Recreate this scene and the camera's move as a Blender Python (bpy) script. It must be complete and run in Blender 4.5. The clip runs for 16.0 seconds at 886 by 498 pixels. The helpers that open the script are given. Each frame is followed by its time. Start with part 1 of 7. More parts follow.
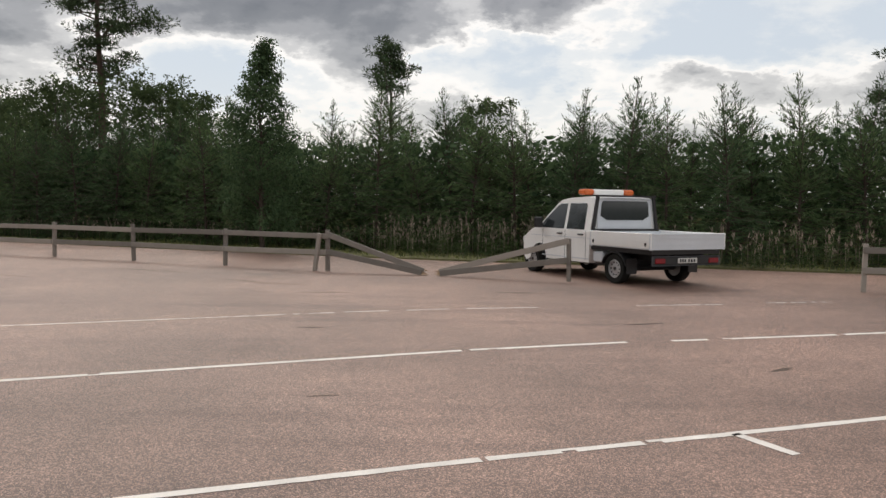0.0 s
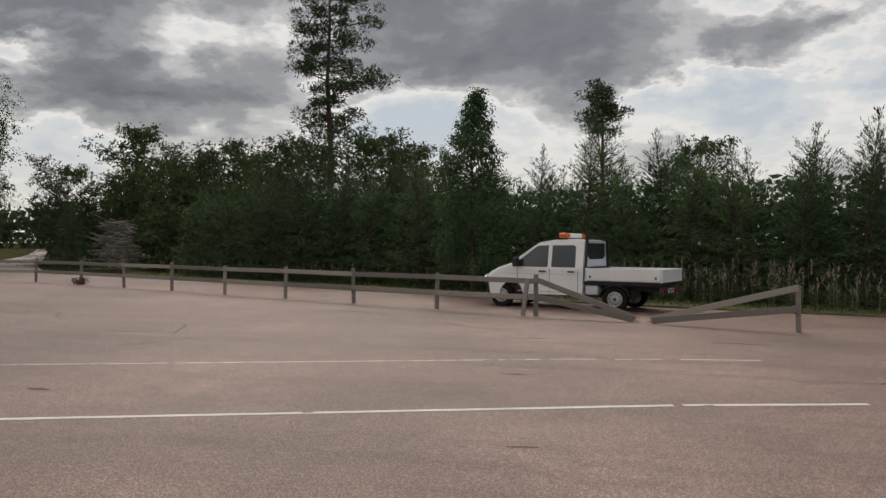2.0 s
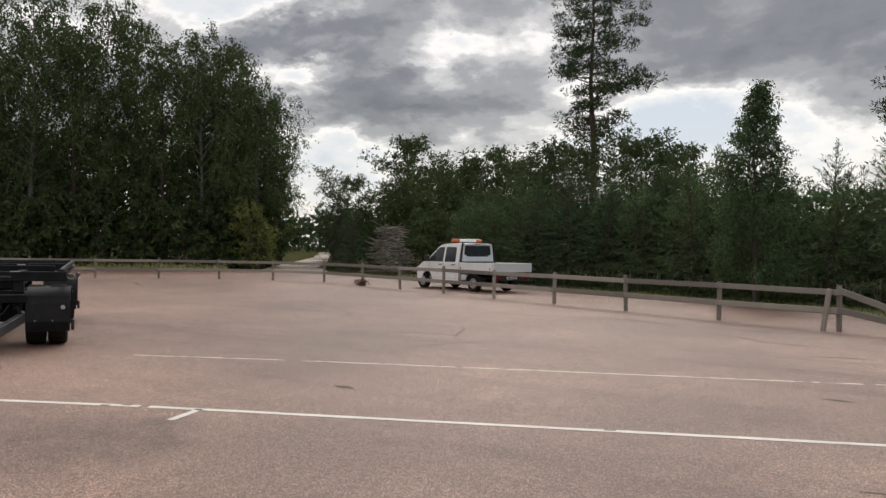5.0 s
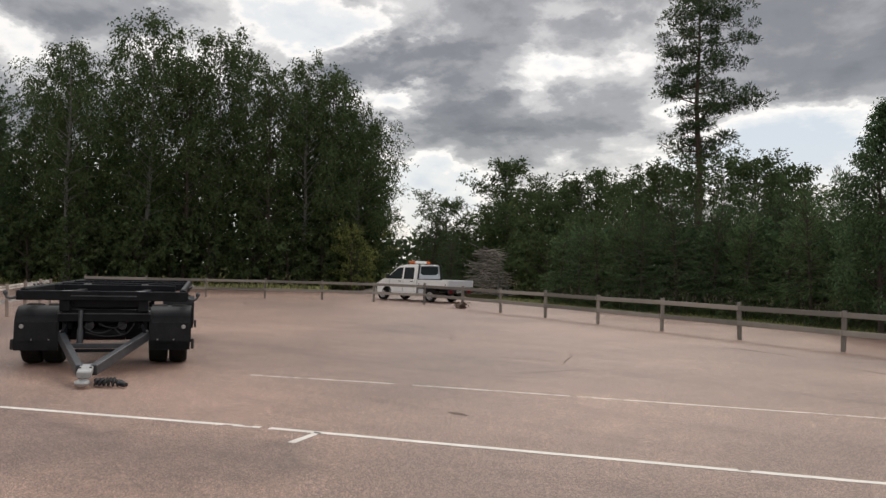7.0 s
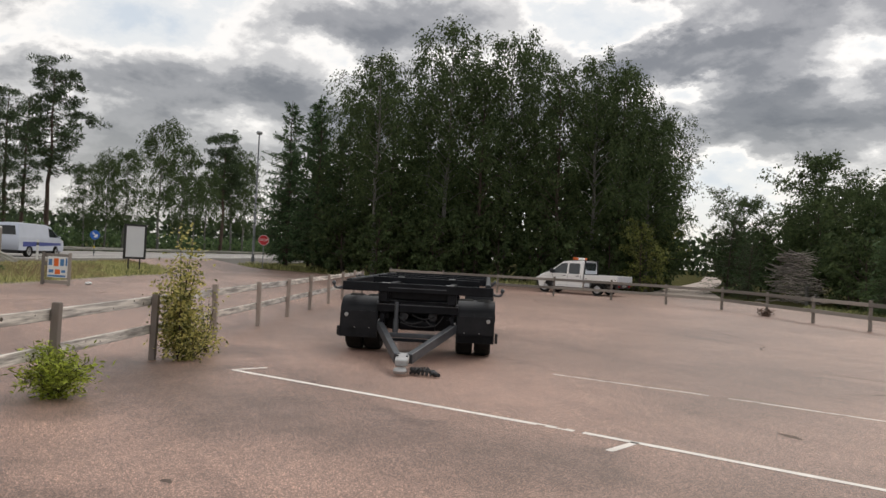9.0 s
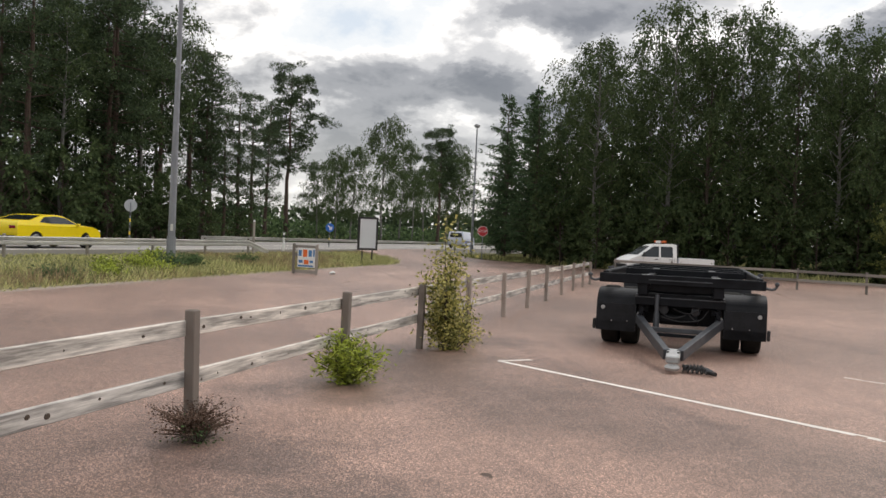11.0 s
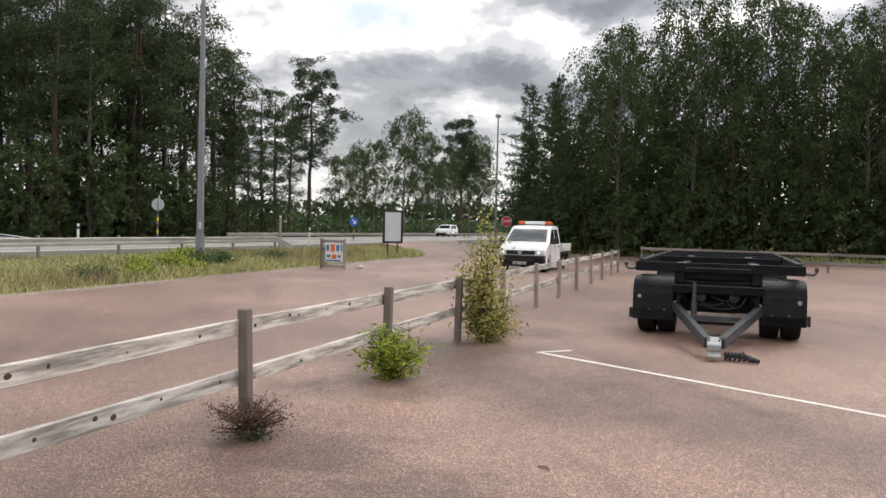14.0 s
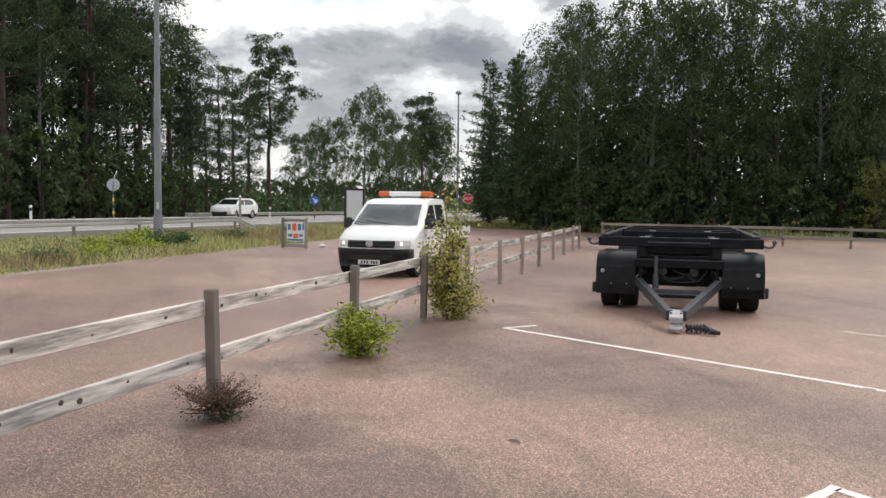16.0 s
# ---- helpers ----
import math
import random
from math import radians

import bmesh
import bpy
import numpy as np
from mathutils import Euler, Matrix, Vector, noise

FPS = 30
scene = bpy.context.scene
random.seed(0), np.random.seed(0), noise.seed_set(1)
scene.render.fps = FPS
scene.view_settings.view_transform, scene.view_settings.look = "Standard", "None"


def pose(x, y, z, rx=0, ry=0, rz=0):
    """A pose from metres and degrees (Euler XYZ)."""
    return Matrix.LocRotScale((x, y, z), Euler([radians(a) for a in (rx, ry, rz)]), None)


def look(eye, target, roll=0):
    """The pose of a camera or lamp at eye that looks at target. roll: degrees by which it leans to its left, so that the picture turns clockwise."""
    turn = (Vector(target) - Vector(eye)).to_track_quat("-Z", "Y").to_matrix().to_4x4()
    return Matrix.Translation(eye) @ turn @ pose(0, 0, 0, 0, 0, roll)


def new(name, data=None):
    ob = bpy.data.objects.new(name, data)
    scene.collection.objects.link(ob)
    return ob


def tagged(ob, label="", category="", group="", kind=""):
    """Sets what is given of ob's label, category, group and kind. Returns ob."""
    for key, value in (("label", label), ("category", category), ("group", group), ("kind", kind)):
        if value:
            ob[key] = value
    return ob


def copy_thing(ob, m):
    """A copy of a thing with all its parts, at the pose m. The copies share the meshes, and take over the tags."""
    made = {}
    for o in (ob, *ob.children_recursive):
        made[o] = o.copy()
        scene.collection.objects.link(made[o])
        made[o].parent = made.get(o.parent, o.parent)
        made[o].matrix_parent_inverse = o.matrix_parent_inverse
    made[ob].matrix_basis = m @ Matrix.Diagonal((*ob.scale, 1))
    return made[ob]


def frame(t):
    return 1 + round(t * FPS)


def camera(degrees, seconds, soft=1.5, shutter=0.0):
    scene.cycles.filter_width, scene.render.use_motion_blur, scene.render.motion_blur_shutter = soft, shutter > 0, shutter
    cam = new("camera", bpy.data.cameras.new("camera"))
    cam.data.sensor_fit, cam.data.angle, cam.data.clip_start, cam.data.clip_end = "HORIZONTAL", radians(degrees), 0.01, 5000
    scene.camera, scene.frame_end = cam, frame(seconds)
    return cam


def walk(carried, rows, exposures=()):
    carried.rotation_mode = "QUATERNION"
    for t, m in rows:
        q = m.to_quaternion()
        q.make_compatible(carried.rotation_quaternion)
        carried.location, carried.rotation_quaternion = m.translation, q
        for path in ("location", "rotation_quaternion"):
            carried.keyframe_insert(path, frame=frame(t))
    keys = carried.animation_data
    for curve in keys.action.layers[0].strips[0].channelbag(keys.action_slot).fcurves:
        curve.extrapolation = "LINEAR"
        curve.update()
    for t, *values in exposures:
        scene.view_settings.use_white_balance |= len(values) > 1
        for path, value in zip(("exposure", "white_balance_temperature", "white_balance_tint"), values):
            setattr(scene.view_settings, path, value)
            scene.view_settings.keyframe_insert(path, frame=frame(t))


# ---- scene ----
cam = camera(58.1, 16.0, soft=1.5)
PATH = [
    (0, (0.475, 0.465, 1.752), (0.514, 2.462, 1.64), 0.8),
    (0.5, (0.497, 0.565, 1.77), (0.247, 2.548, 1.699), 0.9),
    (1, (0.546, 0.595, 1.769), (0.208, 2.566, 1.743), 0.9),
    (1.5, (0.549, 0.619, 1.776), (0.136, 2.575, 1.77), 0.7),
    (2, (0.549, 0.655, 1.764), (0.063, 2.595, 1.757), 0.5),
    (2.5, (0.516, 0.622, 1.766), (-0.079, 2.532, 1.756), 0.9),
    (3, (0.328, 0.68, 1.746), (-0.356, 2.559, 1.738), 1.5),
    (3.5, (0.118, 0.647, 1.777), (-0.628, 2.503, 1.76), 1.2),
    (4, (0.028, 0.702, 1.77), (-0.804, 2.521, 1.736), 1.3),
    (4.5, (-0.026, 0.724, 1.771), (-0.937, 2.504, 1.743), 1.2),
    (5, (-0.083, 0.893, 1.782), (-1.148, 2.586, 1.779), 0.8),
    (5.2, (-0.1, 0.95, 1.793), (-1.211, 2.613, 1.791), 1.0),
    (7.3, (-0.422, 0.789, 1.823), (-1.71, 2.318, 1.877), 1.6),
    (7.5, (-0.45, 0.755, 1.828), (-1.768, 2.259, 1.879), 1.8),
    (8, (-0.572, 0.779, 1.807), (-2.01, 2.168, 1.826), 1.8),
    (8.5, (-0.725, 0.818, 1.828), (-2.319, 2.027, 1.833), 2.3),
    (9, (-0.906, 0.797, 1.804), (-2.621, 1.826, 1.824), 2.9),
    (9.5, (-1.08, 0.571, 1.804), (-2.844, 1.514, 1.816), 2.2),
    (10, (-1.197, 0.351, 1.785), (-3.034, 1.143, 1.787), 2.8),
    (10.2, (-1.283, 0.294, 1.761), (-3.153, 1.003, 1.749), 3.2),
    (12.3, (-1.625, 0.022, 1.792), (-3.56, 0.526, 1.761), 2.5),
    (12.5, (-1.617, 0.001, 1.795), (-3.554, 0.501, 1.767), 2.5),
    (13, (-1.593, -0.028, 1.798), (-3.532, 0.46, 1.781), 2.0),
    (13.5, (-1.596, -0.058, 1.789), (-3.539, 0.414, 1.773), 1.5),
    (14, (-1.577, -0.079, 1.789), (-3.512, 0.427, 1.736), 1.3),
    (14.5, (-1.618, -0.09, 1.785), (-3.529, 0.492, 1.693), 1.4),
    (15, (-1.608, -0.101, 1.784), (-3.503, 0.531, 1.681), 1.3),
    (15.5, (-1.611, -0.109, 1.782), (-3.503, 0.533, 1.68), 0.9),
    (16, (-1.598, -0.132, 1.781), (-3.503, 0.467, 1.674), 0.7),
]
walk(cam, [(t, look(eye, target, roll)) for t, eye, target, roll in PATH], exposures=((0, -0.1, 6800, 12), (0.6, -0.22, 6800, 12), (1.5, -0.55, 6800, 12), (2.5, -0.33, 6800, 12), (3.5, -0.18, 6800, 12), (5, -0.1, 6800, 12), (9, -0.05, 6800, 12), (12.5, 0.28, 6700, 12), (14.5, 0.33, 6650, 12), (16, 0.33, 6600, 11.5)))

# clouds: bearing and height of the middle, half width and half height in degrees, thicker or thinner
SKY_BLOBS = [(-78.0, 12.0, 22.0, 9.0, 0.06), (-16.3, 7.8, 6.1, 3.0, -0.17), (-5.2, 9.1, 2.5, 1.2, 0.10), (9.5, 13.4, 5.8, 1.8, 0.26), (4.4, 9.8, 5.4, 2.2, -0.16), (23.2, 12.2, 10.8, 2.6, -0.42), (17.2, 8.3, 7.8, 1.6, 0.03), (-8.9, 14.8, 12.2, 4.7, 0.30), (-15.6, 10.0, 4.5, 2.0, -0.17), (4.4, 9.1, 5.8, 2.4, -0.17), (-38.2, 10.7, 5.8, 1.4, 0.15), (-30.7, 8.8, 7.8, 1.8, 0.13), (-41.0, 14.5, 7.1, 1.6, 0.20), (-43.0, 11.7, 3.7, 1.1, -0.15), (-41.6, 5.3, 4.9, 2.4, -0.16), (-35.0, 14.1, 5.0, 1.1, -0.13), (-32.5, 10.8, 8.3, 1.5, 0.13), (-42.2, 14.9, 4.2, 1.6, 0.13), (-39.7, 6.7, 4.5, 1.6, -0.06), (-48.0, 16.0, 3.8, 1.0, -0.06), (-29.3, 16.4, 6.3, 1.0, 0.12), (-48.0, 16.5, 4.2, 1.8, -0.24), (-64.9, 16.0, 5.9, 1.7, 0.17), (-69.3, 13.5, 3.3, 1.6, -0.16), (-78.6, 13.7, 6.7, 1.8, -0.05), (-75.7, 10.4, 8.7, 1.8, 0.04), (-42.6, 10.7, 1.7, 1.6, -0.12), (-34.9, 8.7, 6.2, 1.1, 0.10), (-86.7, 14.2, 8.8, 2.2, -0.13), (-79.5, 12.0, 2.9, 1.6, 0.06), (-75.5, 13.4, 2.5, 2.0, -0.05), (-71.1, 10.4, 3.3, 1.6, 0.08)]
PAINT_MID = [((-12.46, 4.24), (-7.52, 6.53)), ((-7.42, 6.57), (0.90, 9.95)), ((1.00, 9.99), (3.07, 10.66)), ((3.70, 10.80), (4.22, 10.93)), ((4.45, 10.99), (6.22, 11.45)), ((6.35, 11.49), (12.5, 13.2))]
PAINT_FAR = [((-11.0, 9.05), (-8.75, 10.10)), ((-8.6, 10.16), (-1.0, 13.15)), ((-0.85, 13.22), (-0.14, 13.44)), ((0.14, 13.52), (0.84, 13.74)), ((1.14, 13.82), (2.38, 14.08)), ((4.19, 14.5), (5.86, 14.8)), ((6.76, 15.1), (8.16, 15.4))]
PAINT_NEAR = [((-5.62, 3.80), (-1.36, 5.05)), ((-1.34, 5.055), (0.86, 5.855)), ((0.90, 5.87), (2.10, 6.27)), ((2.14, 6.285), (7.5, 8.1))]
PAINT_TICKS = [((-12.46, 4.24), (-12.56, 4.80)), ((-6.87, 6.80), (-6.69, 6.26)), ((2.88, 6.53), (3.13, 6.02)), ((-5.66, 3.84), (-5.48, 3.40))]
TREES_BEHIND = [(-38.6, 56.2, 11.0), (-45.9, 57.5, 8.0), (-30.1, 54.5, 9.2), (-26.6, 54.1, 8.4), (-22.4, 53.9, 9.3), (-17.2, 53.7, 9.4), (-14.7, 53.5, 8.4), (-33.5, 56, 8.2), (3.3, 45.4, 7.5), (-17.9, 40.4, 7.2), (-13.6, 43.2, 7.6), (-35, 60, 9), (-24, 50, 7.5), (-34, 50, 7.0), (-29, 48, 6.5), (-41.5, 62, 7.5)]
GROVE = [(-60.2, 26.9, 14.3), (-55.4, 27.4, 18.0), (-58.2, 30.3, 16.8), (-53.1, 31.8, 20.4), (-59.2, 33.8, 19.7), (-51.7, 34.2, 17.4), (-52.1, 37.3, 20.4), (-54.0, 41.0, 20.6), (-47.9, 39.0, 17.0), (-46.7, 41.6, 18.4), (-48.4, 45.7, 18.7), (-46.2, 43.4, 16.8), (-45.5, 46.0, 15.1), (-47.0, 48.6, 14.3), (-65.0, 30.9, 17.9), (-57, 38, 18), (-52, 46, 17), (-48, 50, 15)]
SPRUCES = [(-69.3, 25.4, 15.2), (-64.7, 26.3, 15.2), (-71.6, 28.5, 14.9), (-62.6, 25.6, 13.5), (-66.8, 27.6, 12.0), (-67.2, 24.8, 10.5), (-60.6, 26.6, 11.5), (-73.5, 27.0, 12.5)]
FAR_PINES = [(-78.5, 3.5, 14.2), (-81.5, 5.0, 13.7), (-74.6, 1.0, 11.6), (-72.6, -0.7, 14.6), (-60.8, -15.3, 18.2), (-57.7, -12.7, 16.9), (-56.7, -11.1, 18.9), (-65.4, -11.3, 19.4), (-62.2, -7.1, 18.5), (-64.4, -8.0, 18.4), (-69.8, -5.7, 19.1), (-67.6, -4.0, 17.4), (-70.7, -1.8, 16.0), (-66.7, -17.3, 18.0), (-52.3, -17.3, 17.3), (-72.4, -11.5, 18.0), (-76.6, 2.2, 14.0), (-73.3, -0.1, 16.4), (-62.8, -6.9, 22.1), (-66.5, -12.3, 20.2)]
FAR_BIRCHES = [(-98.3, 16.2, 11.9), (-118.1, 29.0, 11.5), (-133.0, 38.7, 17.6), (-94.9, 13.9, 10.7), (-90.9, 11.4, 9.1), (-106.7, 21.8, 17.0), (-113.1, 25.7, 15.0), (-122.2, 31.8, 12.9), (-137.8, 42.0, 16.4)]
UMBRELLA_PINES = [(-85.2, 7.5, 17.8), (-127.8, 35.6, 19.6)]
FOREST_BIRCHES = [(-59.8, -14.6, 16.0), (-63.9, -14.8, 15.5), (-69.9, -15.3, 19.2), (-62.4, -12.4, 16.2), (-66.5, -12.2, 16.9), (-58.8, -9.4, 16.1), (-72.8, -11.0, 17.8), (-65.0, -8.7, 16.9), (-75.1, -9.0, 21.4), (-69.3, -6.6, 17.8), (-65.3, -5.3, 15.7), (-71.5, -4.6, 18.1), (-68.2, -3.2, 19.3), (-75.6, -2.3, 18.4), (-59.4, -16.3, 15.3), (-64.6, -19.6, 16.0), (-60.2, -20.2, 15.1), (-73.6, -0.9, 12.8)]
FAR_GROUND = 0.54
BACK_POSTS = [(-41.6, 21.8), (-39.2, 23.9), (-36.84, 25.95), (-34.5, 28.0), (-32.0, 29.8), (-29.1, 30.75), (-26.0, 31.1), (-22.6, 29.8), (-19.6, 28.54), (-16.69, 27.38), (-13.74, 26.07), (-10.83, 24.82), (-8.0, 23.62), (-5.04, 22.30), (-2.09, 21.02)]
SHRUBS = [(-58.8, 26.3, 4.6), (-54.2, 27.0, 4.8), (-61.8, 25.9, 4.2), (-51.4, 30.2, 4.6), (-46.2, 57.0, 4.6), (-44.6, 56.2, 5.2), (-42.2, 55.2, 5.0), (-40.0, 54.4, 4.2), (-44.4, 43.6, 4.2), (-45.0, 41.6, 4.8), (-46.2, 39.4, 4.6), (-48.2, 37.4, 5.0), (-50.0, 35.2, 4.8), (-51.6, 33.0, 5.2), (-53.6, 31.2, 5.0), (-56.0, 29.8, 5.2), (-58.6, 28.6, 4.8), (-61.2, 27.6, 4.4), (-63.6, 27.8, 4.2), (-46.5, 43.2, 6.2), (-50.5, 39.5, 6.6), (-54.0, 35.6, 6.4), (-58.0, 33.2, 6.2), (-62.5, 31.5, 5.6), (-46.5, 47.5, 6.0), (-67.5, 28.8, 4.0), (-28.6, 45.2, 3.4), (-26.5, 43.4, 4.2), (-33.0, 49.0, 5.0), (-36.5, 53.0, 5.5), (-29.5, 47.5, 5.5), (-25.0, 46.5, 5.5)]
SHRUBS_ROAD = [(-50.8, -14.4, 4.9), (-53.7, -11.9, 4.9), (-57.3, -9.2, 5.5), (-60.8, -6.8, 4.7), (-65.2, -4.3, 4.8), (-53.7, -18.7, 5.9), (-57.3, -15.8, 5.9), (-61.6, -11.5, 5.9), (-65.2, -7.9, 5.4), (-68.2, -2.4, 4.3), (-50.8, -19.4, 6.2), (-47.9, -18.4, 4.6), (-59.9, -14.5, 3.8), (-62.3, -12.9, 4.2), (-61.7, -10.3, 4.1), (-64.1, -8.2, 3.8), (-63.8, -5.2, 4.1), (-66.8, -3.2, 4.3), (-70.2, -0.8, 3.7), (-75.7, 2.5, 2.8)]
CRACKS = [(-4.5, 18.6, -12, 2.2, 0.10), (-3.2, 17.6, -8, 1.2, 0.09), (-7.5, 20.9, -20, 2.4, 0.09), (-2.0, 15.9, 5, 1.0, 0.12), (-1.35, 11.58, 8, 0.4, 0.10), (-0.6, 7.6, 15, 0.3, 0.06), (-8.2, 12.6, 60, 1.6, 0.05), (-10.5, 14.2, 20, 2.6, 0.05), (-12.5, 16.5, 140, 3.2, 0.05), (-15, 19, 160, 3.5, 0.06), (-6.67, 8.8, -4, 0.35, 0.12), (-8.3, 14.4, 110, 2.2, 0.04), (-17.5, 15.5, 30, 3.5, 0.05), (3.4, 12.2, 4, 0.7, 0.09), (1.8, 16.4, -5, 1.1, 0.12), (4.2, 8.9, 30, 0.4, 0.09), (-26, 2.2, 140, 1.2, 0.10), (-29.5, 4.6, 150, 1.6, 0.12), (-24.3, 0.8, 145, 0.8, 0.08), (-36, 8.5, 140, 2.0, 0.12), (-7.2, 2.18, 20, 0.14, 0.09), (-28.5, 22.5, 150, 3.0, 0.10), (-9.6, 19.0, -22, 1.5, 0.06)]



# ---- light ----
def nd(tree, kind, **kw):
    n = tree.nodes.new(kind)
    for k, v in kw.items():
        if k in n.inputs:
            n.inputs[k].default_value = v
    return n


SUN_DIR = Vector((-0.22, 0.62, 0.72)).normalized()
SUN_EL = math.asin(SUN_DIR.z)
SUN_AZ = math.atan2(SUN_DIR.x, SUN_DIR.y)

world = bpy.data.worlds.new("cloudy_sky")
scene.world = world
world.use_nodes = True
wt = world.node_tree
wt.nodes.clear()
W_OUT = wt.nodes.new("ShaderNodeOutputWorld")


def wmath(op, a, b=None, c=None, clamp=False):
    n = wt.nodes.new("ShaderNodeMath")
    n.operation, n.use_clamp = op, clamp
    for i, v in enumerate((a, b, c)):
        if v is None:
            continue
        if isinstance(v, (int, float)):
            n.inputs[i].default_value = v
        else:
            wt.links.new(v, n.inputs[i])
    return n.outputs[0]


def wblob(bearing, height, wide, high, amount):
    """A soft patch of thicker or thinner cloud round a bearing and height in the sky."""
    dx = wmath("MULTIPLY_ADD", W_AZ, 1 / wide, -bearing / wide)
    dy = wmath("MULTIPLY_ADD", W_EL, 1 / high, -height / high)
    d = wmath("ADD", wmath("MULTIPLY", dx, dx), wmath("MULTIPLY", dy, dy))
    mr = wt.nodes.new("ShaderNodeMapRange")
    mr.interpolation_type = "SMOOTHSTEP"
    wt.links.new(d, mr.inputs["Value"])
    mr.inputs["From Min"].default_value, mr.inputs["From Max"].default_value = 2.0, 0.25
    mr.inputs["To Min"].default_value, mr.inputs["To Max"].default_value = 0.0, amount
    return mr.outputs[0]


w_co = wt.nodes.new("ShaderNodeTexCoord")
w_norm = wt.nodes.new("ShaderNodeVectorMath")
w_norm.operation = "NORMALIZE"
wt.links.new(w_co.outputs["Generated"], w_norm.inputs[0])
W_DIR = w_norm.outputs[0]
w_sep = wt.nodes.new("ShaderNodeSeparateXYZ")
wt.links.new(W_DIR, w_sep.inputs[0])
w_h = wmath("ADD", wmath("MAXIMUM", w_sep.outputs[2], 0.0), 0.34)
w_plane = wt.nodes.new("ShaderNodeCombineXYZ")
wt.links.new(wmath("DIVIDE", w_sep.outputs[0], w_h), w_plane.inputs[0])
wt.links.new(wmath("DIVIDE", w_sep.outputs[1], w_h), w_plane.inputs[1])
w_plane.inputs[2].default_value = 3.7


def wnoise(scale, detail, rough, distortion=0.0):
    n = nd(wt, "ShaderNodeTexNoise", Scale=scale, Detail=detail, Roughness=rough, Distortion=distortion)
    wt.links.new(w_plane.outputs[0], n.inputs["Vector"])
    return n.outputs["Fac"]


# bearing and height in degrees, frayed by noise
W_AZ = wmath("ADD", wmath("MULTIPLY", wmath("ARCTAN2", w_sep.outputs[0], w_sep.outputs[1]), math.degrees(1)), wmath("MULTIPLY_ADD", wnoise(7.0, 6.0, 0.6), 9.0, -4.5))
W_EL = wmath("ADD", wmath("MULTIPLY", wmath("ARCSINE", w_sep.outputs[2]), math.degrees(1)), wmath("MULTIPLY_ADD", wnoise(9.0, 6.0, 0.6), 4.0, -2.0))
w_density = wmath("ADD", wmath("MULTIPLY_ADD", wnoise(1.35, 10.0, 0.55, 0.25), 1.3, -0.65), wmath("MULTIPLY_ADD", wnoise(4.6, 8.0, 0.6, 0.15), 0.9, -0.45))
w_density = wmath("ADD", w_density, 0.45)
# thinner cloud overhead
w_over = wt.nodes.new("ShaderNodeMapRange")
wt.links.new(w_sep.outputs[2], w_over.inputs["Value"])
w_over.inputs["From Min"].default_value, w_over.inputs["From Max"].default_value = 0.42, 0.8
w_over.inputs["To Min"].default_value, w_over.inputs["To Max"].default_value = 0.0, -0.30
w_density = wmath("ADD", w_density, w_over.outputs[0])
for blob in SKY_BLOBS:
    w_density = wmath("ADD", w_density, wblob(*blob))
w_ramp = wt.nodes.new("ShaderNodeValToRGB")
w_ramp.color_ramp.interpolation = "EASE"
stops = [(0.0, (0.60, 0.68, 0.76, 1)), (0.20, (0.78, 0.82, 0.84, 1)), (0.33, (0.97, 0.965, 0.94, 1)), (0.46, (0.58, 0.585, 0.585, 1)), (0.60, (0.32, 0.325, 0.335, 1)), (0.78, (0.185, 0.19, 0.20, 1)), (1.0, (0.115, 0.12, 0.13, 1))]
el = w_ramp.color_ramp.elements
el[0].position, el[0].color = stops[0]
el[1].position, el[1].color = stops[-1]
for pos, col in stops[1:-1]:
    e = el.new(pos)
    e.color = col
wt.links.new(wmath("MULTIPLY", w_density, 1.0, clamp=True), w_ramp.inputs["Fac"])
# a veil of haze low over the trees
w_haze = wt.nodes.new("ShaderNodeMix")
w_haze.data_type = "RGBA"
w_low = wt.nodes.new("ShaderNodeMapRange")
wt.links.new(w_sep.outputs[2], w_low.inputs["Value"])
w_low.inputs["From Min"].default_value, w_low.inputs["From Max"].default_value = 0.0, 0.16
w_low.inputs["To Min"].default_value, w_low.inputs["To Max"].default_value = 0.6, 0.0
wt.links.new(w_low.outputs[0], w_haze.inputs["Factor"])
wt.links.new(w_ramp.outputs["Color"], w_haze.inputs["A"])
w_haze.inputs["B"].default_value = (0.74, 0.75, 0.75, 1)
w_bg = nd(wt, "ShaderNodeBackground", Strength=1.0)
wt.links.new(w_haze.outputs["Result"], w_bg.inputs["Color"])
w_sky = wt.nodes.new("ShaderNodeTexSky")
w_sky.sky_type, w_sky.sun_disc = "NISHITA", False
w_sky.sun_elevation, w_sky.sun_rotation = SUN_EL, SUN_AZ
w_skybg = nd(wt, "ShaderNodeBackground", Strength=0.015)
wt.links.new(w_sky.outputs[0], w_skybg.inputs["Color"])
w_add = wt.nodes.new("ShaderNodeAddShader")
wt.links.new(w_bg.outputs[0], w_add.inputs[0])
wt.links.new(w_skybg.outputs[0], w_add.inputs[1])
wt.links.new(w_add.outputs[0], W_OUT.inputs["Surface"])

sun = new("sun", bpy.data.lights.new("sun", "SUN"))
sun.data.energy, sun.data.angle, sun.data.color = 1.5, radians(28), (1.0, 0.95, 0.88)
sun.matrix_world = Matrix.Translation((0, 0, 60)) @ SUN_DIR.to_track_quat("Z", "Y").to_matrix().to_4x4()


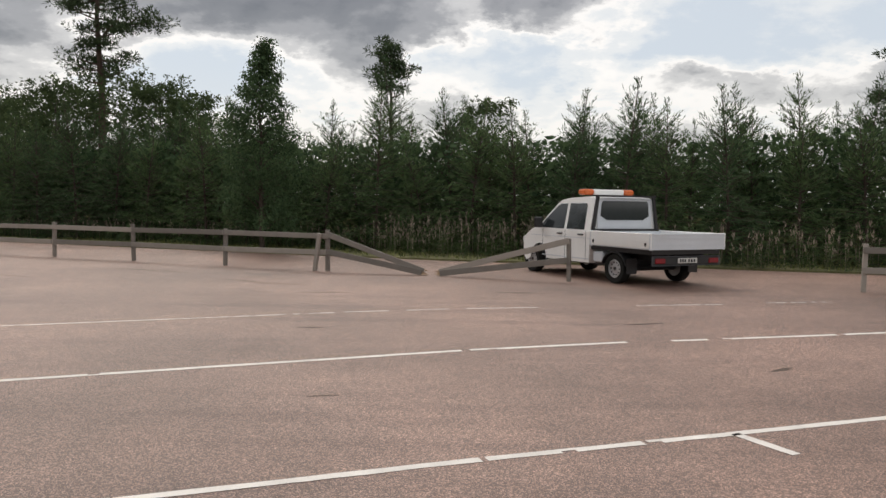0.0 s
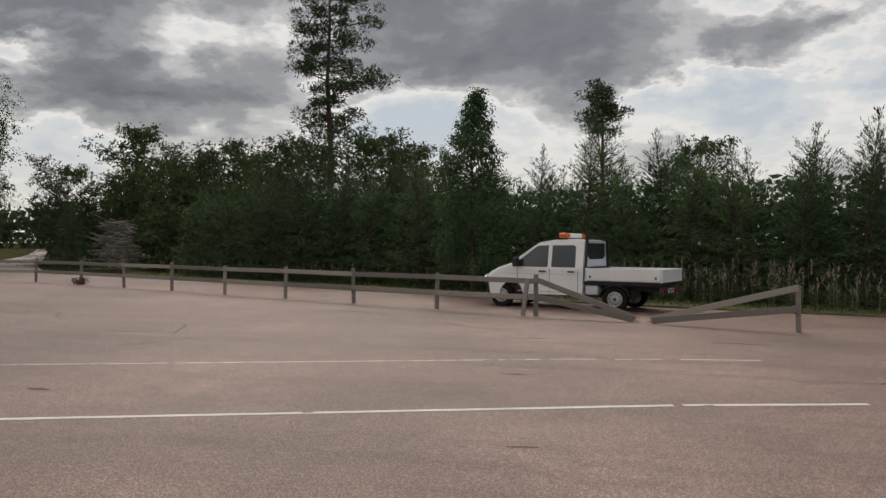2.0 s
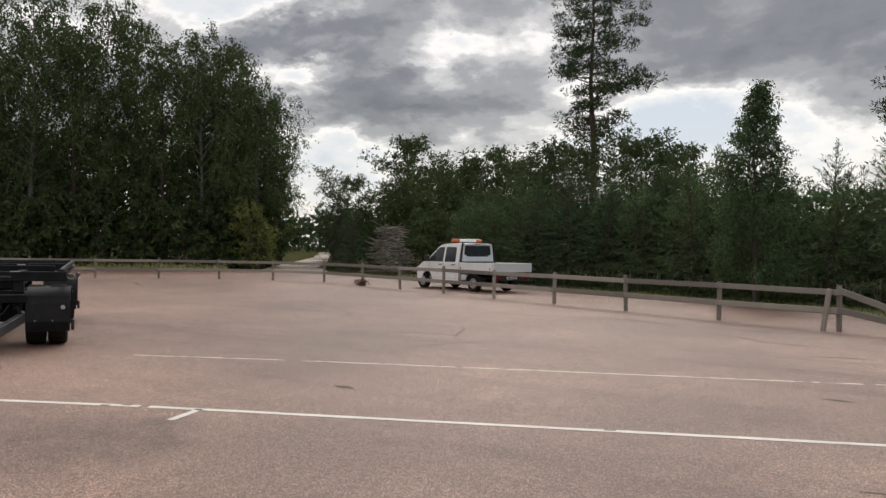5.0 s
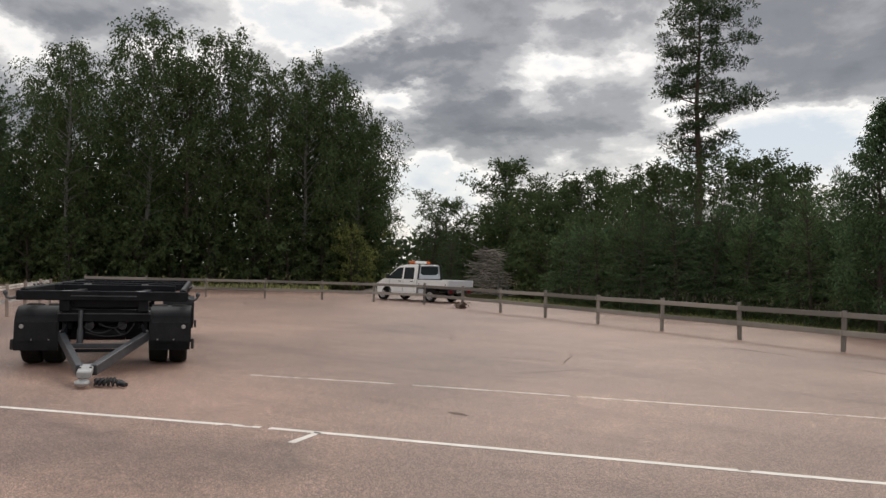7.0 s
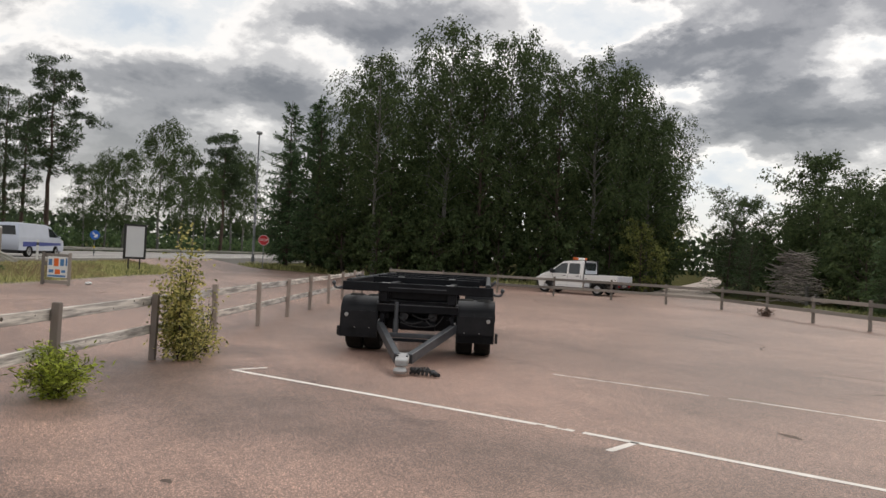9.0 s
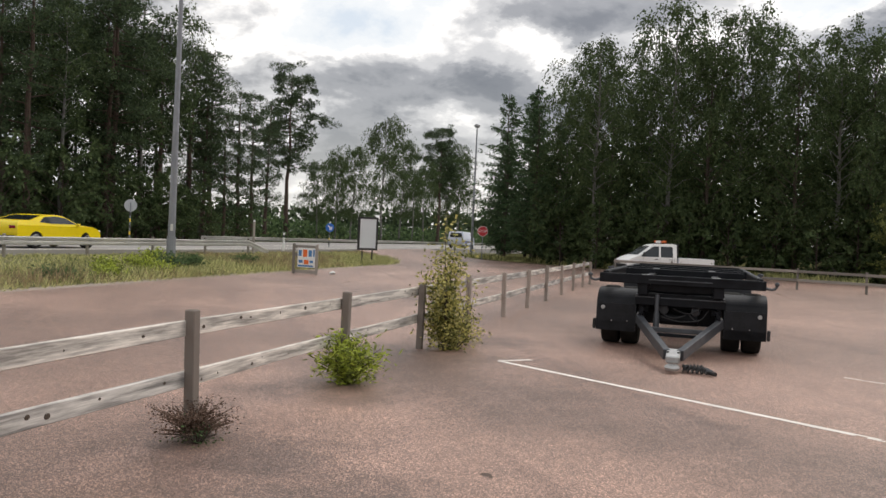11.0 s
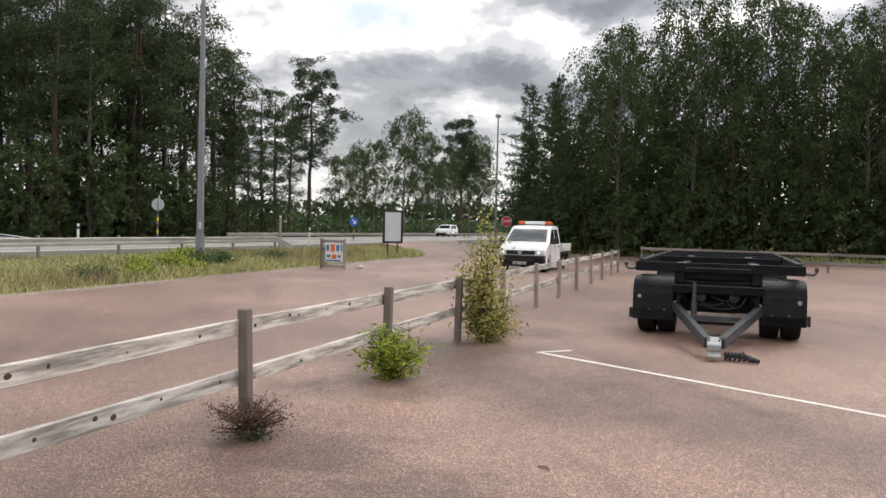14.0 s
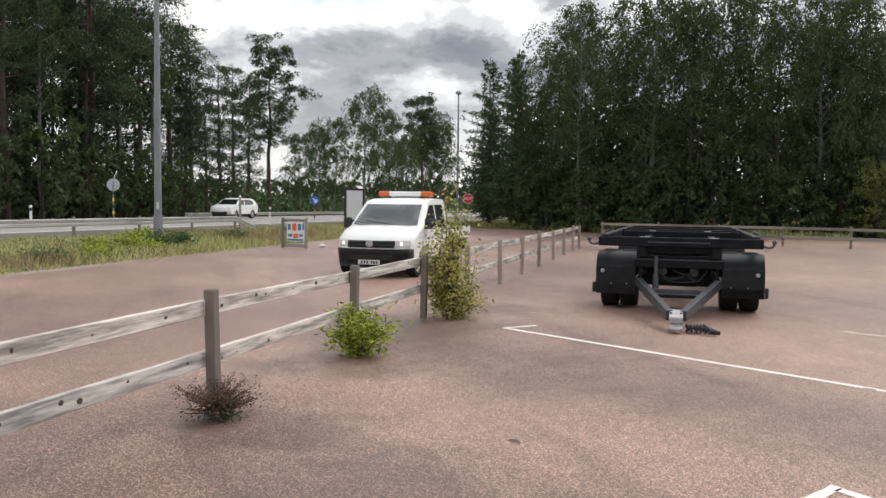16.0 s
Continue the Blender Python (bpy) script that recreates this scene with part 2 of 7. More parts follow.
# ---- materials ----
def material(name, color, rough=0.7, metal=0.0, vary=0.25, scale=6.0, fine=60.0, bump=0.15, tint=None, gloss=0.5, per="none", trans=0.0):
    """A surface with two scales of variation and a fine relief."""
    m = bpy.data.materials.new(name)
    m.use_nodes = True
    t = m.node_tree
    t.nodes.clear()
    out = t.nodes.new("ShaderNodeOutputMaterial")
    b = nd(t, "ShaderNodeBsdfPrincipled", Roughness=rough, Metallic=metal)
    b.inputs["Specular IOR Level"].default_value = gloss
    co = t.nodes.new("ShaderNodeTexCoord")
    n1 = nd(t, "ShaderNodeTexNoise", Scale=scale, Detail=5.0, Roughness=0.6)
    n2 = nd(t, "ShaderNodeTexNoise", Scale=fine, Detail=3.0, Roughness=0.7)
    for n in (n1, n2):
        t.links.new(co.outputs["Object"], n.inputs["Vector"])
    mix = t.nodes.new("ShaderNodeMath")
    mix.operation = "MULTIPLY_ADD"
    t.links.new(n1.outputs["Fac"], mix.inputs[0])
    mix.inputs[1].default_value = 0.65
    half = t.nodes.new("ShaderNodeMath")
    half.operation = "MULTIPLY"
    half.inputs[1].default_value = 0.35
    t.links.new(n2.outputs["Fac"], half.inputs[0])
    t.links.new(half.outputs[0], mix.inputs[2])
    fac = mix.outputs[0]
    if per != "none":
        if per == "object":
            src = t.nodes.new("ShaderNodeObjectInfo").outputs["Random"]
        else:
            src = t.nodes.new("ShaderNodeNewGeometry").outputs["Random Per Island"]
        a = t.nodes.new("ShaderNodeMath")
        a.operation = "MULTIPLY_ADD"
        t.links.new(src, a.inputs[0])
        a.inputs[1].default_value = 0.5
        s = t.nodes.new("ShaderNodeMath")
        s.operation = "MULTIPLY"
        s.inputs[1].default_value = 0.5
        t.links.new(fac, s.inputs[0])
        t.links.new(s.outputs[0], a.inputs[2])
        fac = a.outputs[0]
    ramp = t.nodes.new("ShaderNodeValToRGB")
    lo = tuple(c * (1 - vary) for c in color)
    hi = tuple(min(1, c * (1 + vary)) for c in (tint or color))
    ramp.color_ramp.elements[0].position, ramp.color_ramp.elements[0].color = 0.3, (*lo, 1)
    ramp.color_ramp.elements[1].position, ramp.color_ramp.elements[1].color = 0.7, (*hi, 1)
    t.links.new(fac, ramp.inputs["Fac"])
    t.links.new(ramp.outputs["Color"], b.inputs["Base Color"])
    if bump:
        bn = nd(t, "ShaderNodeBump", Strength=bump, Distance=0.01)
        t.links.new(n2.outputs["Fac"], bn.inputs["Height"])
        t.links.new(bn.outputs[0], b.inputs["Normal"])
    if trans:
        tl = t.nodes.new("ShaderNodeBsdfTranslucent")
        t.links.new(ramp.outputs["Color"], tl.inputs["Color"])
        ms = nd(t, "ShaderNodeMixShader", Fac=trans)
        t.links.new(b.outputs[0], ms.inputs[1])
        t.links.new(tl.outputs[0], ms.inputs[2])
        t.links.new(ms.outputs[0], out.inputs["Surface"])
    else:
        t.links.new(b.outputs[0], out.inputs["Surface"])
    m.diffuse_color = (*color, 1)
    return m


def glow(name, color, strength):
    m = material(name, color, 0.3, vary=0.05, bump=0)
    b = next(n for n in m.node_tree.nodes if n.type == "BSDF_PRINCIPLED")
    b.inputs["Emission Color"].default_value = (*color, 1)
    b.inputs["Emission Strength"].default_value = strength
    return m


def asphalt_material(name, dark, light, patch):
    """Worn tinted asphalt: pale stone chips in a binder, broad stains and paler worn patches."""
    m = bpy.data.materials.new(name)
    m.use_nodes = True
    t = m.node_tree
    b = t.nodes["Principled BSDF"]
    b.inputs["Roughness"].default_value = 0.45
    b.inputs["Specular IOR Level"].default_value = 0.5
    co = t.nodes.new("ShaderNodeTexCoord").outputs["Object"]

    def tex(scale, detail, rough=0.6, stretch=None):
        n = nd(t, "ShaderNodeTexNoise", Scale=scale, Detail=detail, Roughness=rough)
        v = co
        if stretch:
            mp = t.nodes.new("ShaderNodeMapping")
            mp.inputs["Scale"].default_value = stretch
            mp.inputs["Rotation"].default_value = (0, 0, radians(-22))
            t.links.new(co, mp.inputs["Vector"])
            v = mp.outputs[0]
        t.links.new(v, n.inputs["Vector"])
        return n.outputs["Fac"]

    def ramp(src, a, b_, ca, cb):
        r = t.nodes.new("ShaderNodeValToRGB")
        r.color_ramp.elements[0].position, r.color_ramp.elements[0].color = a, (*ca, 1)
        r.color_ramp.elements[1].position, r.color_ramp.elements[1].color = b_, (*cb, 1)
        t.links.new(src, r.inputs["Fac"])
        return r.outputs["Color"]

    def blend(kind, fac, a, c):
        mx = t.nodes.new("ShaderNodeMix")
        mx.data_type, mx.blend_type = "RGBA", kind
        if isinstance(fac, float):
            mx.inputs["Factor"].default_value = fac
        else:
            t.links.new(fac, mx.inputs["Factor"])
        t.links.new(a, mx.inputs["A"])
        if isinstance(c, tuple):
            mx.inputs["B"].default_value = (*c, 1)
        else:
            t.links.new(c, mx.inputs["B"])
        return mx.outputs["Result"]

    base = ramp(tex(0.23, 5.0), 0.35, 0.68, dark, light)
    chips = t.nodes.new("ShaderNodeTexVoronoi")
    chips.inputs["Scale"].default_value = 112.0
    t.links.new(co, chips.inputs["Vector"])
    chip_tone = t.nodes.new("ShaderNodeSeparateColor")
    t.links.new(chips.outputs["Color"], chip_tone.inputs[0])
    base = blend("MULTIPLY", 0.9, base, ramp(chip_tone.outputs[0], 0.54, 0.97, (0.58, 0.58, 0.59), (2.5, 2.42, 2.36)))
    base = blend("MULTIPLY", 0.8, base, ramp(tex(2.2, 6.0, 0.65), 0.3, 0.7, (0.82, 0.82, 0.83), (1.12, 1.1, 1.1)))
    base = blend("MULTIPLY", 1.0, base, ramp(tex(0.11, 4.0, 0.55), 0.36, 0.58, (0.74, 0.75, 0.77), (1.06, 1.05, 1.05)))
    streak = ramp(tex(1.0, 4.0, 0.6, (0.12, 1.1, 1.0)), 0.52, 0.7, (0, 0, 0), (1, 1, 1))
    base = blend("MIX", streak, base, blend("MULTIPLY", 1.0, base, patch))
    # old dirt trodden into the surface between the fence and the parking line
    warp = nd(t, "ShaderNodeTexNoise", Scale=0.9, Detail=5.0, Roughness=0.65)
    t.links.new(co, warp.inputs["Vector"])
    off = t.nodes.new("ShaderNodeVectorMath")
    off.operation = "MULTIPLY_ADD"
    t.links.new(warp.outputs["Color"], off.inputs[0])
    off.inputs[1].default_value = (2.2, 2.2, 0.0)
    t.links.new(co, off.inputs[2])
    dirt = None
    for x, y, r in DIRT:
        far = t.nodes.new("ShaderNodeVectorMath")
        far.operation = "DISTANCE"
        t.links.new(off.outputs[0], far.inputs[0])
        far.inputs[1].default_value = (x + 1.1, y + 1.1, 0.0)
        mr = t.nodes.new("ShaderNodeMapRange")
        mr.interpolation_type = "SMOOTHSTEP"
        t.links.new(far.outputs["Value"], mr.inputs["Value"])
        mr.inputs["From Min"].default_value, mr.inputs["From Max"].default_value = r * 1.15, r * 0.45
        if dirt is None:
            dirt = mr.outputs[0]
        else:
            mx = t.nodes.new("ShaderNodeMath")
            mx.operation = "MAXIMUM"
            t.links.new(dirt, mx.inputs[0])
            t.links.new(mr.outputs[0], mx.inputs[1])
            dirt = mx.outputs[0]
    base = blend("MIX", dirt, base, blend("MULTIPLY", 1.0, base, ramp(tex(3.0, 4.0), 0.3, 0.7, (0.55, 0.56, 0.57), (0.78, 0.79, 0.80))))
    t.links.new(base, b.inputs["Base Color"])
    bn = nd(t, "ShaderNodeBump", Strength=0.7, Distance=0.006)
    t.links.new(chips.outputs["Distance"], bn.inputs["Height"])
    t.links.new(bn.outputs[0], b.inputs["Normal"])
    return m


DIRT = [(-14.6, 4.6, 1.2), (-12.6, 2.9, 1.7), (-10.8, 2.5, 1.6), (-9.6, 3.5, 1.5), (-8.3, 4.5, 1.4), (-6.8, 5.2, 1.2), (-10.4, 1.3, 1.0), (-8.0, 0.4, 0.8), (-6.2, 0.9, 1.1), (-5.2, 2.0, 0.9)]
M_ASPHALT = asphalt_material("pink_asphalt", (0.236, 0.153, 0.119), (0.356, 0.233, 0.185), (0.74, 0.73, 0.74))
M_ROAD = material("grey_asphalt", (0.30, 0.285, 0.27), 0.85, vary=0.15, scale=0.4, fine=40)
M_TRACK = material("pale_gravel", (0.34, 0.285, 0.245), 0.95, vary=0.2, scale=0.6, fine=18, bump=0.4)
M_LINE = material("worn_white_paint", (0.77, 0.72, 0.67), 0.75, vary=0.22, scale=2.2, fine=70, bump=0.3)
M_GROUND = material("forest_floor", (0.045, 0.05, 0.022), 1.0, vary=0.5, scale=0.3, fine=4, bump=0, tint=(0.07, 0.065, 0.03), gloss=0.0)
M_VERGE = material("verge_turf", (0.10, 0.115, 0.04), 0.95, vary=0.4, scale=0.8, fine=14, bump=0.8, tint=(0.17, 0.15, 0.07))
M_GRASS = material("grass_blades", (0.20, 0.25, 0.075), 0.8, vary=0.5, scale=0.4, fine=2, bump=0, tint=(0.44, 0.42, 0.19), per="island", trans=0.4)
M_SHORTGRASS = material("short_grass", (0.12, 0.155, 0.045), 0.85, vary=0.4, scale=0.4, fine=2, bump=0, tint=(0.21, 0.22, 0.08), per="island", trans=0.3)
M_DRYGRASS = material("dry_stalks", (0.30, 0.23, 0.13), 0.9, vary=0.4, scale=0.5, fine=3, bump=0, per="island", trans=0.3)
M_WILLOWHERB = material("seed_plumes", (0.29, 0.245, 0.19), 0.95, vary=0.35, scale=0.8, fine=4, bump=0, per="island", trans=0.3)
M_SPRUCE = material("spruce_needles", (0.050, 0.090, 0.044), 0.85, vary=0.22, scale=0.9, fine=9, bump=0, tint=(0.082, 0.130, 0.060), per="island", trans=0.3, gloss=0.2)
M_LARCH = material("larch_needles", (0.066, 0.112, 0.052), 0.85, vary=0.25, scale=0.9, fine=9, bump=0, tint=(0.110, 0.165, 0.070), per="island", trans=0.35, gloss=0.2)
M_PINE = material("pine_needles", (0.050, 0.076, 0.042), 0.85, vary=0.3, scale=0.7, fine=7, bump=0, tint=(0.065, 0.094, 0.044), per="island", trans=0.25, gloss=0.2)
M_BIRCHLEAF = material("birch_leaves", (0.060, 0.090, 0.041), 0.85, vary=0.18, scale=0.5, fine=5, bump=0, tint=(0.082, 0.112, 0.047), per="island", trans=0.3, gloss=0.1)
M_BUSHLEAF = material("bush_leaves", (0.20, 0.25, 0.03), 0.6, vary=0.45, scale=3, fine=25, bump=0, tint=(0.34, 0.40, 0.06), per="island", trans=0.4)
M_AUTUMNLEAF = material("yellowing_leaves", (0.20, 0.23, 0.06), 0.65, vary=0.5, scale=3, fine=20, bump=0, tint=(0.42, 0.38, 0.13), per="island", trans=0.45)
M_REDTWIG = material("reddish_stems", (0.125, 0.078, 0.055), 0.85, vary=0.4, scale=5, fine=30, bump=0, per="island", trans=0.2)
M_MAPLE = material("yellow_green_leaves", (0.10, 0.125, 0.03), 0.7, vary=0.4, scale=0.6, fine=6, bump=0, tint=(0.165, 0.18, 0.045), per="island", trans=0.35)
M_BARK = material("dark_bark", (0.07, 0.052, 0.042), 0.95, vary=0.4, scale=4, fine=30, bump=0.8)
M_PINEBARK = material("pine_bark", (0.075, 0.05, 0.038), 0.95, vary=0.45, scale=2.5, fine=25, bump=0.8)
M_BIRCHBARK = material("birch_bark", (0.14, 0.135, 0.125), 0.85, vary=0.55, scale=3.5, fine=22, bump=0.4)
M_BRUSH = material("bleached_branches", (0.24, 0.215, 0.19), 0.9, vary=0.85, scale=1.5, fine=12, bump=0.3, per="island")
M_POSTWOOD = material("brown_grey_post_wood", (0.28, 0.235, 0.205), 0.9, vary=0.35, scale=4, fine=45, bump=0.35, per="object")
M_FENCEWOOD = material("weathered_grey_wood", (0.25, 0.225, 0.20), 0.9, vary=0.3, scale=3.5, fine=45, bump=0.35, per="object")


def plank_material(name, color, dark, turn):
    """Weathered planks: long grain streaks along the plank, grey stains, dark ends of grain."""
    m = bpy.data.materials.new(name)
    m.use_nodes = True
    t = m.node_tree
    b = t.nodes["Principled BSDF"]
    b.inputs["Roughness"].default_value = 0.88
    b.inputs["Specular IOR Level"].default_value = 0.2
    co = t.nodes.new("ShaderNodeTexCoord").outputs["Object"]
    rot = t.nodes.new("ShaderNodeMapping")
    rot.inputs["Rotation"].default_value = (0, 0, radians(-turn))
    t.links.new(co, rot.inputs["Vector"])

    def streak(sx, s, detail):
        mp = t.nodes.new("ShaderNodeMapping")
        mp.inputs["Scale"].default_value = (sx, s, s)
        t.links.new(rot.outputs[0], mp.inputs["Vector"])
        n = nd(t, "ShaderNodeTexNoise", Scale=1.0, Detail=detail, Roughness=0.6)
        t.links.new(mp.outputs[0], n.inputs["Vector"])
        return n.outputs["Fac"]

    def ramp(src, p0, p1, c0, c1):
        r = t.nodes.new("ShaderNodeValToRGB")
        r.color_ramp.elements[0].position, r.color_ramp.elements[0].color = p0, (*c0, 1)
        r.color_ramp.elements[1].position, r.color_ramp.elements[1].color = p1, (*c1, 1)
        t.links.new(src, r.inputs["Fac"])
        return r.outputs["Color"]

    def times(a, c):
        mx = t.nodes.new("ShaderNodeMix")
        mx.data_type, mx.blend_type = "RGBA", "MULTIPLY"
        mx.inputs["Factor"].default_value = 1.0
        t.links.new(a, mx.inputs["A"])
        t.links.new(c, mx.inputs["B"])
        return mx.outputs["Result"]

    base = ramp(streak(1.4, 16.0, 5.0), 0.38, 0.60, dark, color)
    base = times(base, ramp(streak(4.0, 130.0, 3.0), 0.3, 0.7, (0.8, 0.8, 0.8), (1.12, 1.12, 1.12)))
    info = t.nodes.new("ShaderNodeObjectInfo").outputs["Random"]
    base = times(base, ramp(info, 0.0, 1.0, (0.82, 0.83, 0.85), (1.1, 1.08, 1.06)))
    t.links.new(base, b.inputs["Base Color"])
    bn = nd(t, "ShaderNodeBump", Strength=0.3, Distance=0.004)
    t.links.new(streak(4.0, 130.0, 3.0), bn.inputs["Height"])
    t.links.new(bn.outputs[0], b.inputs["Normal"])
    return m


M_RAILWOOD = plank_material("weathered_pale_rail", (0.74, 0.70, 0.65), (0.27, 0.255, 0.24), 147.0)
M_KNOT = material("dark_knots", (0.075, 0.055, 0.042), 0.9, vary=0.3, scale=20, fine=90)


# ---- mesh helpers ----
def thing(name, label, category, m=None, group="", kind=""):
    ob = new(name)
    ob.empty_display_size = 0.3
    if m is not None:
        ob.matrix_world = m
    return tagged(ob, label, category, group, kind)


def mesh_of(name, bm, mat, smooth=False):
    me = bpy.data.meshes.new(name)
    bm.to_mesh(me)
    bm.free()
    for mt in (mat if isinstance(mat, (list, tuple)) else [mat]):
        me.materials.append(mt)
    if smooth:
        me.polygons.foreach_set("use_smooth", [True] * len(me.polygons))
    return me


def part(name, bm, mat, parent=None, label="", smooth=False):
    ob = new(name, mesh_of(name, bm, mat, smooth))
    ob.parent = parent
    if label:
        tagged(ob, label)
    return ob


def box(bm, size, at=(0, 0, 0), rot=None, bevel=0.0, segs=1):
    r = bmesh.ops.create_cube(bm, size=1.0)
    vs = r["verts"]
    bmesh.ops.scale(bm, verts=vs, vec=size)
    if bevel:
        edges = list({e for v in vs for e in v.link_edges})
        bv = bmesh.ops.bevel(bm, geom=edges, offset=bevel, segments=segs, profile=0.5, affect="EDGES")
        vs = list({v for f in bv["faces"] for v in f.verts} | {v for v in vs if v.is_valid})
    if rot is not None:
        bmesh.ops.rotate(bm, verts=vs, cent=(0, 0, 0), matrix=rot.to_3x3())
    bmesh.ops.translate(bm, verts=vs, vec=at)
    return vs


def rod(bm, a, b, r0, r1=None, sides=8, caps=True):
    """A tapered round bar from a to b."""
    a, b = Vector(a), Vector(b)
    r1 = r0 if r1 is None else r1
    q = (b - a).to_track_quat("Z", "Y")
    rings = []
    for p, r in ((a, r0), (b, r1)):
        rings.append([bm.verts.new(p + q @ Vector((r * math.cos(2 * math.pi * i / sides), r * math.sin(2 * math.pi * i / sides), 0))) for i in range(sides)])
    for i in range(sides):
        j = (i + 1) % sides
        bm.faces.new((rings[0][i], rings[0][j], rings[1][j], rings[1][i]))
    if caps:
        bm.faces.new(list(reversed(rings[0])))
        bm.faces.new(rings[1])
    return rings[0] + rings[1]


def beam(bm, a, b, w, h, bevel=0.0, up=(0, 0, 1)):
    """A square bar from a to b, w wide and h high."""
    a, b = Vector(a), Vector(b)
    d = b - a
    x = d.normalized()
    y = Vector(up).cross(x).normalized()
    z = x.cross(y)
    rot = Matrix((x, y, z)).transposed()
    return box(bm, (d.length, w, h), (a + b) / 2, rot, bevel)


def prism(bm, profile, y0, y1):
    """A closed outline in x and z, drawn out from y0 to y1."""
    a = [bm.verts.new((x, y0, z)) for x, z in profile]
    b = [bm.verts.new((x, y1, z)) for x, z in profile]
    n = len(profile)
    for i in range(n):
        j = (i + 1) % n
        bm.faces.new((a[i], a[j], b[j], b[i]))
    bm.faces.new(list(reversed(a)))
    bm.faces.new(b)
    bmesh.ops.recalc_face_normals(bm, faces=bm.faces)


def lathe(bm, profile, axis="y", sides=24, at=(0, 0, 0)):
    """A ring outline of (radius, offset) turned round an axis; the outline is closed."""
    rings = []
    for i in range(sides):
        a = 2 * math.pi * i / sides
        c, s = math.cos(a), math.sin(a)
        ring = []
        for r, o in profile:
            p = {"y": (r * c, o, r * s), "z": (r * c, r * s, o), "x": (o, r * c, r * s)}[axis]
            ring.append(bm.verts.new(Vector(p) + Vector(at)))
        rings.append(ring)
    n = len(profile)
    for i in range(sides):
        j = (i + 1) % sides
        for k in range(n):
            l = (k + 1) % n
            q = [rings[i][k], rings[i][l], rings[j][l], rings[j][k]]
            if len(set(v.co.to_tuple(5) for v in q)) >= 3:
                try:
                    bm.faces.new(q)
                except ValueError:
                    pass
    bmesh.ops.remove_doubles(bm, verts=bm.verts, dist=1e-5)
    bmesh.ops.recalc_face_normals(bm, faces=bm.faces)


def sheet(name, outline, z, thick, mat, label, category):
    """A flat slab with a free outline."""
    bm = bmesh.new()
    top = [bm.verts.new((x, y, z)) for x, y in outline]
    low = [bm.verts.new((x, y, z - thick)) for x, y in outline]
    n = len(outline)
    f = bm.faces.new(top)
    for i in range(n):
        j = (i + 1) % n
        bm.faces.new((top[i], low[i], low[j], top[j]))
    bmesh.ops.triangulate(bm, faces=[f])
    bmesh.ops.recalc_face_normals(bm, faces=bm.faces)
    ob = new(name, mesh_of(name, bm, mat))
    return tagged(ob, label, category, kind="structure")


# ---- the plan ----
FENCE = Vector((-8.585, 0.04, 0))           # a post of the side fence
ALONG = Vector((-0.8385, 0.5453, 0))         # along the side fence, away from the car park's near end
ASIDE = Vector((-0.5453, -0.8385, 0))        # from the side fence towards the highway
BACK = Vector((-5.04, 22.30, 0))             # a post of the back fence
BACK_X = Vector((-0.9195, 0.393, 0))
BACK_N = Vector((0.393, 0.9195, 0))


def side(a, b, z=0.0):
    return FENCE + ALONG * a + ASIDE * b + Vector((0, 0, z))


def back(a, b, z=0.0):
    return BACK + BACK_X * a + BACK_N * b + Vector((0, 0, z))


def xy(v):
    return (v.x, v.y)


def in_poly(x, y, poly):
    inside = False
    n = len(poly)
    for i in range(n):
        x0, y0 = poly[i]
        x1, y1 = poly[i - 1]
        if (y0 > y) != (y1 > y) and x < (x1 - x0) * (y - y0) / (y1 - y0) + x0:
            inside = not inside
    return inside


GROUND_SIZE = 1500
bm = bmesh.new()
bmesh.ops.create_grid(bm, x_segments=40, y_segments=40, size=GROUND_SIZE)
ground = tagged(new("ground", mesh_of("ground", bm, M_GROUND)), "dark forest floor and rough grass all round", "ground", kind="structure")
ground.location.z = -0.06

LOT_EDGE = [(60, -45), (60, 8), (34, 15.5), (20, 19.8), (12.7, 21.9), (8.6, 23.2), (1.8, 24.9), xy(back(-2, 4.9)), xy(back(8, 5.0)), xy(back(16, 5.2)), xy(back(22, 6.2)), (-28.5, 39.5), (-33.0, 43.0), (-37.5, 42.5), (-41, 38.8), (-45.5, 34.8), (-49.5, 30.2), (-54, 27.6), (-59.5, 25.0), (-64.5, 23.4), (-72, 21.6), xy(side(62, 13.4)), xy(side(41.6, 13.4)), xy(side(38.5, 13.0)), xy(side(30, 12.8)), xy(side(20, 12.5)), xy(side(12, 12.0)), xy(side(0, 11.5)), xy(side(-30, 11.0)), (10, -60)]
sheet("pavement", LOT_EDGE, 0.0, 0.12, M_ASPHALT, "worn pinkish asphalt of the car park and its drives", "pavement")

ROAD_Z = 0.60                                # the highway lies on a low bank
ROAD_IN, ROAD_OUT = 19.3, 33.0               # its edges, counted from the side fence


def bank_z(b, foot=12.4):
    """The height of the bank between the drive and the highway."""
    f = min(1.0, max(0.0, (b - foot) / (ROAD_IN - 0.8 - foot)))
    return 0.006 + 0.40 * f * f * (3 - 2 * f)


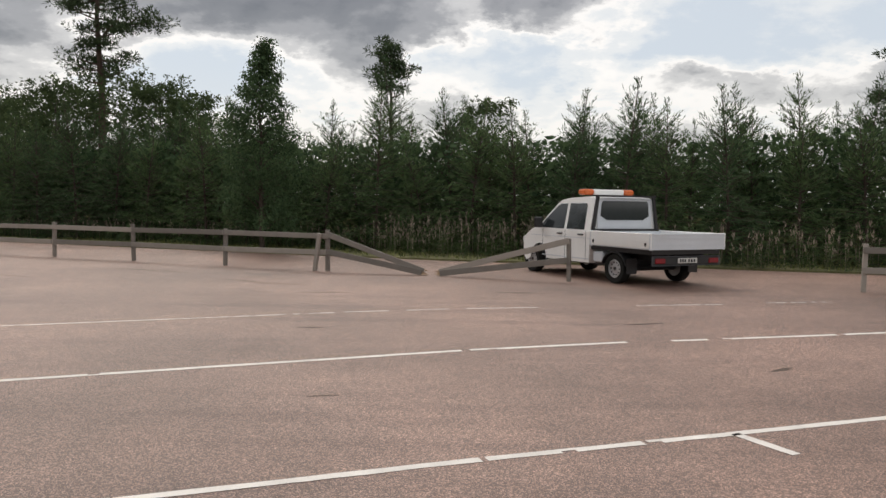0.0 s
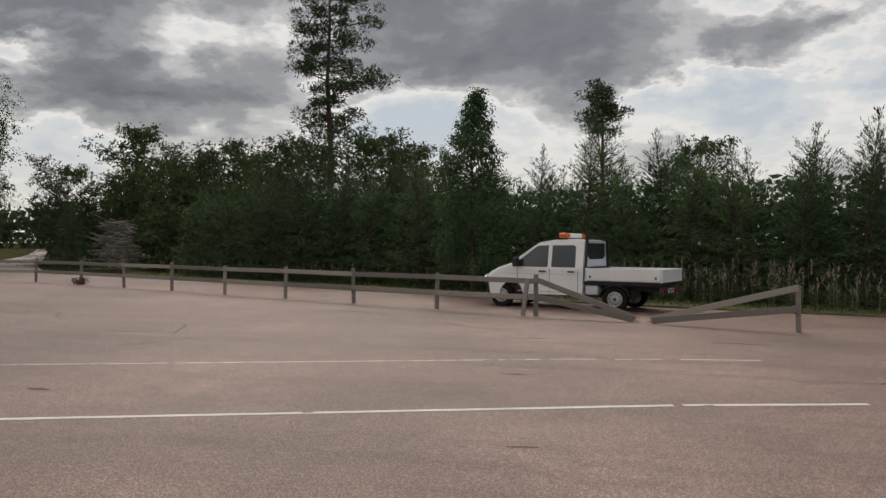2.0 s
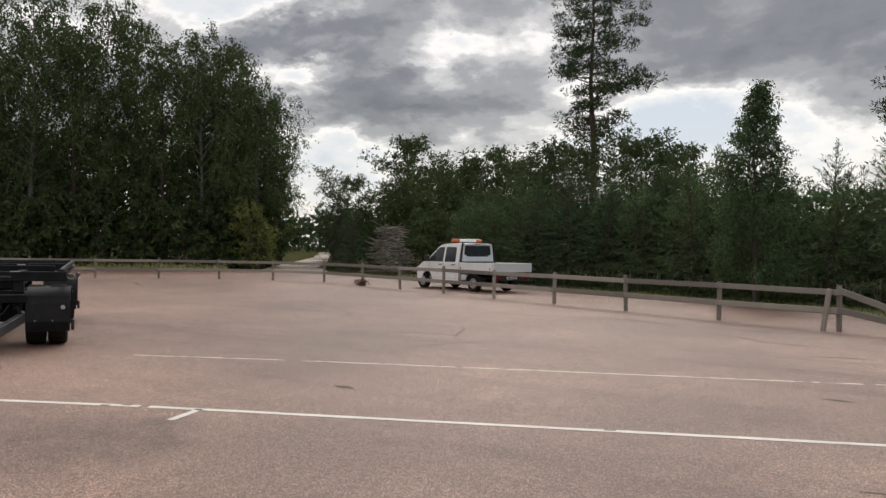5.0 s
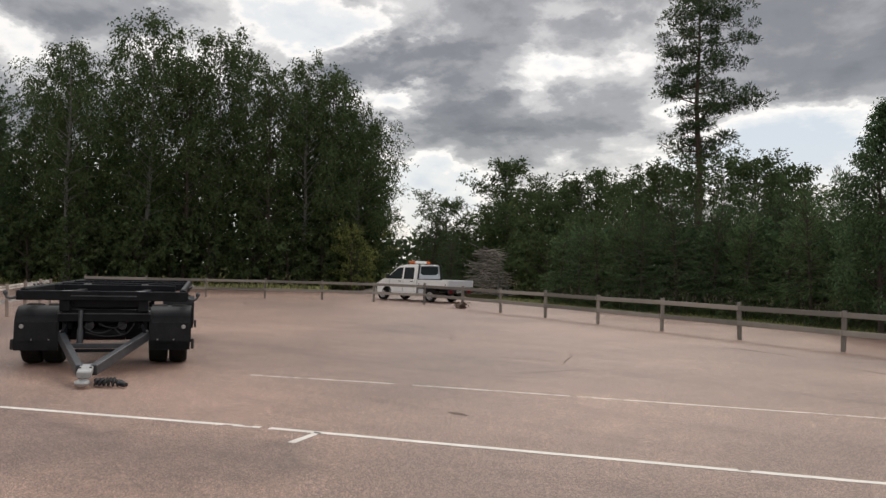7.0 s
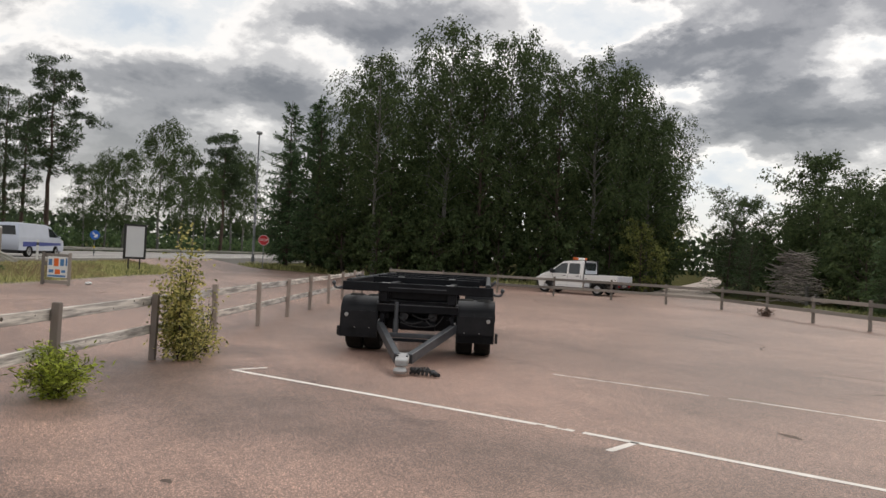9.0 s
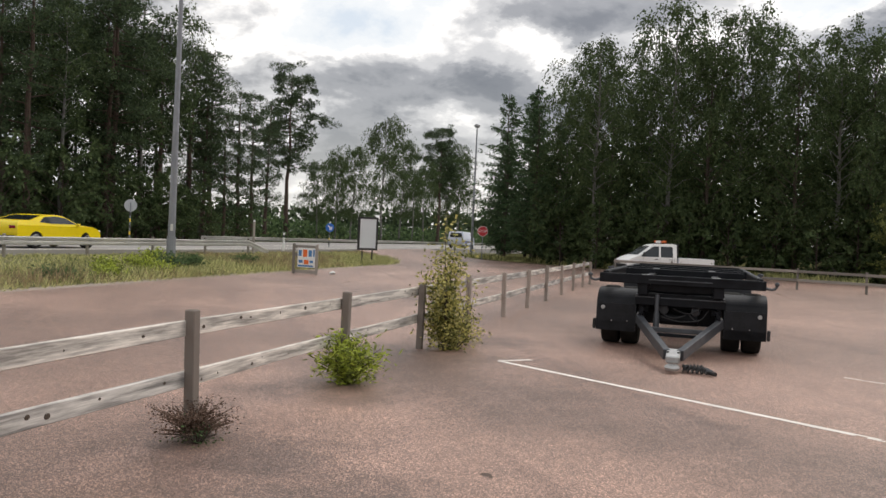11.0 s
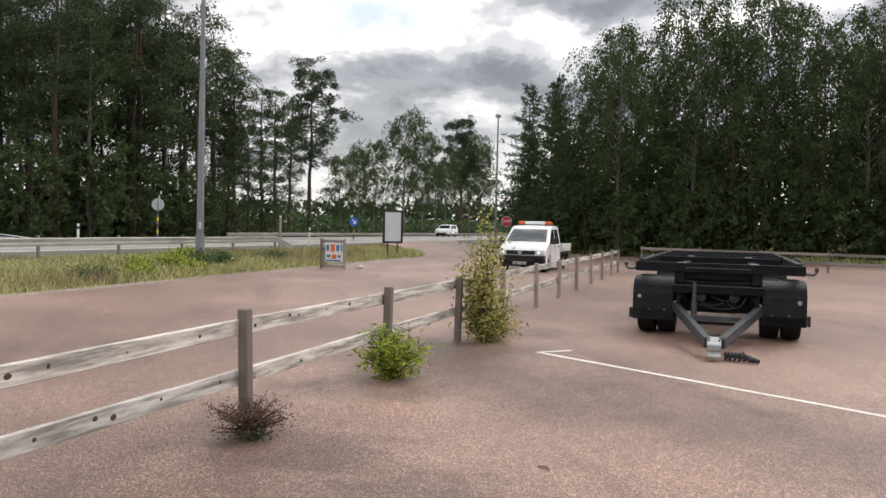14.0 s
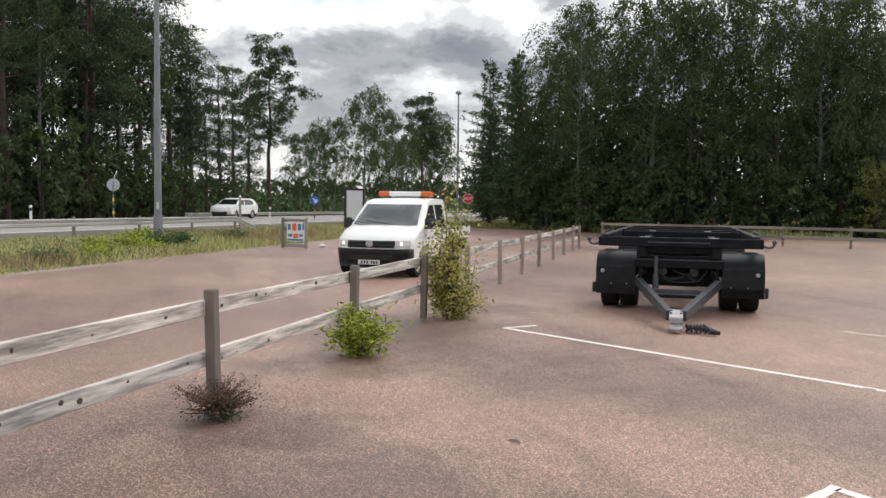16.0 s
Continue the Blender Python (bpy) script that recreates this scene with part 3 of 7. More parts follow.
def slope(name, rows, mat, label, category, height):
    """A sheet over rows of places (a, b) by the side fence, raised to the bank."""
    bm = bmesh.new()
    grid = [[bm.verts.new(side(a, b, height(b))) for a, b in row] for row in rows]
    for r0, r1 in zip(grid, grid[1:]):
        for i in range(len(r0) - 1):
            bm.faces.new((r0[i], r1[i], r1[i + 1], r0[i + 1]))
    bmesh.ops.recalc_face_normals(bm, faces=bm.faces)
    for f in bm.faces:
        if f.normal.z < 0:
            f.normal_flip()
    bmesh.ops.solidify(bm, geom=bm.faces[:], thickness=0.08)
    return tagged(new(name, mesh_of(name, bm, mat)), label, category, kind="structure")


road = sheet("road", [xy(side(-480, ROAD_IN)), xy(side(520, ROAD_IN)), xy(side(520, ROAD_OUT)), xy(side(-480, ROAD_OUT))], ROAD_Z, 0.7, M_ROAD, "grey asphalt highway behind the verge", "road")
sheet("far_bank", [xy(side(-400, ROAD_OUT)), xy(side(420, ROAD_OUT)), xy(side(420, 330)), xy(side(-400, 330))], ROAD_Z - 0.05, 0.6, M_GROUND, "dark forest floor beyond the highway", "ground")
slope("junction", [[(41.5 + 7.5 * k / 6 + (62.0 + 4.5 * k / 6 - 41.5 - 7.5 * k / 6) * j / 8, 13.3 + 6.0 * k / 6) for j in range(9)] for k in range(7)], M_ASPHALT, "pinkish asphalt mouth of the drive, rising to the highway", "pavement", lambda b: 0.004 + 0.588 * max(0.0, (b - 13.3) / 6.0) ** 1.2)
for off, dash in ((19.8, None), (32.5, None), (25.0, None), (22.5, 6.0)):
    bm = bmesh.new()
    if dash is None:
        beam(bm, side(-150, off, ROAD_Z + 0.004), side(300, off, ROAD_Z + 0.004), 0.11, 0.008)
    else:
        a = -120.0
        while a < 200:
            beam(bm, side(a, off, ROAD_Z + 0.004), side(a + 2, off, ROAD_Z + 0.004), 0.1, 0.008)
            a += dash
    tagged(new("road_line", mesh_of("road_line", bm, M_LINE)), "white painted highway line", "road line", kind="structure")
TRACK = [(-32.5, 41.5), (-36.2, 43.4), (-48.6, 56.7), (-64.7, 77.0), (-81.7, 98.6), (-148.8, 177), (-151.2, 175), (-84.3, 96.4), (-67.3, 75.0), (-51.6, 54.6), (-43.0, 44.0), (-40.5, 39.5)]
track = sheet("track", TRACK, 0.012, 0.1, M_TRACK, "pale gravel track running off between the trees", "track")


# parking lines, worn through in places
def paint(p, q, width=0.11, z=0.004, worn=0.05):
    """A painted strip with ragged edges, chipped through here and there."""
    p, q = Vector((*p, z)), Vector((*q, z))
    d = q - p
    n = max(2, int(d.length / 0.11))
    nrm = Vector((-d.y, d.x, 0)).normalized() * width / 2
    bm = bmesh.new()
    rows = []
    for i in range(n + 1):
        c = p + d * (i / n)
        rows.append([bm.verts.new(c + nrm * (k * (1 + 0.22 * noise.noise(c * 3.1 + Vector((0, 0, k)))) + 0.10 * noise.noise(c * 9 + Vector((k, 0, 0))))) for k in (-1, 0, 1)])
    for i in range(n):
        for k in (0, 1):
            if lines.random() > worn * (1 + 2 * noise.noise((p + d * (i / n)) * 0.9)):
                bm.faces.new((rows[i][k], rows[i + 1][k], rows[i + 1][k + 1], rows[i][k + 1]))
    for v in [v for v in bm.verts if not v.link_faces]:
        bm.verts.remove(v)
    bmesh.ops.recalc_face_normals(bm, faces=bm.faces)
    up = [f for f in bm.faces if f.normal.z < 0]
    bmesh.ops.reverse_faces(bm, faces=up)
    return tagged(new("parking_line", mesh_of("parking_line", bm, M_LINE)), "worn white parking line on the asphalt", "parking line", group="parking lines", kind="structure")


lines = random.Random(12)
for row, width in ((PAINT_MID, 0.10), (PAINT_FAR, 0.065), (PAINT_NEAR, 0.09)):
    for p, q in row:
        paint(p, q, width, worn=0.15 if width < 0.07 else 0.015)
for p, q in PAINT_TICKS:
    paint(p, q, 0.09)



# ---- plants ----
def quads(centers, axes, lengths, widths, rng, flat=0.0):
    """Small four-cornered leaves: a long axis, a width across it."""
    n = len(centers)
    ax = axes / np.maximum(np.linalg.norm(axes, axis=1, keepdims=True), 1e-6)
    rnd = rng.normal(size=(n, 3))
    rnd[:, 2] += flat * 2
    sd = np.cross(ax, rnd)
    sd /= np.maximum(np.linalg.norm(sd, axis=1, keepdims=True), 1e-6)
    L = lengths.reshape(-1, 1)
    Wd = widths.reshape(-1, 1)
    v = np.empty((n, 4, 3))
    v[:, 0] = centers
    v[:, 1] = centers + ax * L * 0.45 + sd * Wd * 0.5
    v[:, 2] = centers + ax * L
    v[:, 3] = centers + ax * L * 0.45 - sd * Wd * 0.5
    return v.reshape(-1, 3)


def leaf_mesh(name, verts, mat):
    n = len(verts) // 4
    me = bpy.data.meshes.new(name)
    me.vertices.add(len(verts))
    me.vertices.foreach_set("co", verts.astype(np.float32).ravel())
    me.loops.add(n * 4)
    me.loops.foreach_set("vertex_index", np.arange(n * 4, dtype=np.int32))
    me.polygons.add(n)
    me.polygons.foreach_set("loop_start", np.arange(0, n * 4, 4, dtype=np.int32))
    me.polygons.foreach_set("loop_total", np.full(n, 4, dtype=np.int32))
    me.materials.append(mat)
    me.update(calc_edges=True)
    return me


def limb(bm, pts, r0, r1, sides=5):
    """A bent, tapering limb through points."""
    n = len(pts) - 1
    for i in range(n):
        ra = r0 + (r1 - r0) * i / n
        rb = r0 + (r1 - r0) * (i + 1) / n
        rod(bm, pts[i], pts[i + 1], ra, rb, sides, caps=(i == n - 1))


def plant(name, label, category, group, wood, wood_mat, verts, leaf_mat):
    ob = thing(name, label, category, group=group)
    part("trunk", wood, wood_mat, ob)
    crown = new("crown", leaf_mesh("crown", verts, leaf_mat))
    crown.parent = ob
    return ob


def young_conifer(seed, h, r, larch):
    """A young spruce or larch, feathered to the ground, with long thin shoots at the top."""
    rng = np.random.default_rng(seed)
    wood = bmesh.new()
    lean = rng.normal(0, 0.012, 2)
    limb(wood, [(lean[0] * z * z, lean[1] * z * z, z) for z in np.linspace(-0.1, h, 9)], 0.07, 0.005, 6)
    cs, ax, le, wi = [], [], [], []
    z = 0.2
    while z < h * 0.985:
        f = z / h
        reach = r * (1.12 * (1 - f) ** 0.85) * (1.0 if f > 0.12 else 0.8) + 0.08
        count = rng.integers(6, 9) if f < 0.72 else (rng.integers(4, 7) if f < 0.84 else 2)
        for k in range(count):
            a = rng.uniform(0, 2 * math.pi)
            L = reach * rng.uniform(0.6, 1.2)
            rise = rng.uniform(-0.1, 0.3) if f < 0.4 else rng.uniform(0.1, 0.45) + 1.5 * (f - 0.35)
            if f > 0.86:
                rise = rng.uniform(1.5, 3.0)
                L *= 0.45
            d = np.array([math.cos(a), math.sin(a), rise])
            base = np.array([lean[0] * z * z, lean[1] * z * z, z])
            tip = base + d * L
            tip[2] -= 0.10 * L * L
            thin = 0.012 if f < 0.75 else 0.004
            rod(wood, base, tip, thin, thin * 0.4, 3, caps=False)
            m = max(5, int(30 * L / r * (0.7 if f < 0.2 else (1.0 if f < 0.6 else 1.4))))
            q = rng.uniform(0.1, 1.08, m)
            p = base + (tip - base) * q[:, None]
            perp = rng.normal(0, 1, (m, 3))
            perp[:, 2] = perp[:, 2] * 0.5 + (-0.45 if f < 0.5 else 0.35)
            cs.append(p + rng.normal(0, 0.03, (m, 3)))
            ax.append(d * 1.1 + perp * 0.8)
            le.append(rng.uniform(0.14, 0.36, m) * (1.1 if f < 0.6 else 0.62))
            wi.append(rng.uniform(0.018, 0.040, m))
        z += rng.uniform(0.12, 0.2) * (1 if f < 0.5 else 0.8)
    v = quads(np.concatenate(cs), np.concatenate(ax), np.concatenate(le), np.concatenate(wi), rng)
    lab = "young dark-green larch with thin upright shoots in the thicket" if larch else "young dark-green spruce growing in the roadside thicket"
    return plant("larch" if larch else "spruce", lab, "tree", "young conifers of the thicket", wood, M_BARK, v, M_LARCH if larch else M_SPRUCE)


def broadleaf(seed, h, r, low, name, label, group, leaf=0.17, n_limbs=34, per=190, bark=None, leaves=None, droop=0.5, lobes=0.5, pointed=False):
    """A birch-like tree: a slender trunk, rising limbs and hanging strands of small leaves."""
    rng = np.random.default_rng(seed)
    wood = bmesh.new()
    bend = rng.normal(0, 0.012 * h, (10, 2)).cumsum(axis=0) * 0.35
    pts = [Vector((bend[i][0], bend[i][1], h * 0.97 * i / 9 - (0.1 if i == 0 else 0))) for i in range(10)]
    limb(wood, pts, 0.009 * h + 0.03, 0.012, 7)
    cs, ax = [], []
    bulge = rng.uniform(0, 2 * math.pi, 3)
    for k in range(n_limbs):
        f = low + (0.98 - low) * (k + rng.uniform(0, 1)) / n_limbs
        i = min(8, int(f * 9))
        base = pts[i].lerp(pts[i + 1], f * 9 - i)
        a = k * 2.4 + rng.uniform(-0.5, 0.5)
        g = (f - low) / (1 - low)
        env = r * (math.sin(math.pi * min(1, 0.22 + g * 0.74)) ** 0.8) * rng.uniform(1 - lobes, 1.12)
        env *= 1 + 0.28 * math.sin(a + bulge[0] + 7 * g) * lobes * 2
        if pointed:
            env = r * min(1.0, 0.55 + 1.5 * g) * (1.02 - g) ** 1.1 * rng.uniform(0.5, 1.25) + 0.08
        up = rng.uniform(0.35, 0.8) * env * (0.7 + 0.9 * g)
        tip = base + Vector((math.cos(a) * env, math.sin(a) * env, up))
        mid = base.lerp(tip, 0.5) + Vector((0, 0, env * 0.14))
        limb(wood, [base, mid, tip], 0.016 + 0.0022 * h * (1 - g), 0.006, 4)
        on = 13
        ns = max(3, int(per * (0.45 + env / r) / on))
        q = rng.uniform(0.22, 1.04, ns) ** 0.75
        b3, m3, t3 = np.array(base), np.array(mid), np.array(tip)
        w = q[:, None]
        start = b3 * (1 - w) ** 2 + 2 * m3 * w * (1 - w) + t3 * w ** 2
        start = start + rng.normal(0, 0.10 * env + 0.08, (ns, 3)) * np.array([1, 1, 0.7])
        out = rng.normal(0, 0.55, (ns, 3)) + np.array([math.cos(a), math.sin(a), 0.25])
        long = rng.uniform(0.35, 1.0, ns)[:, None] * (0.45 + 0.055 * h) * (0.62 * (1.15 - g) if pointed else 0.8)
        u = np.sort(rng.uniform(0, 1, (ns, on)), axis=1)[:, :, None]
        sag = np.array([0, 0, -1.0]) * droop * 0.75
        p = start[:, None] + out[:, None] * long[:, None] * u * 0.8 + sag * long[:, None] * u ** 1.7
        p = p + rng.normal(0, 0.045 + 0.0045 * h, p.shape)
        axm = out[:, None] * 0.5 + sag * u * 2.0 + rng.normal(0, 0.55, p.shape)
        cs.append(p.reshape(-1, 3))
        ax.append(axm.reshape(-1, 3))
    cs, ax = np.concatenate(cs), np.concatenate(ax)
    n = len(cs)
    v = quads(cs, ax, rng.uniform(0.7, 1.4, n) * leaf, rng.uniform(0.4, 0.7, n) * leaf, rng)
    return plant(name, label, "tree", group, wood, bark or M_BIRCHBARK, v, leaves or M_BIRCHLEAF)


def scots_pine(seed, h, r, low, name="pine", label="tall Scots pine with a bare lower trunk", group="tall pines", leaf=0.26, n_limbs=34, per=150, flat_top=0.5, stubs=0, bent=1.0):
    """A Scots pine: bare trunk with dead stubs, crooked boughs, needles in rounded ragged clumps."""
    rng = np.random.default_rng(seed)
    wood = bmesh.new()
    bend = rng.normal(0, 0.01 * h * bent, (12, 2)).cumsum(axis=0) * 0.3
    pts = [Vector((bend[i][0], bend[i][1], h * 0.98 * i / 11 - (0.1 if i == 0 else 0))) for i in range(12)]
    limb(wood, pts, 0.0125 * h + 0.05, 0.03, 8)
    for k in range(stubs):
        f = low * rng.uniform(0.45, 1.0)
        i = int(f * 11)
        base = pts[i].lerp(pts[i + 1], f * 11 - i)
        a = rng.uniform(0, 2 * math.pi)
        L = r * rng.uniform(0.2, 0.65)
        limb(wood, [base, base + Vector((math.cos(a) * L * 0.6, math.sin(a) * L * 0.6, -0.05 * L)), base + Vector((math.cos(a + 0.2) * L, math.sin(a + 0.2) * L, rng.uniform(-0.3, 0.25) * L))], 0.04, 0.01, 4)
    cs, ax = [], []
    for k in range(n_limbs):
        f = low + (0.99 - low) * ((k + rng.uniform(0, 1)) / n_limbs)
        i = min(10, int(f * 11))
        base = pts[i].lerp(pts[i + 1], f * 11 - i)
        a = k * 2.4 + rng.uniform(-0.9, 0.9)
        g = (f - low) / (1 - low)
        env = r * (1.0 - flat_top * g ** 2) * rng.uniform(0.35, 1.15) * (0.55 + 0.9 * min(g, 0.5))
        if k < 4:
            env *= rng.uniform(0.7, 1.3)
        tip = base + Vector((math.cos(a) * env, math.sin(a) * env, env * rng.uniform(-0.12, 0.55)))
        mid = base.lerp(tip, 0.55) + Vector((rng.normal(0, 0.1), rng.normal(0, 0.1), -0.08 * env))
        limb(wood, [base, mid, tip], 0.024 + 0.0028 * h * (1 - g), 0.012, 5)
        if k < 2 and low > 0.3:
            continue
        clumps = 4 + int(env * 2.2)
        for c in range(clumps):
            q = rng.uniform(0.25, 1.05)
            cen = np.array(mid.lerp(tip, q)) + rng.normal(0, 0.22 + 0.16 * env, 3) * np.array([1, 1, 0.42])
            m = int(per * rng.uniform(0.5, 1.2) / 3.6)
            sph = rng.normal(0, 1, (m, 3))
            sph /= np.linalg.norm(sph, axis=1, keepdims=True)
            rad = rng.uniform(0.2, 1.0, (m, 1)) ** 0.6 * rng.uniform(0.6, 1.2)
            p = cen + sph * rad * np.array([0.62, 0.62, 0.34]) * (0.55 + 0.012 * h)
            cs.append(p)
            axm = sph + rng.normal(0, 0.5, (m, 3))
            axm[:, 2] += 0.35
            ax.append(axm)
    cs, ax = np.concatenate(cs), np.concatenate(ax)
    n = len(cs)
    v = quads(cs, ax, rng.uniform(0.7, 1.4, n) * leaf, rng.uniform(0.2, 0.36, n) * leaf, rng)
    return plant(name, label, "tree", group, wood, M_PINEBARK, v, M_PINE)


def tall_conifer(seed, h, r, low, label, group, leaf=0.3, per=26):
    """A spruce: a straight trunk with whorls of sagging boughs that shorten to the top."""
    rng = np.random.default_rng(seed)
    wood = bmesh.new()
    limb(wood, [(0, 0, h * i / 7 - (0.1 if i == 0 else 0)) for i in range(8)], 0.009 * h + 0.03, 0.015, 7)
    cs, ax = [], []
    z = h * low
    while z < h * 0.98:
        g = (z / h - low) / (1 - low)
        reach = r * min(1.0, 0.5 + 2.2 * g) * (1.03 - g) ** 0.85
        for k in range(rng.integers(4, 7)):
            a = rng.uniform(0, 2 * math.pi)
            L = reach * rng.uniform(0.45, 1.2)
            base = np.array([0, 0, z])
            d = np.array([math.cos(a), math.sin(a), rng.uniform(-0.25, 0.2) + 0.5 * g])
            tip = base + d * L
            rod(wood, base, tip, 0.022, 0.006, 4, caps=False)
            m = int(per * (0.3 + L / r))
            q = rng.uniform(0.15, 1.05, m)[:, None]
            side_v = np.array([-math.sin(a), math.cos(a), 0])
            p = base + (tip - base) * q + side_v * rng.normal(0, 0.16, (m, 1)) * (0.3 + L) * (1.1 - q) + rng.normal(0, 0.05, (m, 3))
            axm = d * 0.8 + rng.normal(0, 0.6, (m, 3)) + np.array([0, 0, -0.45])
            cs.append(p)
            ax.append(axm)
        z += rng.uniform(0.26, 0.46)
    cs, ax = np.concatenate(cs), np.concatenate(ax)
    n = len(cs)
    v = quads(cs, ax, rng.uniform(0.7, 1.5, n) * leaf, rng.uniform(0.2, 0.38, n) * leaf, rng)
    return plant("spruce", label, "tree", group, wood, M_BARK, v, M_SPRUCE)


def stand(ob, x, y, scale=1.0, turn=0.0, z=-0.06, high=None):
    s = Matrix.Diagonal((scale, scale, high or scale, 1))
    return pose(x, y, z, 0, 0, turn) @ s


def clone(k, m):
    c = copy_thing(k, m)
    c.matrix_basis = m
    return c


rng = random.Random(7)
# the thicket behind the back road
kinds = [young_conifer(11, 5.3, 1.45, False), young_conifer(12, 5.6, 1.5, True), young_conifer(13, 5.0, 1.35, True), young_conifer(14, 5.9, 1.6, False), young_conifer(15, 4.6, 1.3, True)]
CONIFER_H = {k.name: h for k, h in zip(kinds, (5.3, 5.6, 5.0, 5.9, 4.6))}
spots = []
for rowi, (off, step) in enumerate(((8.3, 1.75), (10.0, 1.8), (12.2, 2.9))):
    a = -42.0
    while a < 24.5 - rowi * 0.5:
        p = back(a, off + rng.uniform(-0.5, 0.5))
        if a < -6:
            p = p + Vector((0, 0.012 * (a + 6) ** 2, 0)) * 0.6
        spots.append((p.x, p.y, rng.uniform(0.88, 1.08) * (0.94 + 0.05 * rowi)))
        a += step * rng.uniform(0.8, 1.2)
first = set()
for x, y, s in spots:
    k = rng.choice(kinds)
    m = stand(k, x, y, s, rng.uniform(0, 360), high=min(s * rng.uniform(0.98, 1.2), 6.15 / CONIFER_H[k.name]))
    if k in first:
        clone(k, m)
    else:
        k.matrix_basis = m
        first.add(k)


def plant_all(maker, rows, base_h, z=-0.06):
    """Sets copies of one or more kinds at (x, y, height) with a turn of their own."""
    used = set()
    for i, (x, y, h) in enumerate(rows):
        k = maker[i % len(maker)]
        s = h / base_h[i % len(maker)]
        m = stand(k, x, y, s, rng.uniform(0, 360), z=z)
        if k in used:
            clone(k, m)
        else:
            k.matrix_basis = m
            used.add(k)


# one birch standing out of the thicket, and the two pines behind it
b0 = broadleaf(21, 7.7, 1.9, 0.10, "birch", "slender dark-leaved birch standing out of the thicket", "birches", leaf=0.095, n_limbs=64, per=420, droop=1.5, bark=M_BARK, leaves=M_SPRUCE, pointed=True)
b0.matrix_basis = stand(b0, -5.4, 28.9)
p0 = scots_pine(22, 19.4, 3.0, 0.44, leaf=0.22, n_limbs=46, per=300, flat_top=0.35, stubs=5)
p0.matrix_basis = stand(p0, -18.5, 47.4, turn=200)
p1 = scots_pine(23, 11.6, 1.45, 0.70, label="slim Scots pine with a dense ragged top", leaf=0.2, n_limbs=20, per=260, flat_top=0.7)
p1.matrix_basis = stand(p1, -1.9, 48.4, turn=40)
p2 = scots_pine(24, 9.8, 1.2, 0.45, label="Scots pine rising over the young trees", leaf=0.22, n_limbs=24, per=220)
p2.matrix_basis = stand(p2, 22.3, 37.1, turn=120)

k1 = young_conifer(16, 9.2, 2.3, False)
k1.matrix_basis = stand(k1, -1.25, 40.5)
for x, y, h in ((-41.5, 50.3, 7.6), (-36.6, 46.5, 5.0)):
    clone(k1, stand(None, x, y, h / 9.2 * 1.25, 40 * h, high=h / 9.2))

# broadleaved trees over the far end of the thicket
wood_kinds = [broadleaf(31, 9.0, 2.7, 0.2, "birch", "broad dark birch behind the thicket", "trees behind the thicket", leaf=0.19, n_limbs=36, per=220, droop=0.9), broadleaf(32, 9.0, 3.2, 0.15, "oak", "round-headed dark broadleaved tree behind the thicket", "trees behind the thicket", leaf=0.20, n_limbs=36, per=230, bark=M_BARK, lobes=0.35, droop=0.2)]
plant_all(wood_kinds, TREES_BEHIND, (9.0, 9.0))

# the birch grove at the end of the car park
grove_kinds = [broadleaf(41, 18.0, 3.3, 0.24, "birch", "tall leafy birch at the edge of the grove", "birch grove", leaf=0.20, n_limbs=52, per=195, droop=1.7), broadleaf(42, 18.0, 2.9, 0.30, "birch", "tall leafy birch in the grove", "birch grove", leaf=0.20, n_limbs=52, per=195, droop=1.9), broadleaf(43, 18.0, 3.6, 0.16, "birch", "tall dark birch with foliage down to the ground", "birch grove", leaf=0.20, n_limbs=60, per=185, droop=1.5, bark=M_BARK)]
plant_all(grove_kinds, GROVE, (18.4, 18.4, 18.4))

# spruces and pines beside the grove and across the highway
tall_spruce = tall_conifer(51, 15.0, 3.9, 0.08, "dark spruce beside the birch grove", "tall spruces", leaf=0.34, per=42)
plant_all([tall_spruce], SPRUCES, (15.0,))
far_kinds = [scots_pine(61, 20.0, 3.3, 0.20, group="forest pines", label="tall Scots pine across the highway", leaf=0.3, n_limbs=40, per=125, stubs=8), scots_pine(62, 20.0, 2.9, 0.28, group="forest pines", label="tall Scots pine in the far wood", leaf=0.3, n_limbs=36, per=130, stubs=8)]
plant_all(far_kinds, FAR_PINES, (20.0, 20.0), z=FAR_GROUND)
umbrella = scots_pine(65, 18.5, 3.7, 0.40, group="roadside pines", label="old Scots pine with a broad rounded top", leaf=0.28, n_limbs=40, per=270, flat_top=0.2, stubs=4, bent=1.6)
umbrella.matrix_basis = stand(umbrella, *UMBRELLA_PINES[0][:2], UMBRELLA_PINES[0][2] / 18.5, 30, z=FAR_GROUND)
for x, y, h in UMBRELLA_PINES[1:]:
    clone(umbrella, stand(None, x, y, h / 18.5, 200, z=FAR_GROUND))
far_birch = [broadleaf(63, 14.0, 3.0, 0.25, "birch", "pale-barked birch across the highway", "roadside birches", leaf=0.19, n_limbs=46, per=250, droop=1.6), broadleaf(64, 14.0, 2.6, 0.3, "birch", "thin birch across the highway", "roadside birches", leaf=0.19, n_limbs=42, per=200, droop=1.8)]
plant_all(far_birch, FAR_BIRCHES, (14.0, 14.0), z=FAR_GROUND)
slim_birch = broadleaf(66, 17.0, 2.0, 0.42, "birch", "slender birch with a bare pale trunk in the wood", "forest birches", leaf=0.2, n_limbs=30, per=120, droop=1.5)
plant_all([slim_birch], FOREST_BIRCHES, (17.0,), z=FAR_GROUND)


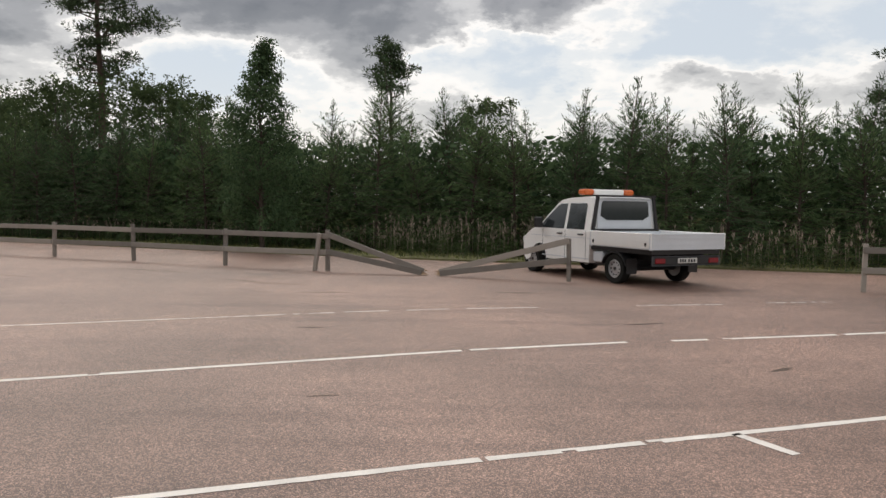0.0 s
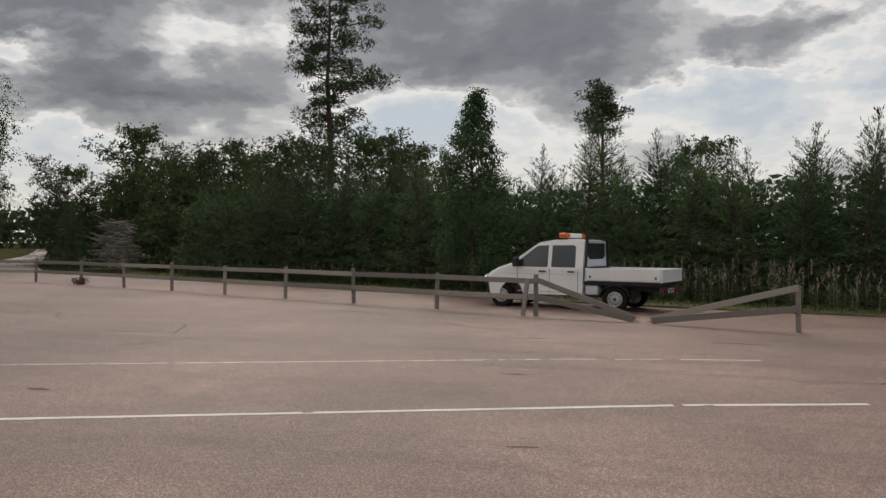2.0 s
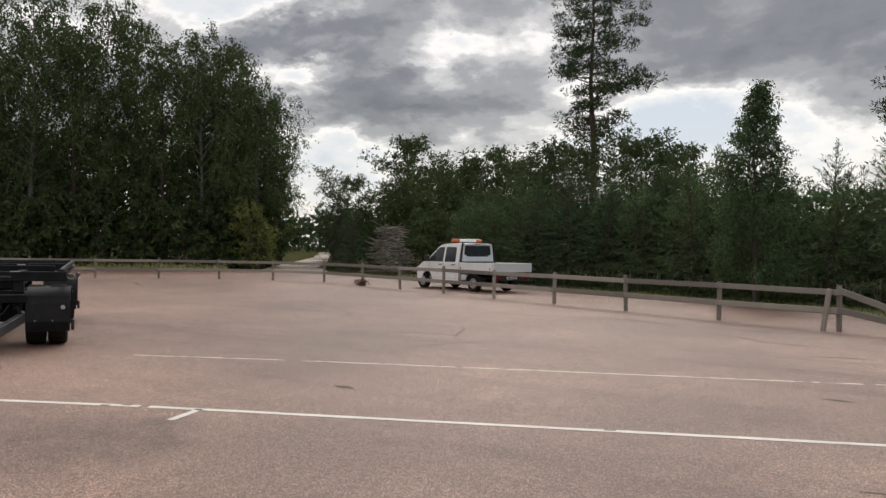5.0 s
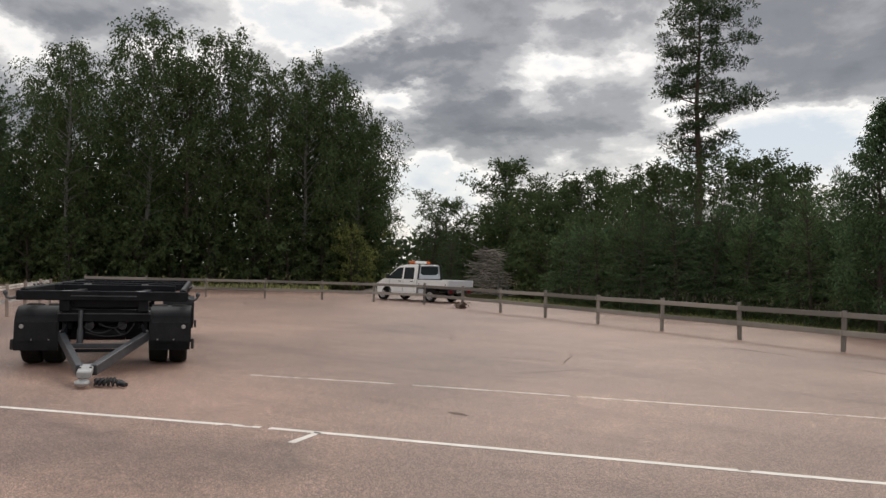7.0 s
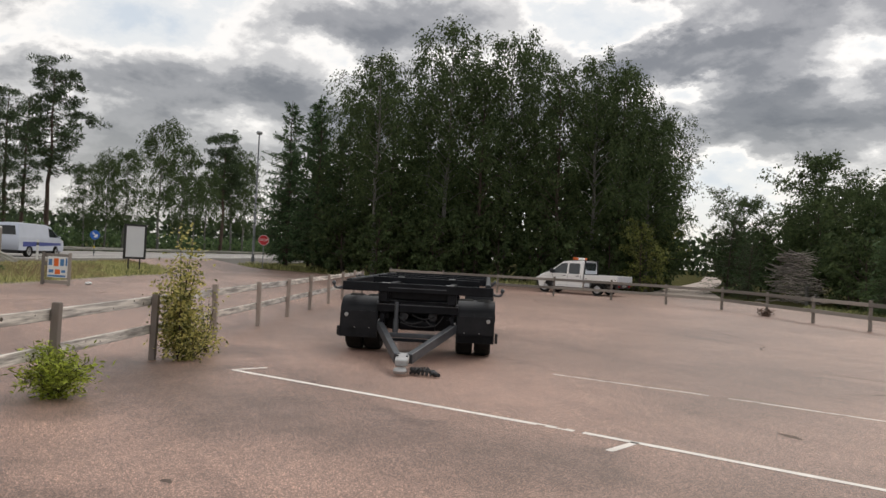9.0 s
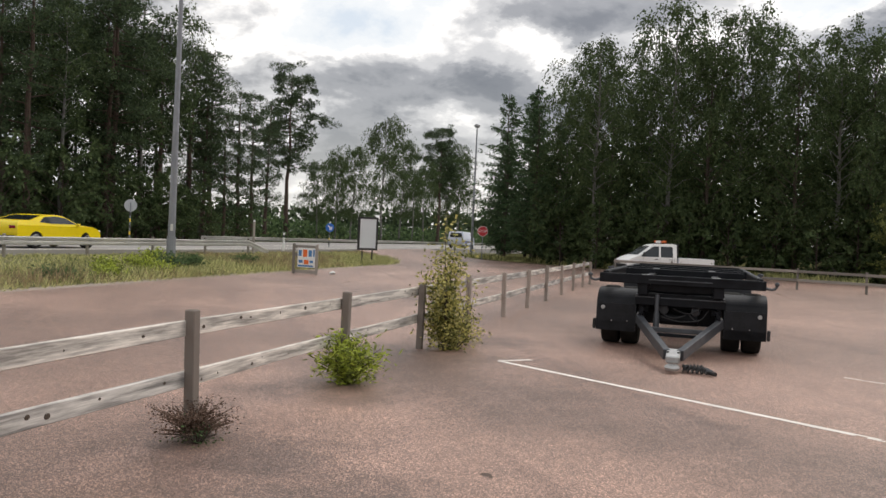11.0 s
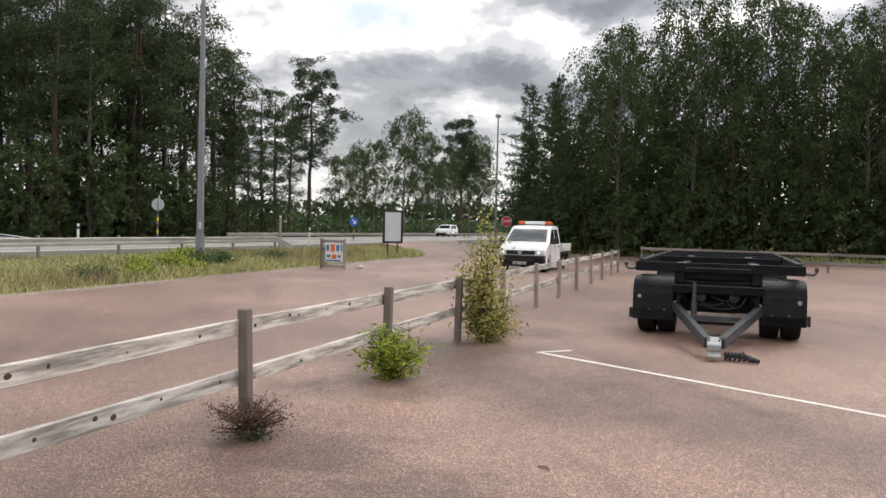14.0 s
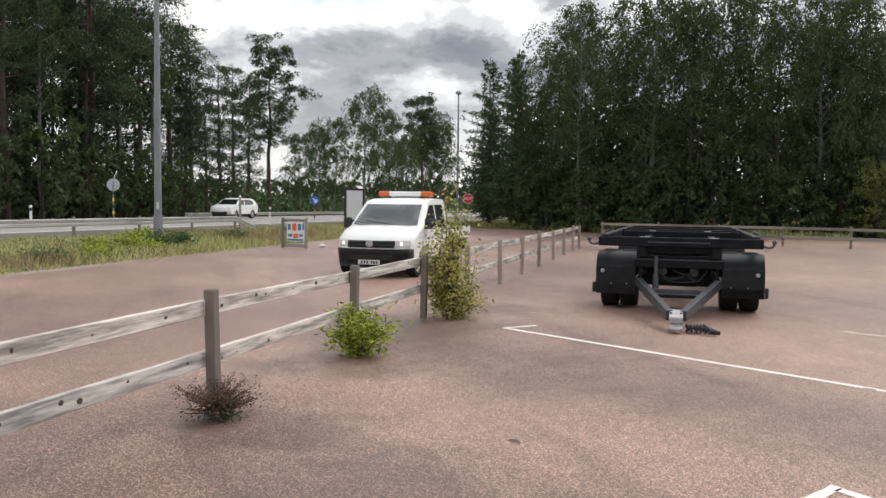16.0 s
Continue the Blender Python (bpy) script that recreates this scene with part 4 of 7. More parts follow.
# ---- fences ----
def post(x, y, h=1.04, lean=(0, 0), w=0.095, turn=-33.0, parent=None, mat=None):
    bm = bmesh.new()
    box(bm, (w, w, h + 0.1), (0, 0, (h - 0.1) / 2), bevel=0.008)
    ob = part("post", bm, mat or M_FENCEWOOD, parent)
    ob.matrix_basis = pose(x, y, 0, lean[0], lean[1], turn)
    return ob


def rail(p, q, z0, z1, parent, offset=0.07, mat=None, name="rail"):
    """A plank between two posts, nailed to one face."""
    p, q = Vector((p[0], p[1], z0)), Vector((q[0], q[1], z1))
    d = (q - p).normalized()
    nrm = Vector((-d.y, d.x, 0)).normalized() * offset
    bm = bmesh.new()
    beam(bm, p + nrm - d * 0.05, q + nrm + d * 0.05, 0.042, 0.135, bevel=0.006)
    return part(name, bm, mat or M_RAILWOOD, parent)


def fence_run(points, label, offset, turn, mat=None, skip=(), sags=()):
    ob = thing("fence", label, "fence")
    for i, (x, y) in enumerate(points):
        post(x, y, h=1.04 + 0.03 * math.sin(i * 2.3), lean=(1.2 * math.sin(i * 1.7), 1.0 * math.cos(i * 2.9)), turn=turn, parent=ob, mat=M_FENCEWOOD if mat else M_POSTWOOD)
        if i + 1 < len(points) and i not in skip:
            x1, y1 = points[i + 1]
            jig = 0.015 * math.sin(i * 3.1)
            sag = sags[i] if i < len(sags) else 0.0
            rail((x, y), (x1, y1), 0.90 + jig - sag * 0.1, 0.90 - jig, ob, offset, mat)
            rail((x, y), (x1, y1), 0.47 - jig + sag * 0.5, 0.47 + jig, ob, offset, mat)
    return ob


side_posts = [xy(side(a, 0.02 * min(a, 0.0))) for a in (-9.2, -6.15, -3.08, 0.0, 3.14, 6.08, 9.0, 12.15, 15.05, 18.0, 21.2, 24.1, 27.0, 29.55)]
side_fence = fence_run(side_posts, "two-rail fence of weathered grey wood beside the drive", 0.07, math.degrees(math.atan2(ALONG.y, ALONG.x)), sags=(0.05, 0.05, 0.05))
back_posts = BACK_POSTS
fence_run(back_posts, "two-rail fence of weathered grey wood round the car park", -0.07, -22.0, M_FENCEWOOD)
fence_run([(9.8, 17.27), (12.9, 16.4), (16.0, 15.5), (19.1, 14.6), (22.2, 13.7)], "two-rail wooden fence beyond the gap", -0.07, -16.0, M_FENCEWOOD)



# ---- vehicles: materials ----
M_WHITE = material("white_paint", (0.86, 0.86, 0.85), 0.28, vary=0.05, scale=2, bump=0.02, gloss=0.5)
M_ALU = material("painted_dropside", (0.62, 0.65, 0.69), 0.42, vary=0.08, scale=2, fine=30, bump=0.05)
M_BLACK = material("black_plastic", (0.018, 0.018, 0.02), 0.5, vary=0.3, scale=5, fine=60, bump=0.1)
M_STEEL_BLACK = material("black_painted_steel", (0.006, 0.007, 0.009), 0.42, vary=0.45, scale=4, fine=40, bump=0.12, gloss=0.12, tint=(0.011, 0.012, 0.015))
M_GUARD = material("dusty_black_mudguard", (0.011, 0.012, 0.014), 0.45, vary=0.35, scale=3, fine=40, bump=0.08, gloss=0.16, tint=(0.018, 0.019, 0.022))
M_STEEL_GREY = material("scuffed_grey_steel", (0.075, 0.08, 0.09), 0.45, metal=0.4, vary=0.4, scale=6, fine=50, bump=0.15)
M_STEEL_LIGHT = material("pale_galvanised_steel", (0.42, 0.42, 0.42), 0.45, metal=0.5, vary=0.25, scale=8, fine=50, bump=0.15)
M_TYRE = material("tyre_rubber", (0.014, 0.014, 0.013), 0.85, vary=0.35, scale=8, fine=60, bump=0.3, gloss=0.2)
M_RIM = material("silver_wheel_trim", (0.50, 0.50, 0.51), 0.4, metal=0.6, vary=0.15, scale=8)
M_GLASS = material("dark_tinted_glass", (0.03, 0.036, 0.04), 0.06, vary=0.1, bump=0, gloss=0.8)
# windscreen base colour lightened for the sky it reflects
M_WINDSCREEN = material("windscreen_glass", (0.15, 0.165, 0.175), 0.10, vary=0.2, scale=1.5, bump=0, gloss=0.9)
M_AMBER = material("amber_lens", (0.62, 0.13, 0.025), 0.25, vary=0.15, scale=10, bump=0)
M_REDLENS = material("red_lens", (0.22, 0.008, 0.014), 0.25, vary=0.15, scale=10, bump=0)
M_LAMP = glow("lit_headlamp", (0.95, 0.93, 0.86), 0.9)
M_CLEARLENS = material("clear_lens", (0.72, 0.72, 0.72), 0.12, vary=0.1, bump=0)
M_PLATE = material("number_plate", (0.62, 0.62, 0.60), 0.5, vary=0.08, bump=0)
M_SEAM = material("panel_gap", (0.06, 0.06, 0.06), 0.8, vary=0.2, bump=0)
M_YELLOW = material("yellow_car_paint", (0.78, 0.60, 0.01), 0.25, vary=0.05, bump=0)
M_VANPAINT = material("pale_blue_van_paint", (0.56, 0.60, 0.70), 0.3, vary=0.10, scale=1.2, bump=0)
M_BLUESTRIPE = material("blue_stripe", (0.08, 0.10, 0.30), 0.35, vary=0.2, bump=0)


def loft_body(bm, profile, slices, width, belt, taper, nose, belt_pair):
    """A car body from a side outline (x, z) drawn across slices; the upper part leans in, the ends are rounded in plan.
    belt_pair: the indices of the outline's points on the waistline, front and rear."""
    grid = []
    for s in slices:
        ring = []
        for x, z in profile:
            w = width * (1 - taper * max(0.0, z - belt))
            r = abs(s) ** 3
            xx = x - (nose * r * max(0.0, min(1.0, (x - 0.6) / 1.2)) if x > 0.6 else 0.0)
            ring.append(bm.verts.new((xx, s * w, z - 0.025 * r * (1 if z > belt + 0.5 else 0))))
        grid.append(ring)
    n = len(profile)
    for a, b in zip(grid, grid[1:]):
        for i in range(n):
            j = (i + 1) % n
            bm.faces.new((a[i], a[j], b[j], b[i]))
    i0, i1 = belt_pair
    for ring in (grid[0], grid[-1]):
        up = ring[i0:i1 + 1]
        low = ring[i1:] + ring[:i0 + 1]
        bm.faces.new(up)
        bm.faces.new(low)
    bmesh.ops.recalc_face_normals(bm, faces=bm.faces)


def side_panel(bm, outline, width, belt, taper, sgn, lift=0.006, thick=0.02):
    """A flat panel lying on the side of a body: outline in x and z."""
    a, b = [], []
    for x, z in outline:
        y = width * (1 - taper * max(0.0, z - belt))
        a.append(bm.verts.new((x, sgn * (y + lift), z)))
        b.append(bm.verts.new((x, sgn * (y + lift - thick), z)))
    n = len(outline)
    bm.faces.new(a)
    bm.faces.new(list(reversed(b)))
    for i in range(n):
        j = (i + 1) % n
        bm.faces.new((a[i], b[i], b[j], a[j]))
    bmesh.ops.recalc_face_normals(bm, faces=bm.faces)


def front_panel(bm, low, high, half_low, half_high, nose, lift=0.008, cols=9, thick=0.02):
    """A pane that follows the rounded front between two points (x, z) of the outline."""
    (x0, z0), (x1, z1) = low, high
    nx, nz = (z1 - z0), (x0 - x1)
    ln = math.hypot(nx, nz)
    nx, nz = nx / ln * lift, nz / ln * lift
    rings = []
    for k in range(cols):
        s = -1 + 2 * k / (cols - 1)
        col = []
        for f in (0.0, 0.33, 0.67, 1.0):
            x, z, h = x0 + (x1 - x0) * f, z0 + (z1 - z0) * f, half_low + (half_high - half_low) * f
            r = abs(s * h / 0.95) ** 3
            xx = x - nose * r * max(0.0, min(1.0, (x - 0.6) / 1.2))
            col.append(bm.verts.new((xx + nx, s * h, z + nz)))
        rings.append(col)
    for a, b in zip(rings, rings[1:]):
        for i in range(3):
            bm.faces.new((a[i], a[i + 1], b[i + 1], b[i]))
    bmesh.ops.solidify(bm, geom=bm.faces[:], thickness=thick)
    bmesh.ops.recalc_face_normals(bm, faces=bm.faces)


def wheel(parent, x, y, r, w, rim_r, rim_mat=None, hub=True):
    """A tyre with its rim; it turns round its own y axis."""
    bm = bmesh.new()
    lathe(bm, [(rim_r, -w * 0.42), (r * 0.93, -w * 0.5), (r * 0.985, -w * 0.42), (r, -w * 0.25), (r, w * 0.25), (r * 0.985, w * 0.42), (r * 0.93, w * 0.5), (rim_r, w * 0.42)], "y", 32)
    ob = part("wheel", bm, M_TYRE, parent, smooth=False)
    ob.matrix_basis = pose(x, y, r)
    s = 1 if y > 0 else -1
    bm = bmesh.new()
    lathe(bm, [(rim_r, -w * 0.38), (rim_r, w * 0.40), (rim_r * 0.9, w * 0.42), (rim_r * 0.86, w * 0.24), (rim_r * 0.3, w * 0.32), (0.001, w * 0.34), (0.001, -w * 0.3)], "y", 28)
    if s < 0:
        bmesh.ops.scale(bm, verts=bm.verts, vec=(1, -1, 1))
        bmesh.ops.reverse_faces(bm, faces=bm.faces)
    part("rim", bm, rim_mat or M_RIM, ob)
    bm = bmesh.new()
    for k in range(10):
        a = 2 * math.pi * k / 10
        c = Vector((math.cos(a), 0, math.sin(a))) * rim_r * 0.68
        rod(bm, c + Vector((0, s * w * 0.24, 0)), c + Vector((0, s * w * 0.33, 0)), rim_r * 0.09, sides=8)
    rod(bm, (0, s * w * 0.3, 0), (0, s * w * 0.38, 0), rim_r * 0.2, sides=12)
    tagged(part("rim_openings", bm, M_BLACK, ob), kind="stuff")
    return ob


FRONT_X, REAR_X = 1.74, -1.50
CAB_W, BELT, TAPER, NOSE = 0.93, 1.12, 0.185, 0.40


def arch(cx, r, z0, n=9):
    a0 = math.asin(max(-1, min(1, (z0 - 0.33) / r)))
    return [(cx + r * math.cos(math.pi - a0 + (2 * a0 - math.pi) * i / n), 0.33 + r * math.sin(math.pi - a0 + (2 * a0 - math.pi) * i / n)) for i in range(n + 1)]


def pickup_truck():
    t = thing("pickup_truck", "white double-cab pickup truck with a dropside bed and amber light bar", "truck")
    lower = [(-0.64, 0.40)] + [(FRONT_X - 0.45, 0.40)] + arch(FRONT_X, 0.445, 0.40)[1:-1] + [(FRONT_X + 0.445, 0.36), (2.36, 0.30), (2.47, 0.42), (2.50, 0.70), (2.46, 0.90), (2.30, 1.02)]
    upper = [(2.12, BELT), (1.78, 1.235), (1.33, 1.51), (0.84, 1.81), (0.64, 1.89), (0.30, 1.945), (-0.2, 1.965), (-0.56, 1.955), (-0.64, 1.91), (-0.64, BELT)]
    profile = lower + upper
    bm = bmesh.new()
    loft_body(bm, profile, (-1, -0.985, -0.93, -0.75, -0.4, 0, 0.4, 0.75, 0.93, 0.985, 1), CAB_W, BELT, TAPER, NOSE, (len(lower), len(profile) - 1))
    for v in bm.verts:
        s = abs(v.co.y) / CAB_W
        if s > 0.96 and v.co.z > 1.85:
            v.co.z -= 0.03
    cab = part("cab", bm, M_WHITE, t)
    for p in cab.data.polygons:
        p.use_smooth = len(p.vertices) == 4
    bm = bmesh.new()
    box(bm, (1.0, 1.50, 0.52), (FRONT_X - 0.05, 0, 0.56))
    part("inner_arch", bm, M_BLACK, t)
    # windscreen and side windows
    bm = bmesh.new()
    front_panel(bm, (1.725, 1.268), (0.895, 1.777), 0.80, 0.70, NOSE)
    part("windscreen", bm, M_WINDSCREEN, t, "windscreen with the sky's grey reflection in its colour", smooth=True)
    for sgn in (1, -1):
        bm = bmesh.new()
        side_panel(bm, [(1.36, 1.17), (1.22, 1.34), (0.72, 1.74), (0.62, 1.775), (0.36, 1.78), (0.36, 1.17)], CAB_W, BELT, TAPER, sgn)
        part("door_window", bm, M_GLASS, t)
        bm = bmesh.new()
        side_panel(bm, [(0.25, 1.17), (0.25, 1.785), (-0.36, 1.79), (-0.41, 1.74), (-0.43, 1.17)], CAB_W, BELT, TAPER, sgn)
        part("door_window", bm, M_GLASS, t)
        for xs in (0.305, -0.50, 1.24):
            bm = bmesh.new()
            z1 = 1.13
            side_panel(bm, [(xs, 0.45), (xs, z1), (xs - 0.012, z1), (xs - 0.012, 0.45)], CAB_W, BELT, TAPER, sgn, 0.003, 0.006)
            part("door_seam", bm, M_SEAM, t)
        bm = bmesh.new()
        side_panel(bm, [(1.22, 0.50), (-0.63, 0.50), (-0.63, 0.475), (1.22, 0.475)], CAB_W, BELT, TAPER, sgn, 0.008, 0.012)
        part("sill_line", bm, M_ALU, t)
        bm = bmesh.new()
        side_panel(bm, [(1.75, 0.98), (-0.63, 0.98), (-0.63, 0.965), (1.75, 0.965)], CAB_W, BELT, TAPER, sgn, 0.006, 0.012)
        part("waist_line", bm, M_ALU, t)
        for xh in (0.50, -0.32):
            bm = bmesh.new()
            box(bm, (0.2, 0.035, 0.04), (xh, sgn * 0.945, 1.05), bevel=0.01)
            part("door_handle", bm, M_BLACK, t)
        bm = bmesh.new()
        box(bm, (0.12, 0.2, 0.27), (1.22, sgn * 1.07, 1.30), Matrix.Rotation(radians(-12 * sgn), 3, "Z"), bevel=0.035, segs=2)
        rod(bm, (1.26, sgn * 0.90, 1.20), (1.23, sgn * 1.0, 1.24), 0.03)
        part("mirror", bm, M_BLACK, t)
    # front: bumper, grille, lamps, badge and plate
    bm = bmesh.new()
    front_panel(bm, (2.41, 0.25), (2.525, 0.71), 0.925, 0.93, 0.42, lift=0.02, cols=13, thick=0.10)
    part("bumper", bm, M_BLACK, t, "unpainted black plastic front bumper", smooth=True)
    bm = bmesh.new()
    front_panel(bm, (2.515, 0.44), (2.535, 0.58), 0.52, 0.55, 0.40, lift=0.02, cols=9)
    part("air_intake", bm, M_SEAM, t)
    bm = bmesh.new()
    front_panel(bm, (2.50, 0.73), (2.46, 0.90), 0.56, 0.58, 0.40, lift=0.012, cols=9)
    part("grille", bm, M_BLACK, t)
    for zz in (0.785, 0.86):
        bm = bmesh.new()
        front_panel(bm, (2.51, zz), (2.50, zz + 0.018), 0.55, 0.55, 0.40, lift=0.012, cols=9)
        part("grille_bar", bm, M_STEEL_GREY, t)
    for sgn in (1, -1):
        bm = bmesh.new()
        box(bm, (0.11, 0.38, 0.19), (2.265, sgn * 0.70, 0.83), Matrix.Rotation(radians(32 * sgn), 3, "Z"), bevel=0.035, segs=2)
        lamp = part("headlight", bm, M_CLEARLENS, t)
        bm = bmesh.new()
        lathe(bm, [(0.001, 0.0), (0.05, 0.0), (0.05, 0.015), (0.001, 0.025)], "x", 16, (2.325, sgn * 0.68, 0.83))
        part("bulb", bm, M_LAMP, lamp, "lit headlight bulb")
    bm = bmesh.new()
    lathe(bm, [(0.001, 0.0), (0.085, 0.0), (0.085, 0.02), (0.001, 0.03)], "x", 24, (2.515, 0, 0.83))
    part("badge", bm, M_STEEL_LIGHT, t)
    bm = bmesh.new()
    box(bm, (0.015, 0.52, 0.11), (2.54, 0, 0.385), bevel=0.004)
    plate = part("number_plate", bm, M_PLATE, t)
    bm = bmesh.new()
    for k in (-0.17, -0.10, -0.03, 0.07, 0.13, 0.19):
        box(bm, (0.006, 0.04, 0.065), (2.549, k, 0.385))
    part("plate_bars", bm, M_BLACK, plate)
    bm = bmesh.new()
    rod(bm, (1.745, 0.25, 1.285), (1.60, -0.45, 1.37), 0.008)
    rod(bm, (1.745, -0.30, 1.285), (1.60, -0.72, 1.34), 0.008)
    part("wiper", bm, M_BLACK, t)
    # roof light bar
    bm = bmesh.new()
    box(bm, (0.24, 0.84, 0.13), (0.02, 0, 2.065), bevel=0.03, segs=2)
    bar = part("light_bar", bm, M_WHITE, t, "white roof light bar with amber ends")
    for sgn in (1, -1):
        bm = bmesh.new()
        box(bm, (0.26, 0.29, 0.14), (0.02, sgn * 0.565, 2.065), bevel=0.05, segs=2)
        part("amber_lamp", bm, M_AMBER, bar, "orange beacon lens")
        bm = bmesh.new()
        box(bm, (0.06, 0.05, 0.06), (0.02, sgn * 0.42, 1.975))
        part("foot", bm, M_BLACK, bar)
    # rear of the cab: grey panel with its window, inside a black hoop
    bm = bmesh.new()
    box(bm, (0.03, 1.50, 0.78), (-0.655, 0, 1.52), bevel=0.01)
    part("rear_panel", bm, M_ALU, t, "pale grey rear wall of the cab")
    bm = bmesh.new()
    pts = [(-0.61, 1.85), (0.61, 1.85), (0.64, 1.80), (0.67, 1.50), (0.50, 1.40), (-0.50, 1.40), (-0.67, 1.50), (-0.64, 1.80)]
    a = [bm.verts.new((-0.682, y, z)) for y, z in pts]
    b = [bm.verts.new((-0.668, y, z)) for y, z in pts]
    bm.faces.new(a)
    bm.faces.new(list(reversed(b)))
    for i in range(len(pts)):
        j = (i + 1) % len(pts)
        bm.faces.new((a[i], a[j], b[j], b[i]))
    bmesh.ops.recalc_face_normals(bm, faces=bm.faces)
    part("rear_window", bm, M_GLASS, t)
    bm = bmesh.new()
    for sgn in (1, -1):
        beam(bm, (-0.70, sgn * 0.88, 1.16), (-0.70, sgn * 0.77, 1.95), 0.06, 0.06, up=(1, 0, 0))
    beam(bm, (-0.70, -0.79, 1.965), (-0.70, 0.79, 1.965), 0.16, 0.04)
    beam(bm, (-0.70, -0.86, 1.17), (-0.70, 0.86, 1.17), 0.05, 0.05)
    part("rear_hoop", bm, M_BLACK, t, "black frame behind the cab")
    # dropside bed
    bm = bmesh.new()
    box(bm, (2.04, 1.92, 0.05), (-1.72, 0, 0.845))
    bed = part("bed_floor", bm, M_ALU, t)
    for sgn in (1, -1):
        bm = bmesh.new()
        box(bm, (2.00, 0.028, 0.30), (-1.73, sgn * 0.965, 0.995), bevel=0.006)
        for zz in (0.92, 1.00, 1.08):
            box(bm, (1.96, 0.012, 0.012), (-1.73, sgn * 0.983, zz))
        box(bm, (2.0, 0.045, 0.03), (-1.73, sgn * 0.965, 1.145), bevel=0.006)
        part("dropside", bm, M_WHITE, t, "white dropside panel")
        bm = bmesh.new()
        for xx in (-0.75, -2.70):
            box(bm, (0.05, 0.05, 0.36), (xx, sgn * 0.955, 0.99), bevel=0.006)
        part("corner_post", bm, M_ALU, t)
        for xx in (-0.86, -2.58):
            bm = bmesh.new()
            box(bm, (0.035, 0.03, 0.07), (xx, sgn * 0.99, 0.93), bevel=0.006)
            part("latch", bm, M_BLACK, t)
    bm = bmesh.new()
    box(bm, (0.028, 1.88, 0.30), (-2.72, 0, 0.995), bevel=0.006)
    box(bm, (0.045, 1.88, 0.03), (-2.72, 0, 1.145), bevel=0.006)
    for zz in (0.93, 1.07):
        box(bm, (0.012, 1.80, 0.012), (-2.737, 0, zz))
    part("tailgate", bm, M_ALU, t, "blue-grey dropside tailgate")
    bm = bmesh.new()
    box(bm, (0.03, 1.88, 0.30), (-0.745, 0, 0.99))
    part("headboard", bm, M_ALU, t)
    # chassis
    bm = bmesh.new()
    for sgn in (1, -1):
        beam(bm, (0.9, sgn * 0.45, 0.60), (-2.6, sgn * 0.45, 0.64), 0.08, 0.16)
    box(bm, (1.6, 1.5, 0.12), (-0.4, 0, 0.42))
    box(bm, (2.0, 1.78, 0.10), (-1.66, 0, 0.765))
    rod(bm, (REAR_X, -0.72, 0.33), (REAR_X, 0.72, 0.33), 0.06)
    rod(bm, (FRONT_X, -0.72, 0.33), (FRONT_X, 0.72, 0.33), 0.06)
    part("chassis", bm, M_BLACK, t)
    bm = bmesh.new()
    box(bm, (0.36, 0.28, 0.26), (-0.86, 0.72, 0.56), bevel=0.03)
    part("tool_box", bm, M_ALU, t)
    for sgn in (1, -1):
        bm = bmesh.new()
        box(bm, (0.02, 0.26, 0.34), (-1.97, sgn * 0.82, 0.42), bevel=0.004)
        part("mud_flap", bm, M_BLACK, t)
        bm = bmesh.new()
        rings = [(REAR_X + 0.43 * math.cos(a), 0.33 + 0.40 * math.sin(a)) for a in np.linspace(0.25, math.pi - 0.25, 9)]
        inner = [(REAR_X + 0.40 * math.cos(a), 0.33 + 0.37 * math.sin(a)) for a in np.linspace(math.pi - 0.25, 0.25, 9)]
        prism(bm, rings + inner, sgn * 0.70, sgn * 0.93)
        part("rear_mudguard", bm, M_BLACK, t)
    bm = bmesh.new()
    box(bm, (0.06, 1.72, 0.17), (-2.66, 0, 0.58), bevel=0.015)
    bar2 = part("lamp_bar", bm, M_BLACK, t, "black bar with tail lamps and a pale rim")
    bm = bmesh.new()
    for zz in (0.485, 0.675):
        beam(bm, (-2.67, -0.87, zz), (-2.67, 0.87, zz), 0.035, 0.018)
    for sgn in (1, -1):
        beam(bm, (-2.67, sgn * 0.87, 0.476), (-2.67, sgn * 0.87, 0.684), 0.035, 0.018, up=(1, 0, 0))
    part("rim", bm, M_STEEL_GREY, bar2, "pale steel rim round the lamps")
    for sgn in (1, -1):
        bm = bmesh.new()
        beam(bm, (-2.62, sgn * 0.45, 0.62), (-2.62, sgn * 0.45, 0.80), 0.05, 0.05, up=(1, 0, 0))
        part("bracket", bm, M_BLACK, bar2)
    for sgn in (1, -1):
        bm = bmesh.new()
        box(bm, (0.05, 0.26, 0.11), (-2.69, sgn * 0.70, 0.58), bevel=0.015)
        part("tail_lamp", bm, M_REDLENS, bar2)
    bm = bmesh.new()
    box(bm, (0.02, 0.50, 0.11), (-2.70, 0, 0.585), bevel=0.004)
    plate = part("number_plate", bm, M_PLATE, bar2)
    bm = bmesh.new()
    for k in (-0.17, -0.10, -0.03, 0.07, 0.13, 0.19):
        box(bm, (0.006, 0.04, 0.065), (-2.712, k, 0.585))
    part("plate_bars", bm, M_BLACK, plate)
    ws = [wheel(t, x, s * 0.81, 0.335, 0.21, 0.205) for x in (FRONT_X, REAR_X) for s in (1, -1)]
    return t, ws


truck, truck_wheels = pickup_truck()


